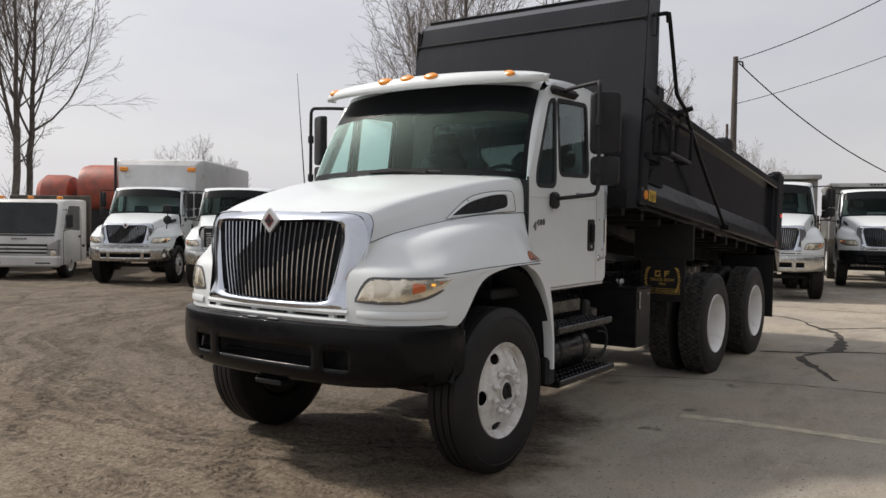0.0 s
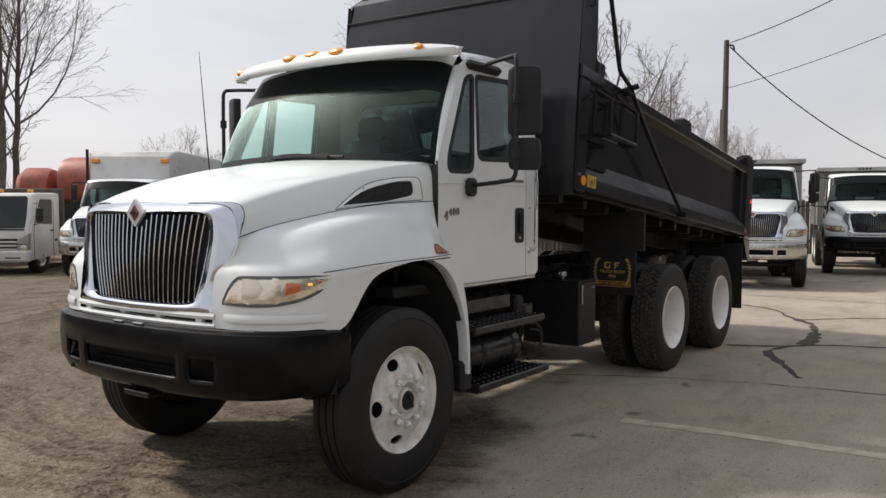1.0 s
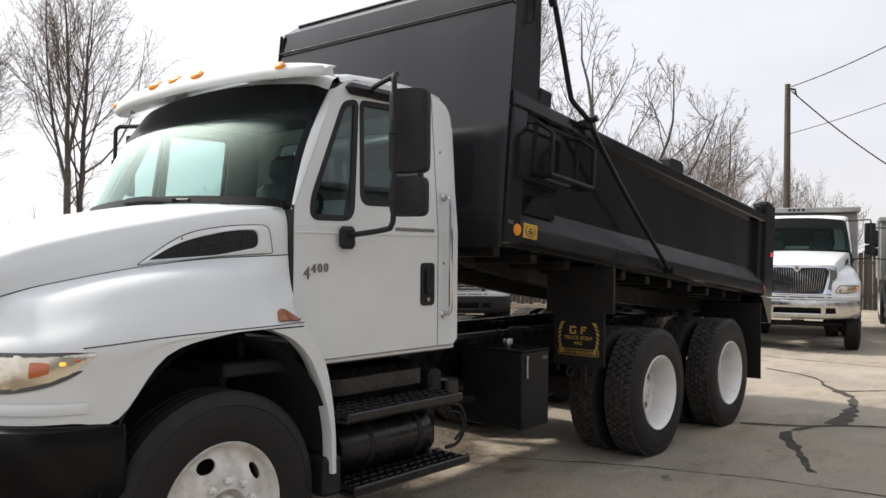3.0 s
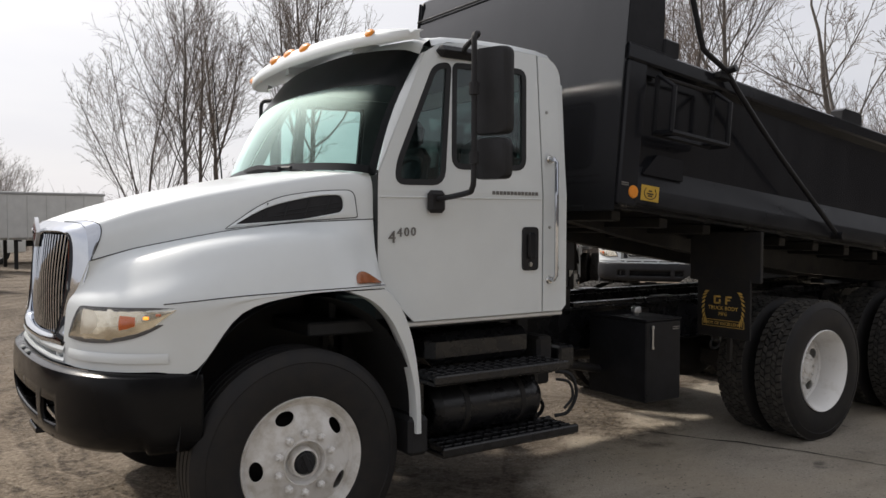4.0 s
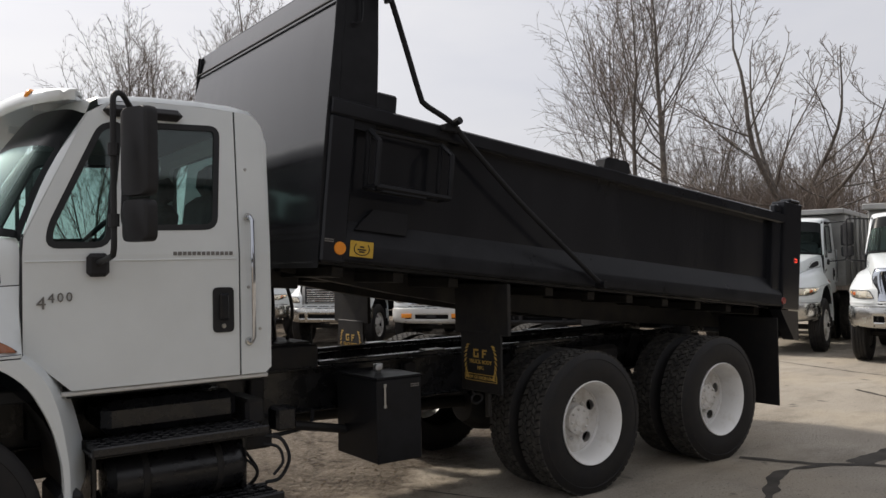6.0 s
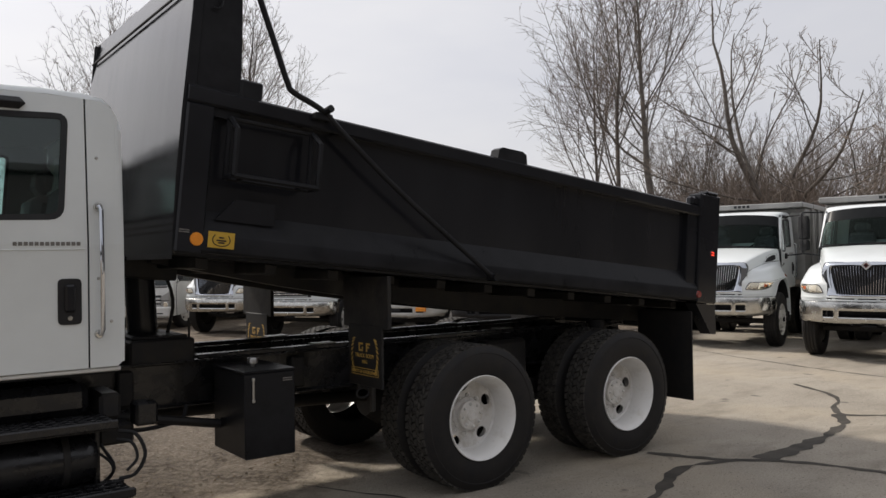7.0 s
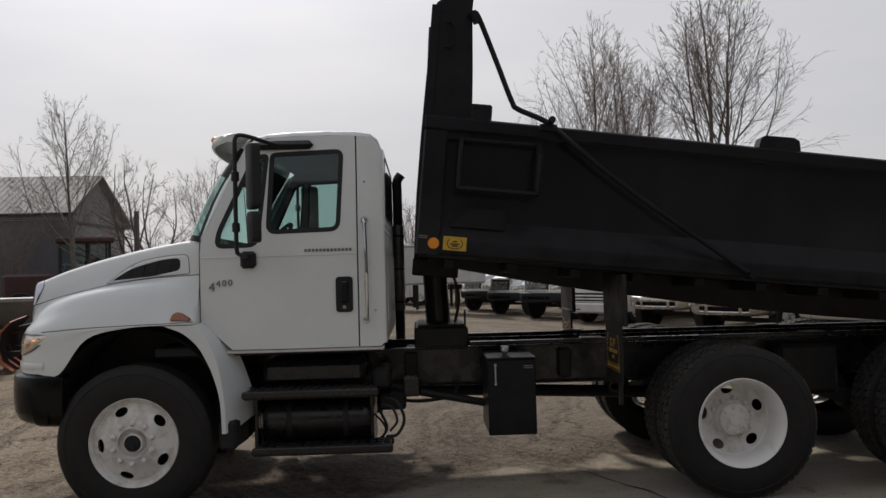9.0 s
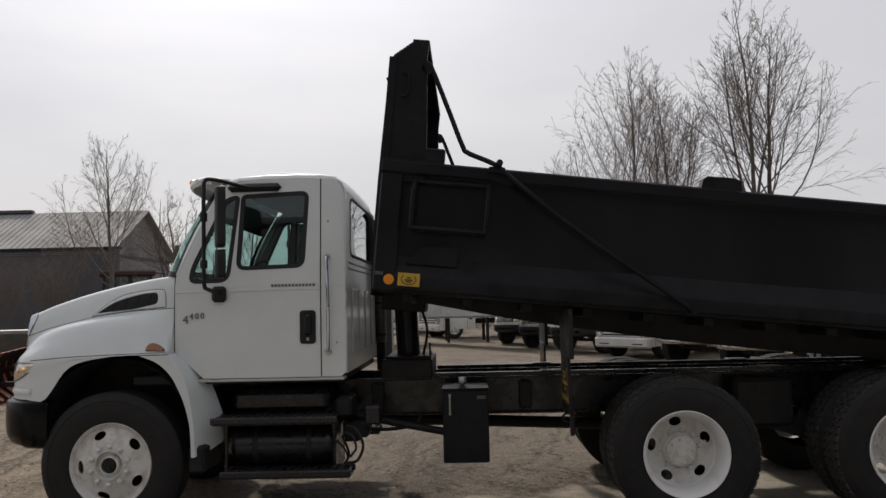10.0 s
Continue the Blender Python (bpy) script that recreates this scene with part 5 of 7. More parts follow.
# ---- tipper body, in its own tilted frame: u along it, w up from its front lower corner ----
TIP = pose(1.956, 0, 1.741, 0, 5.8, 0)
L = 5.06
body = part("dump_body", Geo().box(0.02, L - 0.02, -1.10, 1.10, -0.02, 0.03, 0.004), BLACK, truck, "glossy black steel tipper body, slightly raised", TIP)
for sgn in (1, -1):
    s = -sgn
    def slab(g, x0, x1, ya, yb, z0, z1, b=0.008):
        y0, y1 = sorted((s * ya, s * yb))
        return g.box(x0, x1, y0, y1, z0, z1, b)
    def strip(pts):
        """A profile (y, w) swept along the side."""
        return Geo().loft([[(u, s * y, w) for y, w in pts] for u in (0.14, L - 0.30)], True, True)
    side = part("side_wall", slab(Geo(), 0.06, L - 0.10, 1.125, 1.145, 0.0, 0.86, 0.003), SHEET, body, "glossy black side sheet reflecting the yard")
    rail_top = lambda u: 0.953 - 0.0185 * u
    rows = []
    for u in (0.0, 0.005, L / 2, L - 0.165, L - 0.16):
        k = 0.005 if u in (0.0, L - 0.16) else 0.0
        rows.append([(u, s * y, w) for y, w in ((1.105 + k, rail_top(u) - 0.095 + k), (1.213, rail_top(u) - 0.095 + k), (1.225 - k, rail_top(u) - 0.083), (1.225 - k, rail_top(u) - 0.012), (1.213, rail_top(u) - k), (1.105 + k, rail_top(u) - k))])
    part("top_rail", Geo().loft(rows, True, True), BLACK, body, "black boxed top rail")
    part("lower_rail", strip([(1.145, 0.250), (1.222, 0.112), (1.226, 0.10), (1.226, 0.015), (1.215, 0.0), (1.10, 0.0), (1.10, 0.250)]), BLACK_SATIN, body, "black sloped lower rail")
    part("front_post", slab(Geo(), 0.0, 0.165, 1.11, 1.224, -0.012, 0.856, 0.012), BLACK, body, "black front corner post")
    part("rear_panel", slab(Geo(), L - 0.44, L - 0.28, 1.13, 1.20, 0.13, 0.79, 0.01), BLACK, body)
    part("rear_post", slab(Geo(), L - 0.30, L - 0.01, 1.08, 1.228, -0.02, 0.985, 0.012), BLACK, body, "black rear corner post")
    part("tailgate_ear", slab(Geo(), L - 0.40, L - 0.28, 1.12, 1.20, 0.86, 0.95, 0.02), BLACK, body)
    part("post_cap", slab(Geo(), L - 0.20, L - 0.02, 1.10, 1.22, 0.985, 1.02, 0.02), BLACK, body)
    g = Geo().prism([(L - 0.30, -0.03), (L - 0.01, -0.03), (L + 0.02, -0.30), (L - 0.06, -0.30)], s * 1.10, s * 1.215)
    part("rear_apron", g, BLACK, body)
    # blocks on the rail
    part("rail_block", Geo().prism([(2.315, 0.89), (2.33, 0.975), (2.36, 0.995), (2.56, 0.995), (2.60, 0.975), (2.615, 0.89)], s * 1.12, s * 1.215), BLACK_SATIN, body, "black raised rail block")
    part("rail_block", slab(Geo(), 0.31, 0.455, 1.10, 1.21, 0.93, 1.056, 0.012), BLACK_SATIN, body)
    # pocket below the ladder
    pk = part("side_pocket", Geo().prism([(0.23, 0.20), (0.60, 0.20), (0.60, 0.335), (0.35, 0.335)], s * 1.146, s * 1.19), BLACK, body)
    # wing of the cab shield
    wing = [(0.0, 0.80), (0.0, 1.70), (0.022, 1.735), (0.165, 1.850), (0.272, 1.860), (0.268, 1.70), (0.300, 1.30), (0.322, 0.95), (0.322, 0.80)]
    part("shield_wing", Geo().prism(wing, s * 1.17, s * 1.195), BLACK_SATIN, body, "black wing of the cab shield")
    part("wing_flange", slab(Geo(), -0.012, 0.05, 1.19, 1.205, 0.955, 1.72, 0.004), BLACK_SATIN, body)
    part("wing_plate", slab(Geo(), 0.0, 0.33, 1.19, 1.215, 0.87, 0.96, 0.006), BLACK_SATIN, body)
    part("tie_ring", Geo().tube(curve_through([(0.10, s * 1.21, 1.60), (0.135, s * 1.225, 1.595), (0.15, s * 1.225, 1.54), (0.15, s * 1.225, 1.46), (0.135, s * 1.225, 1.43), (0.10, s * 1.21, 1.43)], 16), 0.007, 6), BLACK_SATIN, body)
    # tail lamps
    part("marker_reflector", Geo(Matrix.Translation((L - 0.28, 0, 0.055))).lathe([(0.0, s * 1.236), (0.03, s * 1.235), (0.036, s * 1.222)], 18), RED, body, "round red reflector")
    tl = part("tail_lamp", Geo(Matrix.Translation((L - 0.105, 0, 0.44))).lathe([(0.0, s * 1.234), (0.026, s * 1.233), (0.032, s * 1.225)], 14), RED, body, "small red lamp with lit diodes")
    for du, dw in ((-0.011, 0.012), (0.012, 0.010), (-0.010, -0.013), (0.012, -0.011)):
        part("diode", Geo(Matrix.Translation((L - 0.105 + du, 0, 0.44 + dw))).lathe([(0.0, s * 1.239), (0.005, s * 1.238), (0.006, s * 1.232)], 8), RED_LIT, tl)
    # front reflector and maker's sticker
    part("front_reflector", Geo(Matrix.Translation((0.120, 0, 0.075))).lathe([(0.0, s * 1.232), (0.036, s * 1.2315), (0.040, s * 1.222)], 24), ORANGE, body, "round orange reflector")
    st = part("sticker", slab(Geo(), 0.185, 0.345, 1.2262, 1.2285, 0.035, 0.130, 0.001), YELLOW, body, "yellow maker's sticker")
    for zz, xa, xb in ((0.092, 0.25, 0.28), (0.075, 0.235, 0.295), (0.062, 0.245, 0.285)):
        part("sticker_bar", slab(Geo(), xa, xb, 1.2285, 1.2300, zz, zz + 0.009, 0.0005), CHASSIS, st)
    part("wreath", Geo().tube(curve_through([(0.225, s * 1.229, 0.112), (0.212, s * 1.229, 0.085), (0.225, s * 1.229, 0.058), (0.265, s * 1.229, 0.047), (0.305, s * 1.229, 0.058), (0.318, s * 1.229, 0.085), (0.305, s * 1.229, 0.112)], 18), 0.003, 5), CHASSIS, st)
    for zz in (0.118, 0.106):
        part("badge_bar", slab(Geo(), 0.015, 0.075, 1.2245, 1.2265, zz, zz + 0.007, 0.0005), BADGE, body)
    # step cage high on the side
    cage = Geo()
    for uu in (0.255, 0.79):
        cage.tube([(uu, s * 1.225, 0.80), (uu, s * 1.225, 0.45)], 0.017, 6).tube([(uu, s * 1.24, 0.80), (uu, s * 1.36, 0.72), (uu, s * 1.36, 0.45)], 0.017, 6)
    cage.tube([(0.255, s * 1.225, 0.45), (0.255, s * 1.36, 0.45), (0.79, s * 1.36, 0.45), (0.79, s * 1.225, 0.45), (0.255, s * 1.225, 0.45)], 0.018, 6)
    cage.tube([(0.33, s * 1.225, 0.45), (0.33, s * 1.36, 0.45)], 0.012, 6).tube([(0.71, s * 1.225, 0.45), (0.71, s * 1.36, 0.45)], 0.012, 6)
    cage.tube([(0.255, s * 1.225, 0.80), (0.79, s * 1.225, 0.80)], 0.012, 6)
    part("step_cage", cage, BLACK_SATIN, body, "black welded step cage")
    # tarp arm
    arm = part("tarp_arm", Geo().tube(curve_through([(0.245, s * 1.20, 1.655), (0.275, s * 1.265, 1.660), (0.315, s * 1.27, 1.622), (0.455, s * 1.27, 1.335), (0.575, s * 1.27, 1.082), (0.625, s * 1.27, 1.026), (0.83, s * 1.27, 0.952), (1.02, s * 1.27, 0.815),
                                                         (1.48, s * 1.27, 0.505), (2.30, s * 1.265, 0.022)], 80), 0.0185, 10), BLACK_SATIN, body, "bent black tarp arm")
    part("arm_knuckle", Geo().tube([(0.835, s * 1.21, 0.930), (0.855, s * 1.335, 0.965)], 0.024, 10), BLACK_SATIN, arm)
    part("arm_collar", Geo().tube([(0.300, s * 1.27, 1.59), (0.268, s * 1.27, 1.67)], 0.024, 8), BLACK_SATIN, arm)
    part("arm_bracket", slab(Geo(), 0.78, 0.90, 1.215, 1.28, 0.895, 0.94, 0.006), BLACK_SATIN, arm)
    part("arm_pivot", Geo().tube([(2.30, s * 1.22, 0.022), (2.30, s * 1.31, 0.022)], 0.028, 10), BLACK_SATIN, arm)
    # mud flap hanger, flap in front of the duals (upright, hung from the body)
fr = part("headboard", Geo().loft([[(u, y, w) for u, w in ((-0.004, -0.05), (-0.012, 0.10), (-0.022, 0.40), (-0.022, 0.80), (-0.012, 1.40), (0.022, 1.735), (0.165, 1.850), (0.165, 1.835), (0.03, 1.72), (0.01, 1.40), (0.0, 0.80), (0.0, 0.0))]
                                    for y in (-1.20, -0.6, 0, 0.6, 1.20)], True, True), HEAD, body, "tall glossy black front wall and cab shield", smooth=25)
part("shield_seam", Geo().box(-0.024, -0.006, -1.195, 1.195, 1.55, 1.562, 0.003), CHASSIS, fr)
part("shield_top", Geo().box(0.15, 0.275, -1.19, 1.19, 1.845, 1.865, 0.006), BLACK_SATIN, fr)
part("tailgate", Geo().box(L - 0.02, L + 0.05, -1.09, 1.09, -0.28, 0.93, 0.012), BLACK, body, "black tailgate")
for u in (0.25, 0.7, 1.15, 1.6, 2.05, 2.5, 2.95, 3.4, 3.85, 4.3, 4.75):
    part("floor_beam", Geo().box(u - 0.04, u + 0.04, -0.98, 0.98, -0.085, -0.02, 0.006), CHASSIS, body)
SILL = [(0.10, -0.012), (0.10, -0.055), (0.50, -0.095), (1.0, -0.145), (1.6, -0.185), (2.4, -0.222), (3.2, -0.238), (L - 0.10, -0.222), (L - 0.10, -0.012)]
for y in (-0.43, 0.43):
    part("long_sill", Geo().prism(SILL, y - 0.05, y + 0.05), CHASSIS, body, "black longitudinal body sill")
part("front_hook", Geo().box(-0.02, 0.35, -0.25, 0.25, -0.16, -0.02, 0.01), CHASSIS, body)


def flap(sgn):
    """A painted mud flap ahead of the duals, facing forward."""
    yc = sgn * 0.92
    f = part("mud_flap", Geo().box(3.365, 3.382, yc - 0.225, yc + 0.225, 0.795, 1.22, 0.004), RUBBER, truck, "black mud flap with a gold painted emblem")
    part("flap_panel", Geo().box(3.37, 3.40, yc - 0.30, yc + 0.30, 1.20, 1.56, 0.006), CHASSIS, f)
    loop = [(3.40 + 0.05 * math.cos(2 * math.pi * k / 14), yc * 0.9, 0.735 + 0.035 * math.sin(2 * math.pi * k / 14)) for k in range(15)]
    part("tie_loop", Geo().tube(loop, 0.009, 6, False).tube([(3.36, yc * 0.9, 0.80), (3.375, yc * 0.9, 0.765)], 0.008, 6), CHASSIS, f, "hanging steel tie loop")
    face = Matrix.Translation((3.3635, yc, 1.0)) @ Matrix.Rotation(radians(-90), 4, "Z")
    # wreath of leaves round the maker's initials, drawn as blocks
    for side in (-1, 1):
        for k in range(9):
            a = radians(-62 + k * 15.5)
            x, z = side * (0.115 + 0.055 * math.cos(a)), 0.010 + 0.125 * math.sin(a)
            leaf = Geo(face @ Matrix.Translation((x, 0, z)) @ Matrix.Rotation(side * (0.9 - a * 0.6), 4, "Y")).add([(-0.026, 0, 0), (0, -0.0015, 0.009), (0.026, 0, 0), (0, -0.0015, -0.009)], [(0, 1, 2, 3)])
            part("leaf", leaf, GOLD, f, smooth=0)
    g = Geo(face)
    g.box(-0.078, -0.062, -0.002, 0.001, 0.035, 0.095, 0.001).box(-0.078, -0.020, -0.002, 0.001, 0.082, 0.095, 0.001).box(-0.078, -0.020, -0.002, 0.001, 0.035, 0.048, 0.001).box(-0.034, -0.020, -0.002, 0.001, 0.035, 0.068, 0.001)
    part("initial", g, GOLD, f)
    g = Geo(face).box(0.020, 0.036, -0.002, 0.001, 0.035, 0.095, 0.001).box(0.020, 0.072, -0.002, 0.001, 0.082, 0.095, 0.001).box(0.020, 0.062, -0.002, 0.001, 0.060, 0.072, 0.001)
    part("initial", g, GOLD, f)
    for text, size, z in (("TRUCK BODY", 0.040, 0.005), ("MFG", 0.036, -0.037), ("BODY OF EXCELLENCE", 0.032, -0.106)):
        me = lettering(text, size, 0.0012)
        me.materials.append(GOLD)
        part("lettering", me, GOLD, f, "", face @ Matrix.Translation((0, -0.001, z)), 0)
    frame_g = Geo(face)
    for z in (-0.130, -0.084):
        frame_g.box(-0.178, 0.178, -0.0015, 0.001, z, z + 0.004, 0.0004)
    for x in (-0.178, 0.174):
        frame_g.box(x, x + 0.004, -0.0015, 0.001, -0.130, -0.08, 0.0004)
    part("motto_border", frame_g, GOLD, f)
    part("flap_bracket", Geo().box(3.39, 3.42, sgn * 0.95 - 0.02, sgn * 0.95 + 0.02, 0.62, 0.86, 0.004), CHASSIS, f)
    r = part("rear_flap", Geo().box(6.60, 6.615, yc - 0.31, yc + 0.31, 0.36, 1.16, 0.004), RUBBER, truck, "plain black rear mud flap")


flap(-1)
flap(1)

# ---- ground: one sheet, dirt beside a concrete apron ----
def axis(lo, hi, step, far):
    inner = [lo + step * i for i in range(int((hi - lo) / step) + 1)]
    out = [inner[-1]]
    while out[-1] < far:
        out.append(out[-1] + max(step, (out[-1] - hi) * 0.35 + step))
    low = [inner[0]]
    while low[-1] > -far:
        low.append(low[-1] - max(step, (lo - low[-1]) * 0.35 + step))
    return list(reversed(low[1:])) + inner + out[1:]


def edge_y(x):
    """The ragged line between concrete (below) and dirt (above)."""
    return -1.55 + 0.42 * x + 0.35 * noise.noise((x * 0.8, 3.1, 0)) + 0.10 * noise.noise((x * 3.5, 1.7, 0))


def ease(a, b, v):
    k = max(0.0, min(1.0, (v - a) / (b - a)))
    return k * k * (3 - 2 * k)


def yard_fall(x, y):
    """The shallow hollow in which the row of trucks is parked."""
    d = 0.97 * x + 0.24 * y
    return -0.35 * ease(6.5, 11.5, d) * (1 - ease(20, 27, d)) * ease(4.5, 11.0, y) * (1 - ease(28, 40, y))


def ground_z(x, y):
    d = y - edge_y(x)
    k = max(0.0, min(1.0, d / 0.5))
    if abs(x) > 60 or abs(y) > 80:
        return 0.0
    z = 0.012 * noise.noise((x * 0.35, y * 0.35, 0))
    # wheel tracks: arcs that sweep round the truck's nose, and straight ones towards it
    rut = 0.0
    wob = 0.35 * noise.noise((x * 0.22, y * 0.22, 5))
    r = math.hypot(x - 6.0, y - 2.0) + wob
    for c, w in ((7.45, 0.13), (7.95, 0.13), (9.4, 0.16), (9.95, 0.14), (11.3, 0.16), (11.9, 0.15), (13.0, 0.2)):
        e = (r - c) / w
        if abs(e) < 3:
            rut += (-0.020 * math.exp(-e * e) + 0.010 * math.exp(-(abs(e) - 1.6) ** 2 * 3)) * (0.75 + 0.5 * noise.noise((x * 0.6, y * 0.6, c)))
    q = (x + 3.2) * 0.79 - (y + 1.0) * 0.61 + 0.5 * wob
    for c, w in ((-0.5, 0.13), (0.0, 0.13), (1.45, 0.14), (-2.3, 0.16)):
        e = (q - c) / w
        if abs(e) < 3:
            rut += (-0.016 * math.exp(-e * e) + 0.008 * math.exp(-(abs(e) - 1.6) ** 2 * 3)) * (0.7 + 0.6 * noise.noise((x * 0.7, y * 0.7, c + 7)))
    lump = 0.020 * noise.noise((x * 1.9, y * 1.9, 2)) + 0.013 * noise.noise((x * 4.6, y * 4.6, 4)) + 0.006 * noise.noise((x * 9.0, y * 9.0, 6))
    near_wheel = min(1.0, max(0.0, (min(math.hypot(x, y + 0.98), math.hypot(x, y - 0.98), math.hypot(x - 4.17, y + 0.95), math.hypot(x - 5.74, y + 0.95), math.hypot(x - 4.17, y - 0.95), math.hypot(x - 5.74, y - 0.95)) - 0.25) / 0.5))
    s = max(0.0, min(1.0, (1.2 - math.hypot(x, y) / 2.8) / 0.7))
    dip = 0.036 * s * s * (3 - 2 * s)
    return (z * 0.4 + k * (rut + lump - 0.004)) * near_wheel - dip + yard_fall(x, y)


def ground_material():
    m = bpy.data.materials.new("dirt_and_concrete")
    m.use_nodes = True
    n, l = m.node_tree.nodes, m.node_tree.links
    b = n["Principled BSDF"]
    b.inputs["Roughness"].default_value = 0.9
    b.inputs["Specular IOR Level"].default_value = 0.3
    geo = n.new("ShaderNodeNewGeometry")
    sep = n.new("ShaderNodeSeparateXYZ")
    l.new(geo.outputs["Position"], sep.inputs["Vector"])

    def noise_node(scale, detail=5, rough=0.6, stretch=None, turn=0.0):
        t = n.new("ShaderNodeTexNoise")
        t.inputs["Scale"].default_value, t.inputs["Detail"].default_value, t.inputs["Roughness"].default_value = scale, detail, rough
        mp = n.new("ShaderNodeMapping")
        mp.inputs["Scale"].default_value = stretch or (1, 1, 1)
        mp.inputs["Rotation"].default_value = (0, 0, turn)
        l.new(geo.outputs["Position"], mp.inputs["Vector"])
        l.new(mp.outputs["Vector"], t.inputs["Vector"])
        return t.outputs["Fac"]

    def ramp_node(fac, stops):
        r = n.new("ShaderNodeValToRGB")
        while len(r.color_ramp.elements) < len(stops):
            r.color_ramp.elements.new(0.5)
        for e, (p, c) in zip(r.color_ramp.elements, stops):
            e.position, e.color = p, (*c, 1)
        l.new(fac, r.inputs["Fac"])
        return r.outputs["Color"]

    def mix(fac, a, c, kind="MIX"):
        x = n.new("ShaderNodeMixRGB")
        x.blend_type = kind
        for sock, val in ((x.inputs["Fac"], fac), (x.inputs["Color1"], a), (x.inputs["Color2"], c)):
            if isinstance(val, (int, float)):
                sock.default_value = val
            elif isinstance(val, tuple):
                sock.default_value = (*val, 1)
            else:
                l.new(val, sock)
        return x.outputs["Color"]

    def calc(op, a, c):
        x = n.new("ShaderNodeMath")
        x.operation = op
        for i, val in enumerate((a, c)):
            if isinstance(val, (int, float)):
                x.inputs[i].default_value = val
            else:
                l.new(val, x.inputs[i])
        return x.outputs["Value"]

    # how far a point lies on the dirt side
    line = calc("SUBTRACT", sep.outputs["Y"], calc("ADD", calc("MULTIPLY", sep.outputs["X"], 0.42), -1.55))
    wob = calc("MULTIPLY", calc("SUBTRACT", noise_node(0.9, 6, 0.65), 0.5), 2.4)
    dirtness = n.new("ShaderNodeMapRange")
    dirtness.inputs["From Min"].default_value, dirtness.inputs["From Max"].default_value = -0.12, 0.25
    l.new(calc("ADD", line, wob), dirtness.inputs["Value"])
    dirt = ramp_node(noise_node(1.3, 8, 0.68), [(0.25, (0.17, 0.131, 0.090)), (0.5, (0.25, 0.197, 0.139)), (0.75, (0.36, 0.292, 0.215))])
    dirt = mix(0.62, dirt, ramp_node(noise_node(26, 7, 0.74), [(0.30, (0.090, 0.068, 0.047)), (0.5, (0.245, 0.194, 0.138)), (0.69, (0.46, 0.385, 0.292))]))
    stones = n.new("ShaderNodeTexVoronoi")
    stones.inputs["Scale"].default_value = 34.0
    l.new(geo.outputs["Position"], stones.inputs["Vector"])
    pebble = ramp_node(stones.outputs["Distance"], [(0.10, (1, 1, 1)), (0.24, (0, 0, 0))])
    dirt = mix(calc("MULTIPLY", pebble, ramp_node(noise_node(4, 4, 0.6), [(0.5, (0, 0, 0)), (0.65, (0.8, 0.8, 0.8))])), dirt, (0.33, 0.30, 0.25))
    dirt = mix(1.0, dirt, (1.22, 1.24, 1.27), "MULTIPLY")
    damp = ramp_node(noise_node(0.35, 4, 0.55, (1.6, 0.7, 1), 0.5), [(0.52, (0, 0, 0)), (0.64, (1, 1, 1))])
    dirt = mix(damp, dirt, mix(0.5, dirt, (0.5, 0.46, 0.42), "MULTIPLY"))
    # dirt darker and less yellow towards the rear, from a noisy edge
    rearward = n.new("ShaderNodeMapRange")
    rearward.inputs["From Min"].default_value, rearward.inputs["From Max"].default_value = -0.7, 1.3
    l.new(calc("ADD", calc("ADD", sep.outputs["X"], calc("MULTIPLY", sep.outputs["Y"], 0.2)), calc("MULTIPLY", calc("SUBTRACT", noise_node(0.6, 5, 0.6), 0.5), 3.0)), rearward.inputs["Value"])
    dirt = mix(rearward.outputs["Result"], dirt, mix(1.0, dirt, (0.70, 0.71, 0.74), "MULTIPLY"))
    # cloddy tyre tracks that sweep round the truck's nose
    dx, dy = calc("ADD", sep.outputs["X"], -6.0), calc("ADD", sep.outputs["Y"], -2.0)
    r = calc("ADD", calc("SQRT", calc("ADD", calc("MULTIPLY", dx, dx), calc("MULTIPLY", dy, dy)), 0), calc("ADD", calc("MULTIPLY", noise_node(0.3, 3, 0.5), 2.6), calc("MULTIPLY", noise_node(1.5, 4, 0.6), 0.45)))
    cx = n.new("ShaderNodeCombineXYZ")
    l.new(r, cx.inputs["X"])
    band = n.new("ShaderNodeTexNoise")
    band.inputs["Scale"].default_value, band.inputs["Detail"].default_value, band.inputs["Roughness"].default_value = 1.7, 4.0, 0.65
    l.new(cx.outputs["Vector"], band.inputs["Vector"])
    q = calc("ADD", calc("ADD", calc("MULTIPLY", sep.outputs["X"], 0.79), calc("MULTIPLY", sep.outputs["Y"], -0.61)), calc("MULTIPLY", noise_node(0.35, 3, 0.5), 1.5))
    cq = n.new("ShaderNodeCombineXYZ")
    l.new(q, cq.inputs["Y"])
    band2 = n.new("ShaderNodeTexNoise")
    band2.inputs["Scale"].default_value, band2.inputs["Detail"].default_value = 1.9, 4.0
    l.new(cq.outputs["Vector"], band2.inputs["Vector"])
    b1 = ramp_node(band.outputs["Fac"], [(0.47, (0, 0, 0)), (0.55, (1, 1, 1))])
    b2 = ramp_node(band2.outputs["Fac"], [(0.56, (0, 0, 0)), (0.64, (1, 1, 1))])
    tracks = calc("MINIMUM", calc("ADD", b1, b2), 1.0)
    clod = ramp_node(noise_node(15, 6, 0.72), [(0.50, (0, 0, 0)), (0.60, (1, 1, 1))])
    patchy = ramp_node(noise_node(0.9, 4, 0.6), [(0.30, (0, 0, 0)), (0.52, (1, 1, 1))])
    clods = calc("MULTIPLY", calc("MULTIPLY", clod, patchy), calc("ADD", calc("MULTIPLY", tracks, 0.85), 0.15))
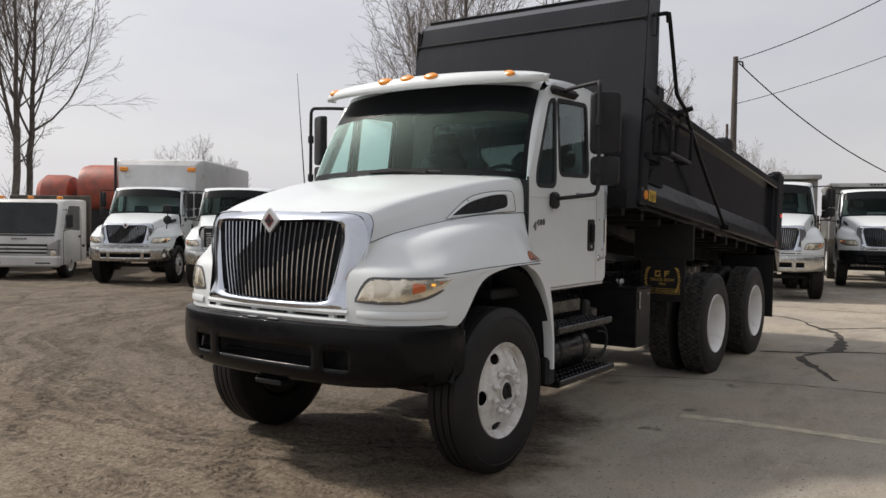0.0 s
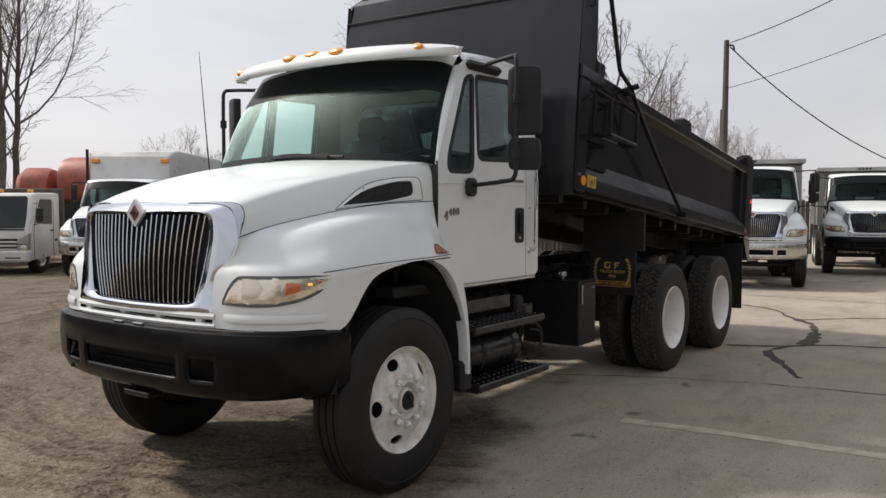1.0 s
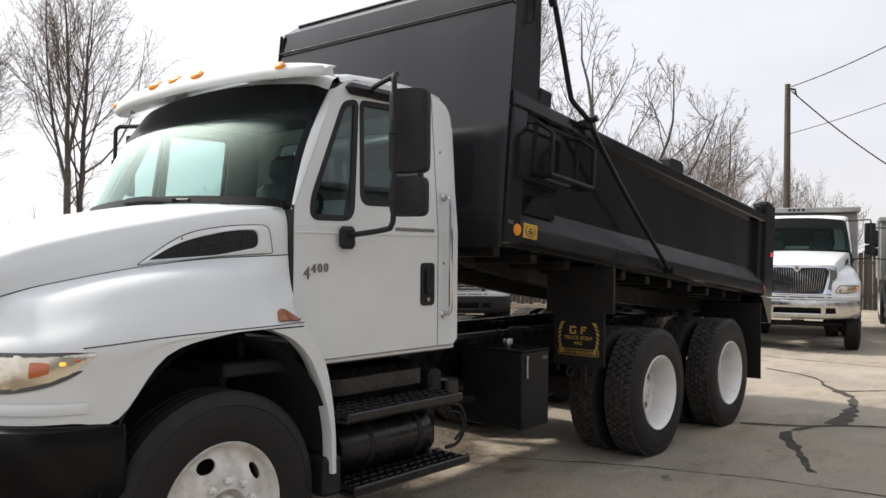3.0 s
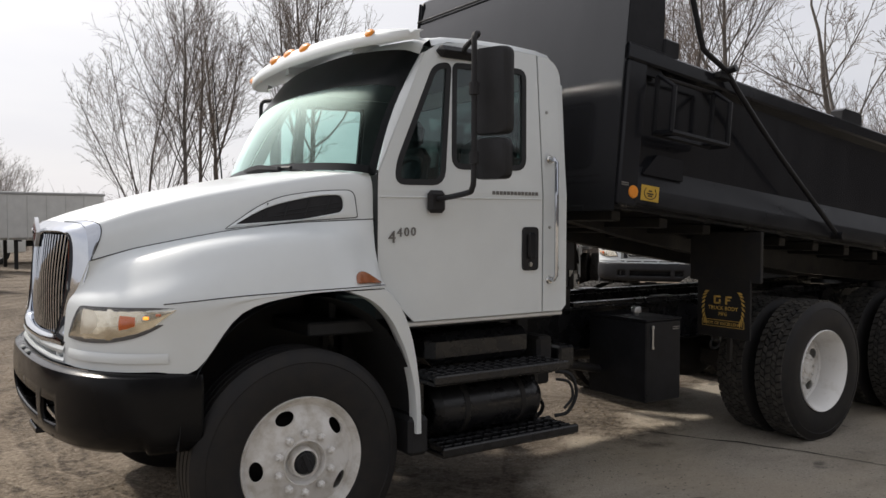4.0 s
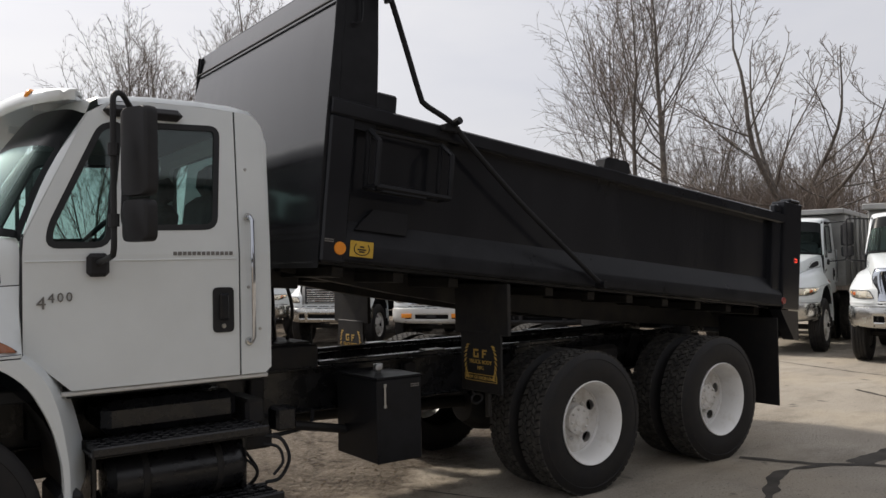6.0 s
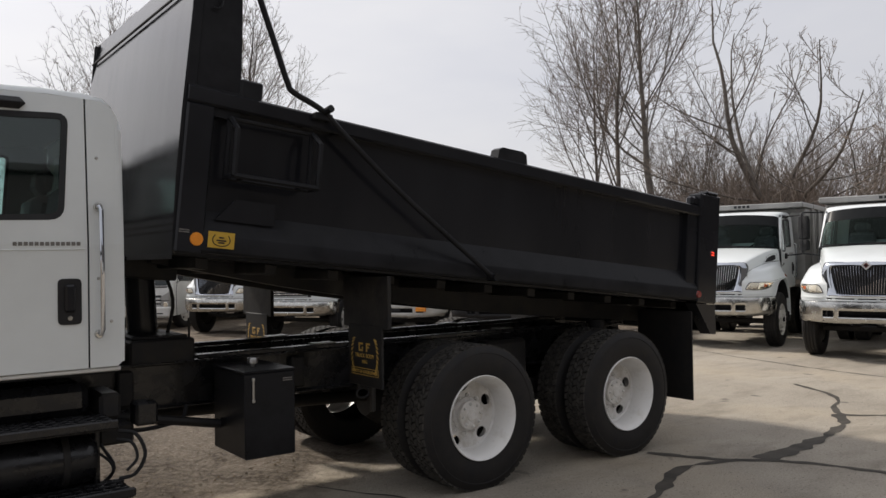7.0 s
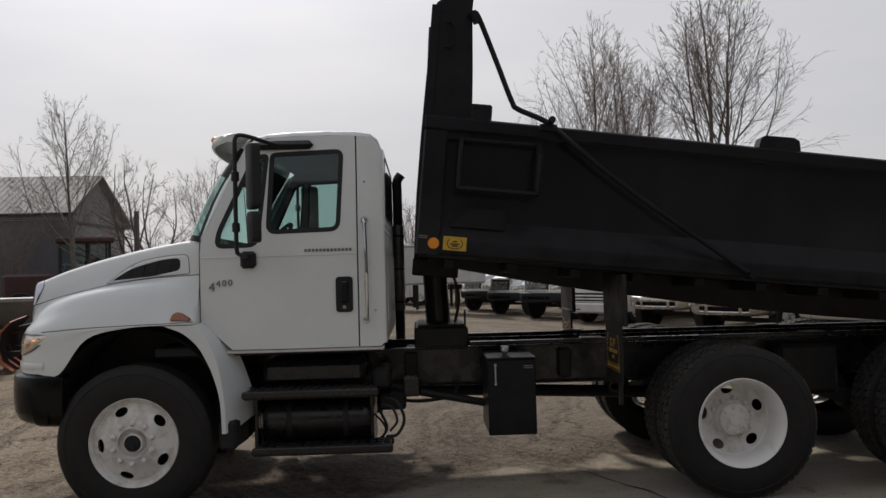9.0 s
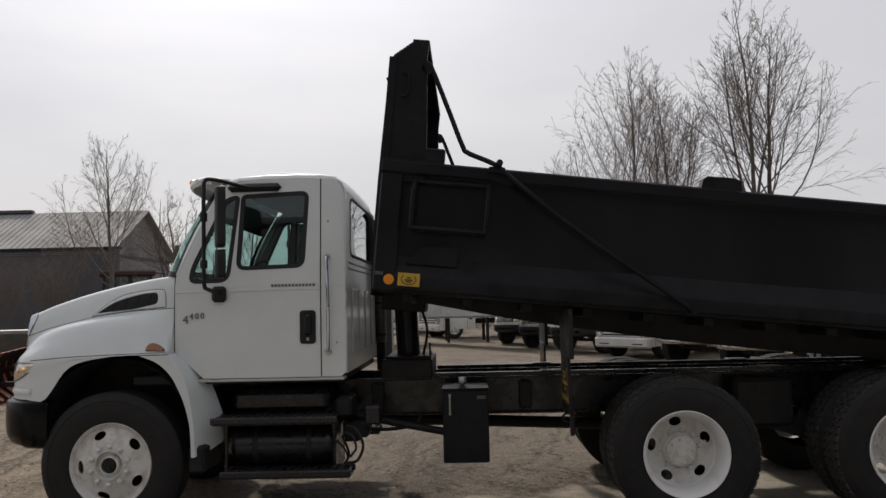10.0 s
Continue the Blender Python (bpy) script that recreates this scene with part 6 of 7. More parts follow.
    dirt = mix(calc("MULTIPLY", calc("MULTIPLY", tracks, patchy), 0.5), dirt, mix(1.0, dirt, (0.62, 0.60, 0.58), "MULTIPLY"))
    dirt = mix(clods, dirt, (0.085, 0.063, 0.043))
    streak = n.new("ShaderNodeTexNoise")
    streak.inputs["Scale"].default_value, streak.inputs["Detail"].default_value, streak.inputs["Roughness"].default_value = 9.0, 4.0, 0.7
    l.new(cx.outputs["Vector"], streak.inputs["Vector"])
    lines = calc("MULTIPLY", calc("MULTIPLY", ramp_node(streak.outputs["Fac"], [(0.50, (0, 0, 0)), (0.62, (1, 1, 1))]), patchy), calc("ADD", calc("MULTIPLY", b1, 0.75), 0.2))
    dirt = mix(lines, dirt, (0.105, 0.079, 0.054))
    crumbs = ramp_node(noise_node(48, 3, 0.6), [(0.62, (0, 0, 0)), (0.68, (0.75, 0.75, 0.75))])
    dirt = mix(crumbs, dirt, (0.075, 0.056, 0.038))
    conc = ramp_node(noise_node(0.8, 8, 0.62), [(0.3, (0.265, 0.229, 0.183)), (0.5, (0.36, 0.316, 0.257)), (0.7, (0.46, 0.41, 0.338))])
    conc = mix(0.42, conc, ramp_node(noise_node(60, 5, 0.7), [(0.3, (0.125, 0.113, 0.095)), (0.5, (0.325, 0.30, 0.257)), (0.75, (0.56, 0.52, 0.45))]))
    dust = ramp_node(noise_node(0.5, 6, 0.6), [(0.48, (0, 0, 0)), (0.70, (0.8, 0.8, 0.8))])
    conc = mix(dust, conc, (0.41, 0.348, 0.262))
    chips = ramp_node(noise_node(38, 3, 0.55), [(0.645, (0, 0, 0)), (0.68, (0.8, 0.8, 0.8))])
    conc = mix(chips, conc, (0.06, 0.056, 0.05))
    blotch = ramp_node(noise_node(1.6, 6, 0.7, (0.6, 1.4, 1), 0.9), [(0.50, (0, 0, 0)), (0.68, (0.5, 0.5, 0.5))])
    conc = mix(blotch, conc, (0.18, 0.157, 0.125))
    spots = ramp_node(noise_node(2.4, 3, 0.5), [(0.68, (0, 0, 0)), (0.73, (0.7, 0.7, 0.7))])
    conc = mix(spots, conc, (0.075, 0.072, 0.066))
    col = mix(dirtness.outputs["Result"], conc, dirt)
    l.new(col, b.inputs["Base Color"])
    h = calc("ADD", calc("MULTIPLY", noise_node(9, 7, 0.7), calc("ADD", calc("MULTIPLY", dirtness.outputs["Result"], 2.2), 0.25)), calc("MULTIPLY", noise_node(55, 5, 0.7), 0.35))
    h = calc("ADD", h, calc("MULTIPLY", calc("MULTIPLY", clods, dirtness.outputs["Result"]), 0.5))
    h = calc("SUBTRACT", h, calc("MULTIPLY", calc("MULTIPLY", calc("ADD", band.outputs["Fac"], band2.outputs["Fac"]), dirtness.outputs["Result"]), 1.8))
    bp = n.new("ShaderNodeBump")
    bp.inputs["Strength"].default_value, bp.inputs["Distance"].default_value = 1.0, 0.05
    l.new(h, bp.inputs["Height"])
    l.new(bp.outputs["Normal"], b.inputs["Normal"])
    return m


xs, ys = axis(-8.5, 10.0, 0.068, 900), axis(-3.5, 12.0, 0.068, 900)
verts = [(x, y, ground_z(x, y)) for y in ys for x in xs]
nx = len(xs)
faces = [(j * nx + i, j * nx + i + 1, (j + 1) * nx + i + 1, (j + 1) * nx + i) for j in range(len(ys) - 1) for i in range(nx - 1)]
me = bpy.data.meshes.new("ground")
me.from_pydata(verts, [], faces)
me.polygons.foreach_set("use_smooth", [True] * len(me.polygons))
me.materials.append(ground_material())
tagged(new("ground", me), "packed rutted dirt beside a worn grey concrete apron", "ground", kind="structure")


def ribbon(pts, width, lift=0.004, wander=0.03, seed=0):
    """A thin uneven strip on the ground."""
    rows = []
    path = curve_through([(x, y, 0) for x, y in pts], 26 * len(pts))
    for i, p in enumerate(path):
        t = (path[min(i + 1, len(path) - 1)] - path[max(i - 1, 0)]).normalized()
        side = Vector((-t.y, t.x, 0))
        off = wander * (noise.noise((p.x * 2.1, p.y * 2.1, seed)) + 0.5 * noise.noise((p.x * 7, p.y * 7, seed)))
        w = width * (0.9 + 0.25 * noise.noise((p.x * 9, p.y * 9, 1)) if seed == 20 else 0.35 + 1.1 * abs(noise.noise((p.x * 1.7 + 9, p.y * 1.7, seed + 3))) + 0.45 * noise.noise((p.x * 6, p.y * 6, seed + 5)))
        q = p + side * off
        rows.append([(q.x + side.x * w * e, q.y + side.y * w * e, ground_z(q.x + side.x * w * e, q.y + side.y * w * e) + lift) for e in (-1, 0, 1)])
    return Geo().loft(rows)


for k, (pts, w) in enumerate((
        ([(3.20, -0.28), (3.6, -1.0), (3.95, -1.95), (4.1, -2.8), (4.2, -4.5), (4.4, -8.0)], 0.016),
        ([(5.94, -1.25), (6.15, -1.75), (6.5, -2.1), (6.72, -2.6), (6.9, -3.6), (7.2, -5.5)], 0.05),
        ([(8.7, -1.45), (8.2, -1.75), (7.3, -1.95), (6.45, -2.0)], 0.105),
        ([(6.3, -1.9), (5.75, -1.75), (5.1, -2.05), (4.45, -2.35)], 0.06),
        ([(10.2, -0.1), (9.7, -0.9), (8.75, -1.45), (9.1, -1.9), (9.6, -2.6), (9.9, -5.0)], 0.045),
        ([(12.6, 3.4), (11.9, 1.0), (11.6, -1.2), (11.8, -4.0)], 0.024))):
    tagged(part("pavement_crack", ribbon(pts, w, seed=k), CRACK, None), "dark damp crack in the concrete", "crack", "cracks in the concrete", "structure")
tagged(part("painted_line", ribbon([(2.10, -1.55), (2.15, -2.4), (2.2, -3.6), (2.25, -5.0)], 0.07, 0.0025, 0.012, 20), PAINT_LINE, None), "worn yellowish painted line on concrete", "line", kind="structure")


def clods():
    """Crumbs of dirt thrown up along the wheel tracks."""
    rnd = random.Random(21)
    vs, fs = [], []
    made = 0
    while made < 7000:
        x, y = rnd.uniform(-7.5, 7.5), rnd.uniform(-3.0, 9.0)
        if y < edge_y(x) + 0.25 or noise.noise((x * 0.7, y * 0.7, 11)) + 0.45 * noise.noise((x * 3, y * 3, 12)) < 0.05 + rnd.uniform(-0.25, 0.3):
            continue
        if min(math.hypot(x, y + 0.98), math.hypot(x, y - 0.98)) < 0.35:
            continue
        r = 0.003 + 0.012 * rnd.random() ** 3.5
        z = ground_z(x, y) + r * 0.25
        k = len(vs)
        for dx, dy, dz in ((1, 0, 0), (0, 1, 0), (-1, 0, 0), (0, -1, 0), (0, 0, 0.8), (0, 0, -0.8)):
            j = rnd.uniform(0.65, 1.3) * r
            vs.append((x + dx * j, y + dy * j, z + dz * j))
        fs += [(k, k + 1, k + 4), (k + 1, k + 2, k + 4), (k + 2, k + 3, k + 4), (k + 3, k, k + 4)]
        made += 1
    me = bpy.data.meshes.new("dirt_clods")
    me.from_pydata(vs, [], fs)
    me.materials.append(CLOD)
    tagged(new("dirt_clods", me), "small brown dirt clods along the tyre tracks", "dirt", kind="stuff")


clods()

# ---- other trucks in the yard ----


def borrow(root):
    """Copies of the shared cab parts under another truck."""
    for src in donor_parts:
        c = copy_thing(src, src.matrix_basis)
        c.parent = root


def recolour(root, name, mat):
    for o in root.children_recursive:
        if o.name.split(".")[0] == name and o.data:
            o.data = o.data.copy()
            o.data.materials.clear()
            o.data.materials.append(mat)


def rear_chassis(root, x, y_count=1):
    hub_z = TYRE_R - 0.032
    part("chassis", Geo().box(0.4, x + 0.8, -0.44, -0.36, 0.72, 1.0, 0.005).box(0.4, x + 0.8, 0.36, 0.44, 0.72, 1.0, 0.005).box(x - 0.1, x + 0.1, -0.9, 0.9, 0.42, 0.6, 0.03), CHASSIS, root)
    for k in range(y_count):
        dual_wheel(root, Matrix.Translation((x - 1.4 * k, -1.2, hub_z)), False)
        dual_wheel(root, pose(x - 1.4 * k, 1.2, hub_z, 0, 0, 180), False)


def tipper_box(root, z1=2.75, mat=None):
    b = part("tipper_box", Geo().box(1.95, 6.2, -1.2, 1.2, 1.2, z1, 0.02), mat or GALV, root, "grey tipper box")
    part("box_rim", Geo().box(1.55, 6.25, -1.24, 1.24, z1, z1 + 0.11, 0.015), mat or GALV, b)
    for y in (-0.15, -0.06, 0.03, 0.12):
        part("name_bar", Geo().box(1.544, 1.549, y, y + 0.06, z1 + 0.03, z1 + 0.085, 0.001), TRIM, b)
    for x in (2.6, 3.3, 4.0, 4.7, 5.4):
        for y in (-1.2, 1.2):
            part("stake", Geo().box(x - 0.05, x + 0.05, min(y, y * 1.04), max(y, y * 1.04), 1.2, z1, 0.01), mat or GALV, b)


def van_box(root, z1=3.52):
    b = part("cargo_box", Geo().loft([[(x, y, z) for y, z in rounded([(-w, 1.15), (w, 1.15), (w, z1 - dz), (-w, z1 - dz)], 0.08)] for x, w, dz in ((1.50, 1.12, 0.20), (1.62, 1.22, 0.06), (1.9, 1.29, 0.0), (7.4, 1.29, 0.0))], True, True), PALE_BOX, root, "tall aged white cargo box with rounded nose")
    for y in (-1.0, 1.0):
        part("roof_lamp", Geo().box(1.44, 1.60, y - 0.12, y + 0.12, z1 - 0.38, z1 - 0.26, 0.02), AMBER, b, "amber corner lamp")
    part("corner_post", Geo().box(1.62, 1.72, 1.28, 1.34, 1.6, z1 + 0.02, 0.01), TRIM, b)


def flat_grille(root):
    """Swaps the upright bars for a low grille of cross bars."""
    for o in list(root.children):
        if o.name.split(".")[0] in ("grille_surround",):
            for c in list(o.children_recursive) + [o]:
                bpy.data.objects.remove(c)
    fr = part("grille_frame", Geo().sheet(rounded([(-0.66, 1.03), (0.66, 1.03), (0.64, 1.50), (0.50, 1.61), (-0.50, 1.61), (-0.64, 1.50)], 0.06), [rounded([(-0.46, 1.10), (0.46, 1.10), (0.52, 1.44), (-0.52, 1.44)], 0.05)],
                                           lambda y, z: (-0.93 + 0.10 * (y / 0.66) ** 2 + 0.05 * max(0, z - 1.45), y, z), (0.06, 0, 0)), WHITE_OLD, root, "white nose panel")
    for k in range(6):
        z = 1.13 + k * 0.055
        part("grille_bar", Geo().box(-0.93, -0.88, -0.48, 0.48, z, z + 0.026, 0.005), CHROME_OLD, fr)


def yard_truck(name, label, at, face, bumper=None, tail="tipper", nose="upright", axles=1, size=0.93):
    """A parked conventional truck whose front axle stands at a place, its nose towards face."""
    a = math.atan2(-face[1], -face[0])
    root = thing(name, label, "truck", pose(at[0], at[1], 0.028 + yard_fall(*at), 0, 0, math.degrees(a)) @ Matrix.Scale(size, 4), "trucks parked in the yard")
    borrow(root)
    for o in [c for c in root.children if c.name.split(".")[0] == "sun_visor"]:
        for c in list(o.children_recursive) + [o]:
            bpy.data.objects.remove(c)
    for y in (-0.72, -0.22, 0.0, 0.22, 0.72):
        part("roof_lamp", Geo(Matrix.Diagonal((0.7, 1, 0.6, 1))).lathe([(0.0, 0.05), (0.04, 0.042), (0.06, 0.0)], 14, "z"), AMBER, root, "amber roof lamp", Matrix.Translation((0.80 + 0.08 * abs(y), y, 2.60 - 0.05 * y * y)))
    if bumper:
        recolour(root, "bumper", bumper)
    recolour(root, "rear_window", TRIM)
    if nose == "flat":
        flat_grille(root)
    rear_chassis(root, 4.4, axles)
    if tail == "tipper":
        tipper_box(root)
    elif tail == "van":
        van_box(root)
    elif tail == "lamps":
        tipper_box(root, 2.6)
        for y in (-0.62, 0.62):
            part("bumper_lamp", Geo().box(-1.052, -1.03, y - 0.13, y + 0.13, 0.74, 0.84, 0.01), AMBER, root, "amber bumper lamp")
        part("bumper_slot", Geo().box(-1.050, -1.03, -0.12, 0.12, 0.74, 0.83, 0.01), TRIM, root)
    elif tail == "flat":
        part("flat_deck", Geo().box(1.95, 6.6, -1.22, 1.22, 1.05, 1.2, 0.01), WOOD_GREY, root, "grey flat deck")
        rail = part("deck_rail", Geo().box(1.95, 6.6, -1.26, -1.22, 1.0, 1.24, 0.01).box(1.95, 6.6, 1.22, 1.26, 1.0, 1.24, 0.01), WHITE_OLD, root, "pale deck side rail")
        for x in (2.4, 3.6, 4.8, 6.0):
            for y in (-1.268, 1.268):
                part("side_lamp", Geo().box(x - 0.08, x + 0.08, y - 0.01, y + 0.01, 1.08, 1.16, 0.005), AMBER, rail)
    return root


def cabover(name, label, at, face, box=True, mat=None, size=1.0):
    """A parked cab-over truck, front axle at a place."""
    a = math.atan2(-face[1], -face[0])
    root = thing(name, label, "truck", pose(at[0], at[1], yard_fall(*at), 0, 0, math.degrees(a)) @ Matrix.Scale(size, 4), "trucks parked in the yard")
    mat = mat or WHITE_OLD
    sec = [(-0.72, 0.55), (-0.76, 0.75), (-0.76, 1.14), (-0.70, 1.30), (-0.36, 2.15), (-0.22, 2.22), (0.85, 2.24), (0.90, 2.18), (0.90, 0.62)]
    rows = [[(x + 0.10 * (1 - c), y, z - 0.03 * (1 - c)) for x, z in sec] for y, c in ((-1.0, 0.0), (-0.96, 0.7), (-0.88, 1.0), (0.88, 1.0), (0.96, 0.7), (1.0, 0.0))]
    cab = part("cab", Geo().loft(rows, True, True), mat, root, "white square cab-over cab", Matrix.Translation((0, 0, -0.16)), 40)
    ws = Geo().loft([[(-0.690, y * 0.80, 1.325), (-0.682, y * 0.86, 1.345), (-0.58, y * 0.86, 1.60), (-0.46, y * 0.84, 1.90), (-0.385, y * 0.82, 2.09), (-0.368, y * 0.76, 2.13)] for y in (-1, -0.5, 0, 0.5, 1)])
    ws.v = [(x - 0.012, y, z + 0.004) for x, y, z in ws.v]
    part("windshield", ws, DARK_PANE, cab, "dark windshield")
    part("grille", Geo().box(-0.785, -0.75, -0.72, 0.72, 0.76, 1.07, 0.02), TRIM, cab, "black grille opening")
    for z, h in ((0.79, 0.030), (0.865, 0.050), (0.955, 0.050)):
        part("grille_bar", Geo().box(-0.805, -0.77, -0.70, 0.70, z, z + h, 0.012), PALE_BOX, cab, "silver grille bar")
    part("cowl_strip", Geo().box(-0.735, -0.70, -0.86, 0.86, 1.275, 1.315, 0.01), TRIM, cab)
    for i in range(5):
        part("name_bar", Geo().box(-0.780, -0.758, -0.19 + i * 0.08, -0.13 + i * 0.08, 1.185, 1.225, 0.004), BADGE, cab)
    for s in (-1, 1):
        shape = [(0.70, 0.74), (0.98, 0.74), (1.00, 1.19), (0.88, 1.13), (0.70, 1.03)]
        hl = part("headlight", Geo().loft([[(x, s * y, z) for y, z in grown(shape, d)] for x, d in ((-0.66, 0.0), (-0.775, 0.0), (-0.80, -0.02))], True, True), GALV, cab, "angular clear headlight")
        part("lamp_bowl", Geo(Matrix.Translation((0, s * 0.86, 0.825))).lathe([(0.0, -0.812), (0.060, -0.812), (0.080, -0.798)], 16, "x"), SILVER, hl)
        part("lamp_divider", Geo().box(-0.812, -0.78, min(s * 0.72, s * 0.97), max(s * 0.72, s * 0.97), 0.925, 0.940, 0.003), TRIM, hl)
        part("bumper_slot", Geo().box(-0.846, -0.80, s * 0.62 - 0.20, s * 0.62 + 0.20, 0.565, 0.610, 0.012), TRIM, cab)
        part("side_vent", Geo().box(0.70, 0.85, min(s * 0.99, s * 1.012), max(s * 0.99, s * 1.012), 0.95, 1.02, 0.008), TRIM, cab)
        part("door_joint", Geo().tube([(-0.50, s * 1.004, 0.50), (-0.52, s * 1.004, 1.22), (-0.30, s * 1.004, 2.0)], 0.007, 5), TRIM, cab)
        part("door_joint", Geo().tube([(0.62, s * 1.004, 0.50), (0.62, s * 1.004, 2.0)], 0.007, 5), TRIM, cab)
        win = rounded([(-0.42, 1.45), (0.55, 1.40), (0.55, 2.06), (-0.16, 2.06)], 0.06)
        d = part("side_window", Geo().sheet(win, [], lambda x, z: (x, s * 1.003, z), (0, -s * 0.01, 0)), DARK_PANE, cab, "dark door glass")
        part("door_handle", Geo().box(0.45, 0.58, min(s * 1.0, s * 1.02), max(s * 1.0, s * 1.02), 1.22, 1.27, 0.006), TRIM, cab)
        arm = part("mirror_arm", Geo().tube([(-0.45, s * 0.98, 1.95), (-0.62, s * 1.18, 1.95), (-0.62, s * 1.20, 1.45), (-0.5, s * 0.98, 1.40)], 0.012, 6), TRIM, cab)
        part("mirror", Geo().box(-0.66, -0.58, s * 1.20 - 0.09, s * 1.20 + 0.09, 1.50, 1.85, 0.03), TRIM, arm)
        front_wheel(root, Matrix.Translation((0.0, -0.98, 0.44)) @ Matrix.Scale(0.85, 4) if s < 0 else pose(0.0, 0.98, 0.44, 0, 0, 180) @ Matrix.Scale(0.85, 4))
    for y in (-0.75, 0.0, 0.75):
        part("roof_lamp", Geo().box(-0.16, -0.02, y - 0.06, y + 0.06, 2.23, 2.31, 0.02), AMBER, cab, "amber roof lamp")
    for y in (-0.35, 0.3):
        part("wiper", Geo().tube([(-0.715, y, 1.335), (-0.655, y + 0.42, 1.46)], 0.010, 6), TRIM, cab)
    part("bumper", Geo().box(-0.84, -0.62, -1.02, 1.02, 0.48, 0.78, 0.05), mat, cab, "white front bumper")
    part("chassis", Geo().box(0.5, 5.0, -0.4, -0.32, 0.6, 0.8, 0.005).box(0.5, 5.0, 0.32, 0.4, 0.6, 0.8, 0.005), CHASSIS, root)
    if box:
        part("cargo_box", Geo().box(1.05, 5.6, -1.1, 1.1, 0.95, 3.0, 0.04), mat, root, "aged white cargo box")
    else:
        part("stake_body", Geo().box(1.05, 5.2, -1.1, 1.1, 0.85, 1.0, 0.02).box(1.05, 1.12, -1.1, 1.1, 1.0, 2.2, 0.02), WOOD_GREY, root)
    for s in (-1, 1):
        dual_wheel(root, Matrix.Translation((3.6, -1.02, 0.44)) @ Matrix.Scale(0.85, 4) if s < 0 else pose(3.6, 1.02, 0.44, 0, 0, 180) @ Matrix.Scale(0.85, 4), False)
    return root


FACE_ROW = (-0.79, -0.613)


box_truck = yard_truck("box_truck", "white box truck with a tall rounded cargo box", (9.52, 16.75), (-0.815, -0.58), CHROME_OLD, "van", size=1.035)
stalk = part("hood_mirror", Geo().tube([(-0.50, -0.92, 1.42), (-0.56, -0.98, 1.72), (-0.56, -0.98, 2.02)], 0.014, 8), TRIM, box_truck, "hood mirror on a black stalk")
part("square_mirror", Geo().box(-0.62, -0.55, -1.08, -0.86, 1.92, 2.12, 0.02), TRIM, stalk)
part("round_mirror", Geo(Matrix.Translation((-0.58, -0.98, 1.72))).lathe([(0.0, -0.04), (0.08, -0.03), (0.115, 0.0), (0.11, 0.02), (0.0, 0.03)], 20, "x"), TRIM, stalk)
yard_truck("flat_nose_truck", "white flatbed truck with amber side lamps", (10.23, 13.55), FACE_ROW, CHROME_OLD, "flat", "flat", size=1.02)
yard_truck("tipper_truck", "white truck with a pale bumper and amber bumper lamps", (11.9, 11.15), FACE_ROW, WHITE_OLD, "lamps", "upright", size=1.02)
yard_truck("flat_nose_truck", "white truck with black bumper and grey box", (11.2, 6.55), FACE_ROW, PLASTIC, "tipper", "flat")
cabover("cabover_truck", "white cab-over truck with clear headlights", (8.45, 20.55), FACE_ROW, False, None, 1.15)
yard_truck("flat_nose_truck", "white conventional truck with cross-bar grille", (7.05, 23.65), FACE_ROW, PLASTIC, "flat", "flat", size=1.0)
yard_truck("flat_nose_truck", "white conventional truck with black bumper", (5.97, 26.98), FACE_ROW, PLASTIC, "none", "flat")
yard_truck("flat_nose_truck", "white conventional truck with black bumper", (5.03, 29.82), FACE_ROW, PLASTIC, "none", "flat")
cabover("cabover_truck", "white cab-over flatbed truck at the row's end", (1.5, 33.7), (-0.9, -0.45), False, None, 1.15)
cabover("cabover_truck", "white cab-over box truck at the row's end", (-0.9, 37.0), (-0.3, -0.95), True)
yard_truck("tipper_truck", "white truck with grey tipper box and chrome bumper", (13.8, 3.35), (-0.947, -0.32), CHROME_OLD, "tipper", "upright", 2)
yard_truck("tipper_truck", "white truck with chrome bumper in the row", (13.7, 0.48), (-0.96, -0.28), CHROME_OLD, "tipper", "upright", 2)
yard_truck("tipper_truck", "white truck with black bumper and grey box", (18.6, -1.1), (-0.97, -0.22), None, "tipper", "upright", 2)


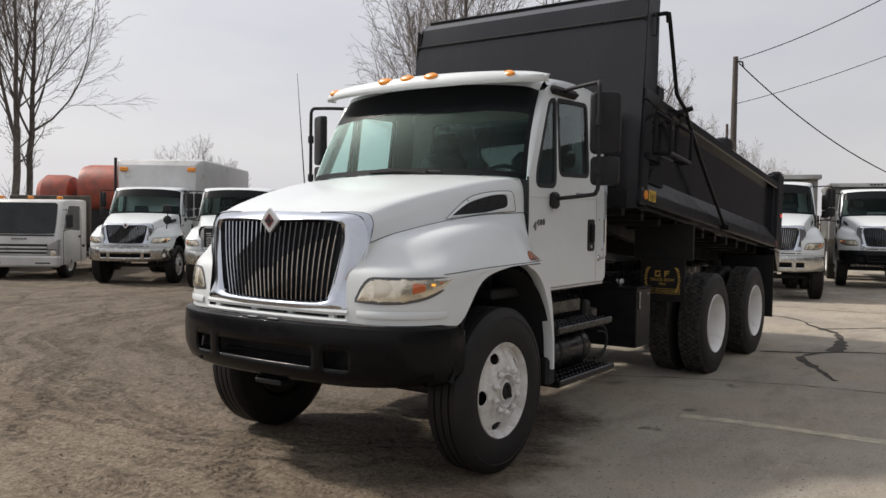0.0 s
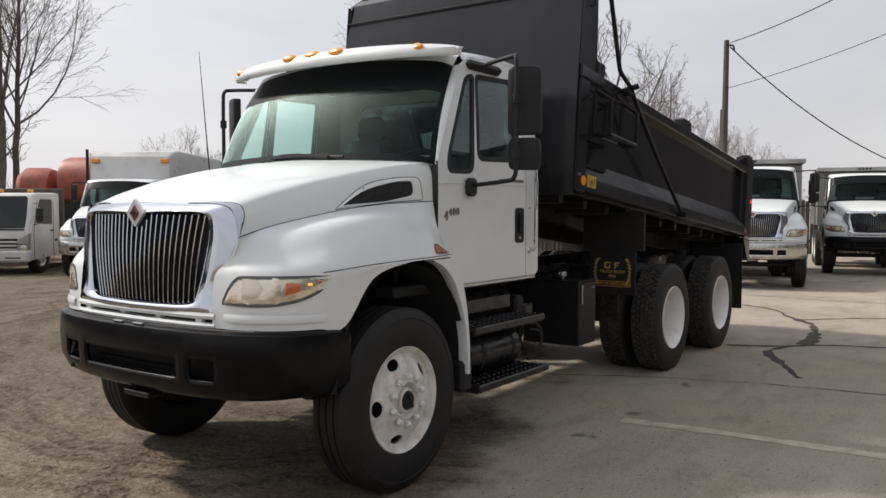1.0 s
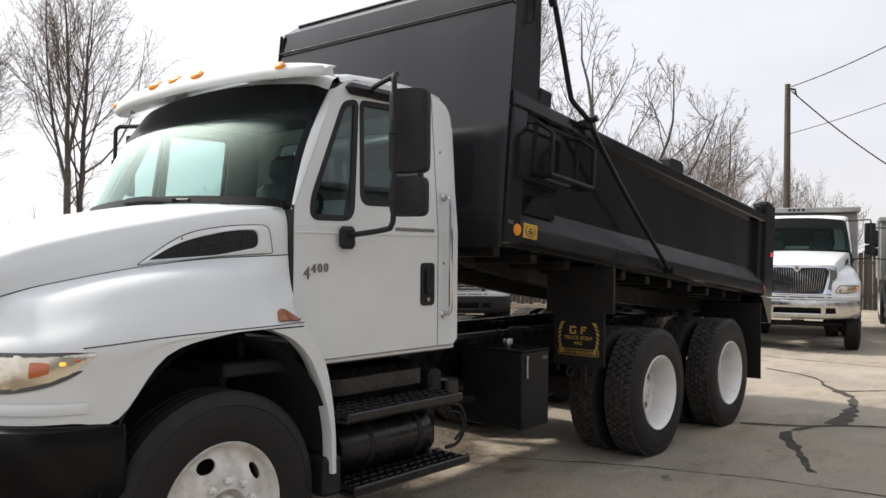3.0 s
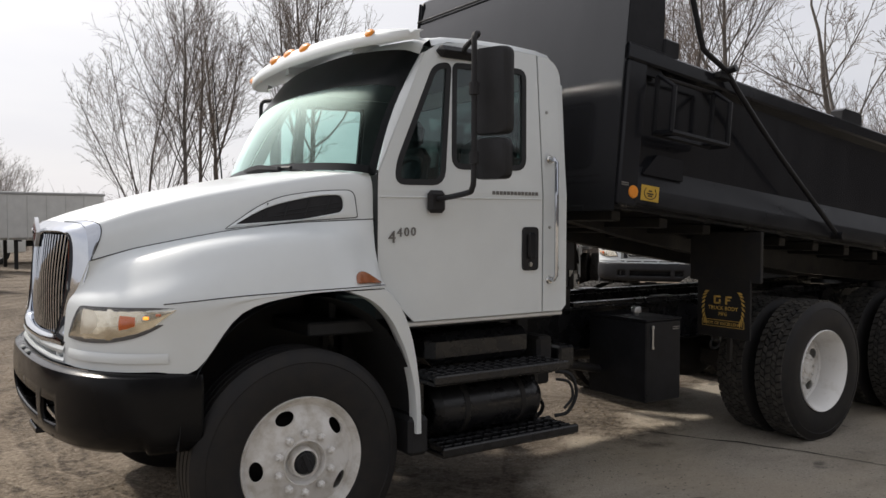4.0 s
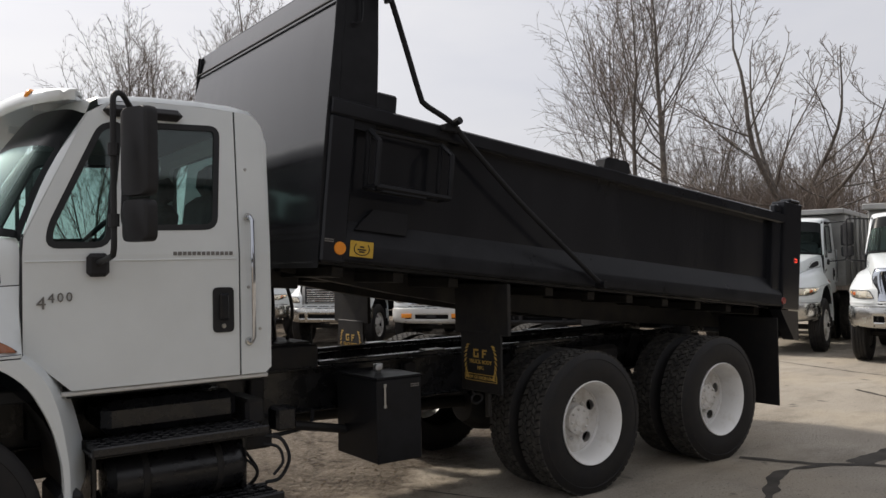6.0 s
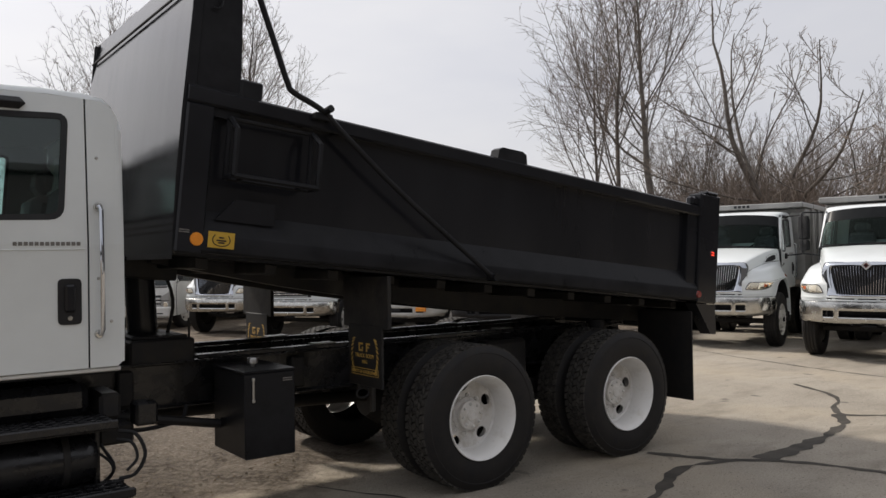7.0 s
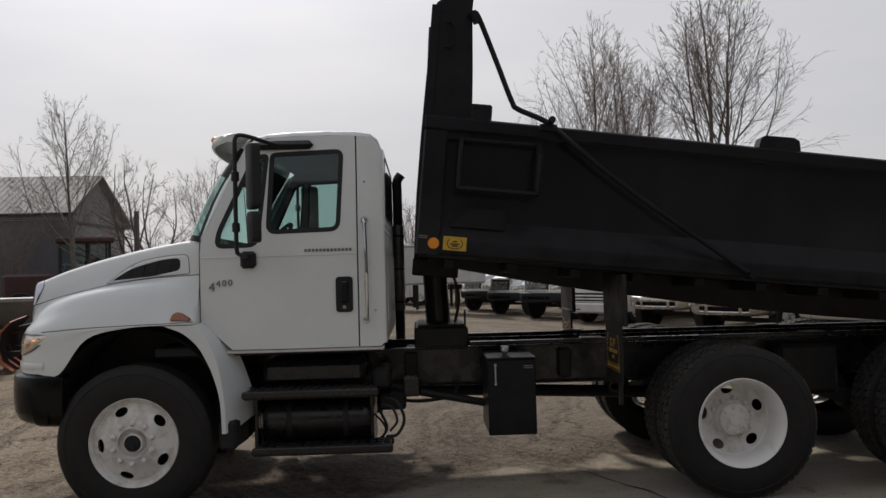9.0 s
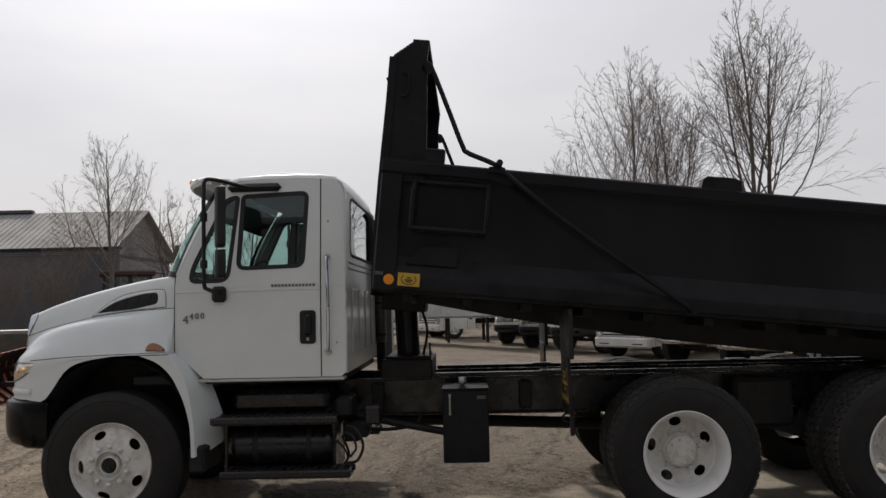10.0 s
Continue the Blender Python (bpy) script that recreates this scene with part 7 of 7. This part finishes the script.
# ---- bare trees ----
def tree_geo(seed, height, fork, leaders, spread, trunk_r, crook=0.05, limbs=11, droop=0.17):
    """A bare tree: a trunk that forks into leaders, ascending limbs, branches and fine twigs."""
    rnd = random.Random(seed)
    wood, twig = Geo(), Geo()

    def bough(p, d, length, r, tip, n, seg, geo, rise, wobble):
        pts, rs, ds = [p], [r], [d]
        for i in range(n):
            d = (d + Vector((rnd.gauss(0, wobble), rnd.gauss(0, wobble), rise + rnd.gauss(0, wobble * 0.5)))).normalized()
            p = p + d * (length / n)
            pts.append(p)
            ds.append(d)
            rs.append(r + (tip - r) * (i + 1) / n)
        geo.tube(pts, rs, seg, False)
        return pts, ds

    def off(d, angle, turn=None):
        side = Matrix.Rotation(rnd.uniform(0, 2 * math.pi) if turn is None else turn, 3, d) @ d.orthogonal().normalized()
        return (d * math.cos(angle) + side * math.sin(angle)).normalized()

    def point(pts, ds, t):
        f = min(t, 0.995) * (len(pts) - 1)
        i = int(f)
        return pts[i].lerp(pts[i + 1], f - i), ds[i]

    def branch(q, d, ln, r):
        """A limb with its branches and twigs."""
        lp, ld = bough(q, d, ln, r, 0.006, 7, 5, wood, droop * 0.6, 0.085)
        m = max(5, int(4 + ln * 2.2))
        for k in range(m):
            t2 = 0.16 + 0.84 * (k + rnd.random()) / m
            q2, d2 = point(lp, ld, t2)
            l2 = ln * (0.40 * (1 - t2) + 0.14) * rnd.uniform(0.6, 1.25)
            bp, bd = bough(q2, off(d2, rnd.uniform(0.45, 0.85)), l2, max(0.006, 0.35 * r * (1 - 0.8 * t2)), 0.0035, 4, 3, twig, 0.07, 0.10)
            w = max(3, int(2 + l2 * 3.0))
            for n in range(w):
                t3 = 0.12 + 0.88 * (n + rnd.random()) / w
                q3, d3 = point(bp, bd, t3)
                l3 = max(0.16, l2 * rnd.uniform(0.22, 0.46) * (1.2 - 0.5 * t3))
                tp, td = bough(q3, off(d3, rnd.uniform(0.35, 0.8)), l3, 0.0058, 0.0034, 2, 3, twig, 0.05, 0.12)
                q4, d4 = point(tp, td, rnd.uniform(0.2, 0.8))
                bough(q4, off(d4, 0.6), l3 * 0.6, 0.0046, 0.0028, 1, 3, twig, 0.04, 0.1)

    base = height * fork
    pts, ds = bough(Vector((0, 0, -0.1)), Vector((rnd.gauss(0, crook), rnd.gauss(0, crook), 1)).normalized(), max(base, 0.2), trunk_r, trunk_r * (0.82 if leaders > 1 else 0.9), 5, 9, wood, 0.02, crook)
    for k in range(leaders):
        turn = 2 * math.pi * (k + rnd.uniform(-0.2, 0.2)) / leaders
        lean = 0.0 if leaders == 1 else (0.10 if k == 0 else rnd.uniform(0.34, 0.6) * (1 + 4 * max(0, spread - 0.85)))
        ln = (height - base) * (1.0 if k == 0 else rnd.uniform(0.72, 0.95))
        r = trunk_r * (0.9 if leaders == 1 else 0.66 if k == 0 else 0.5)
        start, d0 = point(pts, ds, 1.0 if k == 0 else rnd.uniform(0.72, 0.98))
        lp, ld = bough(start, off(d0, lean, turn), ln, r, 0.010, 10, 7, wood, 0.06, crook)
        for m in range(limbs):
            t = 0.06 + 0.91 * (m + rnd.random()) / limbs
            q, d = point(lp, ld, t)
            branch(q, off(d, spread * rnd.uniform(0.7, 1.15)), ln * (0.62 * (1 - t) + 0.13) * rnd.uniform(0.65, 1.2), max(0.009, r * (1 - 0.88 * t) * rnd.uniform(0.30, 0.48)))
    for k in range(3 if fork > 0.25 else 0):
        q, d = point(pts, ds, rnd.uniform(0.55, 0.95))
        branch(q, off(d, spread * 1.25), height * rnd.uniform(0.12, 0.22), trunk_r * 0.22)
    return wood, twig


TREE = []
for kind in (dict(seed=1, height=9.6, fork=0.28, leaders=1, spread=0.78, trunk_r=0.105, limbs=26),
             dict(seed=7, height=9.6, fork=0.34, leaders=3, spread=0.66, trunk_r=0.115, limbs=13),
             dict(seed=5, height=8.4, fork=0.03, leaders=5, spread=0.60, trunk_r=0.085, limbs=9),
             dict(seed=8, height=7.2, fork=0.24, leaders=4, spread=0.98, trunk_r=0.13, crook=0.13, limbs=9, droop=0.06),
             dict(seed=11, height=9.0, fork=0.20, leaders=1, spread=0.60, trunk_r=0.08, limbs=24)):
    wd, tw = tree_geo(**kind)
    a, b = wd.mesh("trunk", 60), tw.mesh("crown", 0)
    a.materials.append(BARK)
    b.materials.append(TWIG)
    TREE.append((a, b))


def tree(kind, x, y, size=1.0, turn=0.0):
    t = thing("bare_tree", "leafless grey-brown tree with fine upright twigs", "tree", pose(x, y, 0, 0, 0, turn) @ Matrix.Scale(size, 4), "bare trees round the yard")
    part("trunk", TREE[kind][0], None, t)
    part("crown", TREE[kind][1], None, t)


# kind, place, size, turn
TREES = (
    (2, 13.5, 54.6, 1.85, 10),
    (4, 14.8, 50.2, 2.0, 80),
    (1, 19.4, 57.4, 1.9, 140),
    (4, 17.1, 54.8, 1.95, 200),
    (1, 23.1, 50.6, 2.32, 250),
    (0, 24.1, 50.9, 2.12, 300),
    (4, 34.3, 25.2, 1.62, 15),
    (4, 33.4, 23.1, 1.95, 70),
    (0, 33.9, 21.0, 1.88, 130),
    (2, 40.4, 23.3, 1.35, 250),
    (2, 36.4, 20.6, 1.25, 300),
    (3, 37.4, 17.0, 1.1, 20),
    (2, 39.4, 17.7, 1.0, 60),
    (3, 33.8, 13.0, 1.95, 100),
    (1, 39.6, 15.9, 0.9, 150),
    (3, 39.3, 14.2, 1.35, 200),
    (2, 43.5, 14.8, 1.31, 240),
    (1, 46.1, 13.9, 0.94, 280),
    (2, 50.5, 13.7, 1.01, 320),
    (1, 54.9, 13.2, 0.83, 0),
    (2, 57.5, 11.5, 0.89, 45),
    (3, 63.9, 11.0, 0.97, 90),
    (0, -8.3, 17.9, 0.70, 200),
    (3, -11.9, 34.8, 1.18, 80),
    (3, -9.9, 33.3, 1.11, 160),
    (1, -9.5, 37.6, 0.83, 10),
    (3, 1.3, 53.1, 0.97, 210),
    (2, 3.7, 55.1, 0.77, 250),
    (2, -15.9, 28.7, 0.62, 0),
    (2, -18.3, 27.4, 0.60, 90),
    (3, 2.7, 57.2, 1.11, 0),
    (2, 4.6, 59.0, 0.89, 120),
    (1, 1.1, 55.3, 0.73, 200),
    (2, 27.9, 38.4, 0.77, 10),
    (3, 30.9, 38.7, 0.97, 130),
)
for kind, x, y, size, turn in TREES:
    tree(kind, x, y, size, turn)

# ---- distance: shed, utility pole and wires, machines, fences ----
def shed():
    """A grey gabled shed behind a flat-fronted wall."""
    m = Matrix.Translation((-14.2, 31.4, 0)) @ Matrix.Rotation(radians(1.5), 4, "Z")
    t = thing("shed", "grey gabled shed with ribbed metal roof", "building", m)
    w = part("wall", Geo().box(-30, 0, 0, 0.3, 0, 4.6, 0.02), SIDING, t, "dark grey front wall")
    part("wall_cap", Geo().box(-30.1, 0.12, -0.12, 0.35, 4.6, 4.72, 0.02), TRIM, w)
    # the light on the gable is put into its paler colour
    g = Geo().prism([(0.3, 0), (9.1, 0), (9.1, 4.5), (4.7, 6.85), (0.3, 4.5)], -30, -0.6, "x")
    part("gable_wall", g, GABLE_LIT, t, "grey gable wall, coloured paler as if lit", smooth=0)
    part("gable_band", Geo().box(-0.62, -0.55, 0.3, 9.1, 4.32, 4.46, 0.01), SIDING, t)
    for s in (-1, 1):
        y0, y1 = 4.7, 4.7 + s * 4.75
        z0, z1 = 6.92, 4.38
        rf = part("roof", Geo().loft([[(-30.3, y0, z0), (-30.3, y1, z1)], [(-0.2, y0, z0), (-0.2, y1, z1)]]).loft([[(-30.3, y0, z0 + 0.08), (-30.3, y1, z1 + 0.08)], [(-0.2, y0, z0 + 0.08), (-0.2, y1, z1 + 0.08)]])
                  .add([(-0.2, y0, z0), (-0.2, y1, z1), (-0.2, y1, z1 + 0.08), (-0.2, y0, z0 + 0.08)], [(0, 1, 2, 3)]), ROOF_METAL, t, "pale ribbed metal roof", smooth=0)
        for k in range(96):
            x = -30.0 + k * 0.31
            part("roof_rib", Geo().tube([(x, y0, z0 + 0.09), (x, y1, z1 + 0.09)], 0.02, 4), ROOF_METAL, rf)
    part("ridge_vent", Geo().box(-13, -6.5, 4.5, 4.9, 7.0, 7.17, 0.03), SIDING, t)


shed()


def utility_pole():
    t = thing("utility_pole", "weathered wooden utility pole with cables", "pole", pose(35.8, 7.4, 0))
    part("post", Geo().tube([(0, 0, -0.1), (0.05, 0, 5), (0.12, 0, 9.6)], [0.17, 0.15, 0.12], 12), WOOD_GREY, t, "grey wooden post")
    part("insulator", Geo().tube([(0.0, -0.12, 9.35), (0.0, -0.35, 9.3), (0.0, -0.4, 9.05)], 0.05, 6), TRIM, t)
    def cable(a, b, sag, r):
        a, b = Vector(a), Vector(b)
        return Geo().tube([a.lerp(b, k / 24) - Vector((0, 0, sag * 4 * k / 24 * (1 - k / 24))) for k in range(25)], r, 5)
    part("cable", cable((0, -0.2, 9.45), (-10.2, -10.5, 10.4), 0.35, 0.022), TRIM, t)
    part("cable", cable((0, 0.0, 7.3), (-6.2, -10.5, 9.0), 0.25, 0.016), TRIM, t)
    part("cable", cable((0, -0.2, 9.25), (12.6, -9.8, 2.9), 1.3, 0.03), TRIM, t)


utility_pole()


def far_post(x, y, h):
    t = thing("wooden_post", "thin far wooden utility post", "pole", pose(x, y, 0))
    part("post", Geo().tube([(0, 0, 0), (0, 0, h)], [0.14, 0.10], 10), WOOD_GREY, t)


far_post(58, 14, 9.0)
far_post(-9.5, 26.5, 4.3)


def tractor():
    """A dark machine with a cab, and a red plough behind it, beyond the truck's nose."""
    t = thing("tractor", "dark red tractor with a boxy glass cab", "tractor", pose(-11.5, 26.2, 0, 0, 0, 25) @ Matrix.Scale(1.27, 4))
    cab = part("cab", Geo().box(-0.85, 0.85, -0.7, 0.7, 2.38, 2.56, 0.04), MAROON, t, "dark maroon cab roof")
    for x in (-0.7, 0.1, 0.7):
        for y in (-0.6, 0.6):
            part("cab_post", Geo().box(x - 0.04, x + 0.04, y - 0.04, y + 0.04, 1.2, 2.38, 0.01), TRIM, cab)
    part("cab_glass", Geo().box(-0.68, 0.68, -0.58, 0.58, 1.3, 2.36, 0.02), GLASS_DARK, cab)
    part("cab_seat", Geo().box(0.0, 0.5, -0.3, 0.3, 1.1, 1.9, 0.08), TRIM, cab)
    part("hood", Geo().box(-2.3, -0.8, -0.45, 0.45, 0.7, 1.45, 0.08), MAROON, t, "dark red engine hood")
    part("cab_base", Geo().box(-0.8, 0.9, -0.6, 0.6, 0.5, 1.25, 0.05), TRIM, t)
    for x, y, r in ((-1.8, -0.75, 0.45), (-1.8, 0.75, 0.45), (0.5, -0.85, 0.75), (0.5, 0.85, 0.75)):
        w = part("wheel", Geo(Matrix.Translation((x, y, r))).lathe([(r * 0.5, -0.14), (r * 0.95, -0.17), (r, -0.1), (r, 0.1), (r * 0.95, 0.17), (r * 0.5, 0.14)], 28), RUBBER, t)
        part("rim", Geo(Matrix.Translation((x, y, r))).lathe([(0.0, -0.05), (r * 0.4, -0.06), (r * 0.52, -0.15), (r * 0.52, 0.15), (r * 0.4, 0.06), (0, 0.05)], 20), ORANGE_PAINT, w)
    part("beacon", Geo(Matrix.Translation((0.5, 0.3, 2.56))).lathe([(0.06, 0), (0.06, 0.12), (0.0, 0.14)], 12, "z"), GLASS, t)


tractor()


def plough():
    t = thing("snow_plough", "red curved snow plough blades lying on the ground", "plough", pose(-5.9, 8.6, 0, 0, 0, 20))
    for k, x in enumerate((-0.9, -0.3, 0.35)):
        pts = [(0.0, 0.05), (-0.18, 0.2), (-0.25, 0.45), (-0.2, 0.7), (-0.02, 0.9)]
        rows = [[(x + a, y, z) for a, z in pts] + [(x + a + 0.03, y, z) for a, z in reversed(pts)] for y in (-1.3, 1.3)]
        b = part("blade", Geo().loft(rows, True, True), ORANGE_PAINT, t, "curved red blade")
        for y in (-1.0, -0.35, 0.35, 1.0):
            part("rib", Geo().loft([[(x + a + 0.03, y, z), (x + a + 0.12, y, z)] for a, z in pts]), CHASSIS, b)
    part("frame", Geo().box(-1.2, 1.4, -0.8, -0.7, 0.25, 0.35, 0.01).box(-1.2, 1.4, 0.7, 0.8, 0.25, 0.35, 0.01).tube([(-1.0, 0, 0.4), (1.2, 0, 0.9)], 0.06), CHASSIS, t)


plough()


def spreader(x, y, turn):
    t = thing("salt_spreader", "pale steel spreader hopper beside the ploughs", "machine", pose(x, y, 0, 0, 0, turn))
    hp = part("hopper", Geo().loft([[(a, b, z) for a, b in ((-w, -d), (w, -d), (w, d), (-w, d))] for w, d, z in ((0.9, 0.12, 0.6), (1.1, 0.65, 1.15), (1.1, 0.65, 1.22))], True, True), GALV, t, "pale steel hopper")
    part("frame", Geo().box(-1.0, 1.0, -0.5, -0.42, 0.0, 0.62, 0.01).box(-1.0, 1.0, 0.42, 0.5, 0.0, 0.62, 0.01), CHASSIS, t)


spreader(-7.6, 11.6, 20)
spreader(-9.6, 10.2, 35)


def dark_screen():
    """A dark mesh screen and parked trailers beyond the nose."""
    t = thing("mesh_fence", "dark screened fence along the yard", "fence", pose(-2.6, 17.2, 0, 0, 0, -1))
    part("screen", Geo().box(-4.5, 3.0, -0.02, 0.02, 0.05, 1.55, 0.004), TRIM, t, "dark fabric screen")
    for x in (-4.5, -2.6, -0.7, 1.2, 3.0):
        part("post", Geo().tube([(x, 0, 0), (x, 0, 1.62)], 0.03, 8), STEEL, t)


dark_screen()


def trailer(x, y, turn, length=7.5, z1=2.9):
    t = thing("box_trailer", "long aged white box trailer", "trailer", pose(x, y, 0, 0, 0, turn), "trailers behind the fence")
    b = part("box", Geo().box(-length / 2, length / 2, -1.2, 1.2, 1.0, z1, 0.08), WHITE_OLD, t)
    part("roof_edge", Geo().box(-length / 2 - 0.01, length / 2 + 0.01, -1.22, 1.22, z1 - 0.1, z1 - 0.02, 0.01), GALV, b)
    for k in range(int(length / 0.6)):
        part("side_post", Geo().box(-length / 2 + 0.3 + k * 0.6, -length / 2 + 0.34 + k * 0.6, -1.225, -1.2, 1.02, z1 - 0.1, 0.003), WHITE_OLD, b)
    for x2 in (-length / 2 + 1.2, length / 2 - 1.2):
        for y2 in (-0.95, 0.95):
            part("leg", Geo().box(x2 - 0.06, x2 + 0.06, y2 - 0.05, y2 + 0.05, 0, 1.0, 0.01), CHASSIS, t)


trailer(-3.6, 25.4, 2, 8.0, 2.75)
trailer(2.6, 27.0, 4, 4.0, 2.62)


def red_tank():
    t = thing("red_tanker", "faded red tank body behind the parked trucks", "tank", pose(17.8, 28.2, yard_fall(17.8, 28.2) - 0.12, 0, 0, 37) @ Matrix.Scale(1.38, 4))
    part("barrel", Geo(Matrix.Translation((0, 0, 2.15))).lathe([(0.0, -2.2), (0.55, -2.15), (0.75, -2.0), (0.8, -1.8), (0.8, 1.8), (0.75, 2.0), (0.0, 2.2)], 28, "y"), RUST_RED, t, "faded red barrel")
    part("cradle", Geo().box(-0.6, 0.6, -1.8, 3.0, 0.14, 1.5, 0.05), CHASSIS, t)
    part("headboard", Geo(Matrix.Translation((0, 0, 1.95))).lathe([(0.0, 2.3), (0.4, 2.32), (0.6, 2.4), (0.66, 2.6), (0.66, 3.2), (0.5, 3.4), (0.0, 3.45)], 28, "y"), RUST_RED, t)


red_tank()


def plank_fence():
    """A brown board fence under the wood's edge."""
    t = thing("board_fence", "brown weathered board fence under the trees", "fence", pose(24.5, 7.0, 0, 0, 0, -62))
    me = Geo().box(-0.07, 0.07, -0.012, 0.012, 0.0, 1.9, 0.004).mesh("board")
    me.materials.append(WOOD_GREY)
    rnd = random.Random(4)
    for k in range(150):
        part("board", me, None, t, m=pose(-12 + k * 0.15, rnd.uniform(-0.01, 0.01), rnd.uniform(-0.04, 0.04), 0, rnd.uniform(-0.6, 0.6), 0))
    for z in (0.4, 1.5):
        part("rail", Geo().box(-12, 10.5, 0.013, 0.06, z, z + 0.09, 0.005), WOOD_GREY, t)


plank_fence()


def brush(seed, spots, n, h, name, label):
    """Tangled undergrowth: many thin leaning stems with side twigs."""
    rnd = random.Random(seed)
    g = Geo()
    for _ in range(n):
        (x0, y0), (x1, y1) = spots[rnd.randrange(len(spots))]
        u = rnd.random()
        p = Vector((x0 + (x1 - x0) * u + rnd.gauss(0, 1.6), y0 + (y1 - y0) * u + rnd.gauss(0, 1.6), 0))
        d = Vector((rnd.gauss(0, 0.35), rnd.gauss(0, 0.35), 1)).normalized()
        hh = h * rnd.uniform(0.45, 1.0)
        pts = [p]
        for k in range(4):
            d = (d + Vector((rnd.gauss(0, 0.2), rnd.gauss(0, 0.2), 0.05))).normalized()
            pts.append(pts[-1] + d * hh / 4)
        g.tube(pts, [0.022, 0.018, 0.014, 0.010, 0.005], 3, False)
        for k in range(7):
            i = rnd.randrange(1, 4)
            q = pts[i].lerp(pts[i + 1], rnd.random())
            e = (d + Vector((rnd.gauss(0, 0.7), rnd.gauss(0, 0.7), rnd.uniform(0, 0.6)))).normalized() * hh * rnd.uniform(0.15, 0.35)
            g.tube([q, q + e * 0.5 + Vector((0, 0, 0.05)), q + e], [0.011, 0.008, 0.004], 3, False)
    me = bpy.data.meshes.new(name)
    me.from_pydata(g.v, [], g.f)
    me.materials.append(TWIG)
    tagged(new(name, me), label, "undergrowth", kind="stuff")


brush(3, [((33, 13), (37, 19)), ((36, 14), (40, 24)), ((34, 14), (44, 22)), ((31, 12), (35, 16))], 1900, 6.0, "undergrowth", "dense brown leafless undergrowth along the wood's edge")
brush(9, [((8, 46), (-14, 44)), ((30, 34), (10, 44))], 500, 3.5, "undergrowth", "low leafless brush along the far edge of the yard")


def warehouse():
    """Unseen walls added behind the walk, dark for the glossy paint to reflect."""
    t = thing("warehouse", "unseen dark walls added for the black paint to reflect", "building", pose(3, -27, 0))
    w = part("wall", Geo().box(-45, 45, -8, 0, 0, 9.2, 0.05), WALL_UNSEEN, t, "unseen dark wall")
    part("wing_wall", Geo().box(37, 45, 0.0, 25.0, 0, 9.2, 0.05), WALL_UNSEEN, t, "unseen dark wing wall")
    part("roof_edge", Geo().box(-45.2, 45.2, -8.2, 0.2, 9.2, 9.5, 0.05), SIDING, t)
    # light and dark panels, added to break up the reflection
    for k in range(11):
        x = -40 + k * 8.0
        part("dock_door", Geo().box(x - 1.4, x + 1.4, -0.02, 0.06, 0.1, 3.2, 0.02), GALV if k % 3 else SIDING, w)


warehouse()
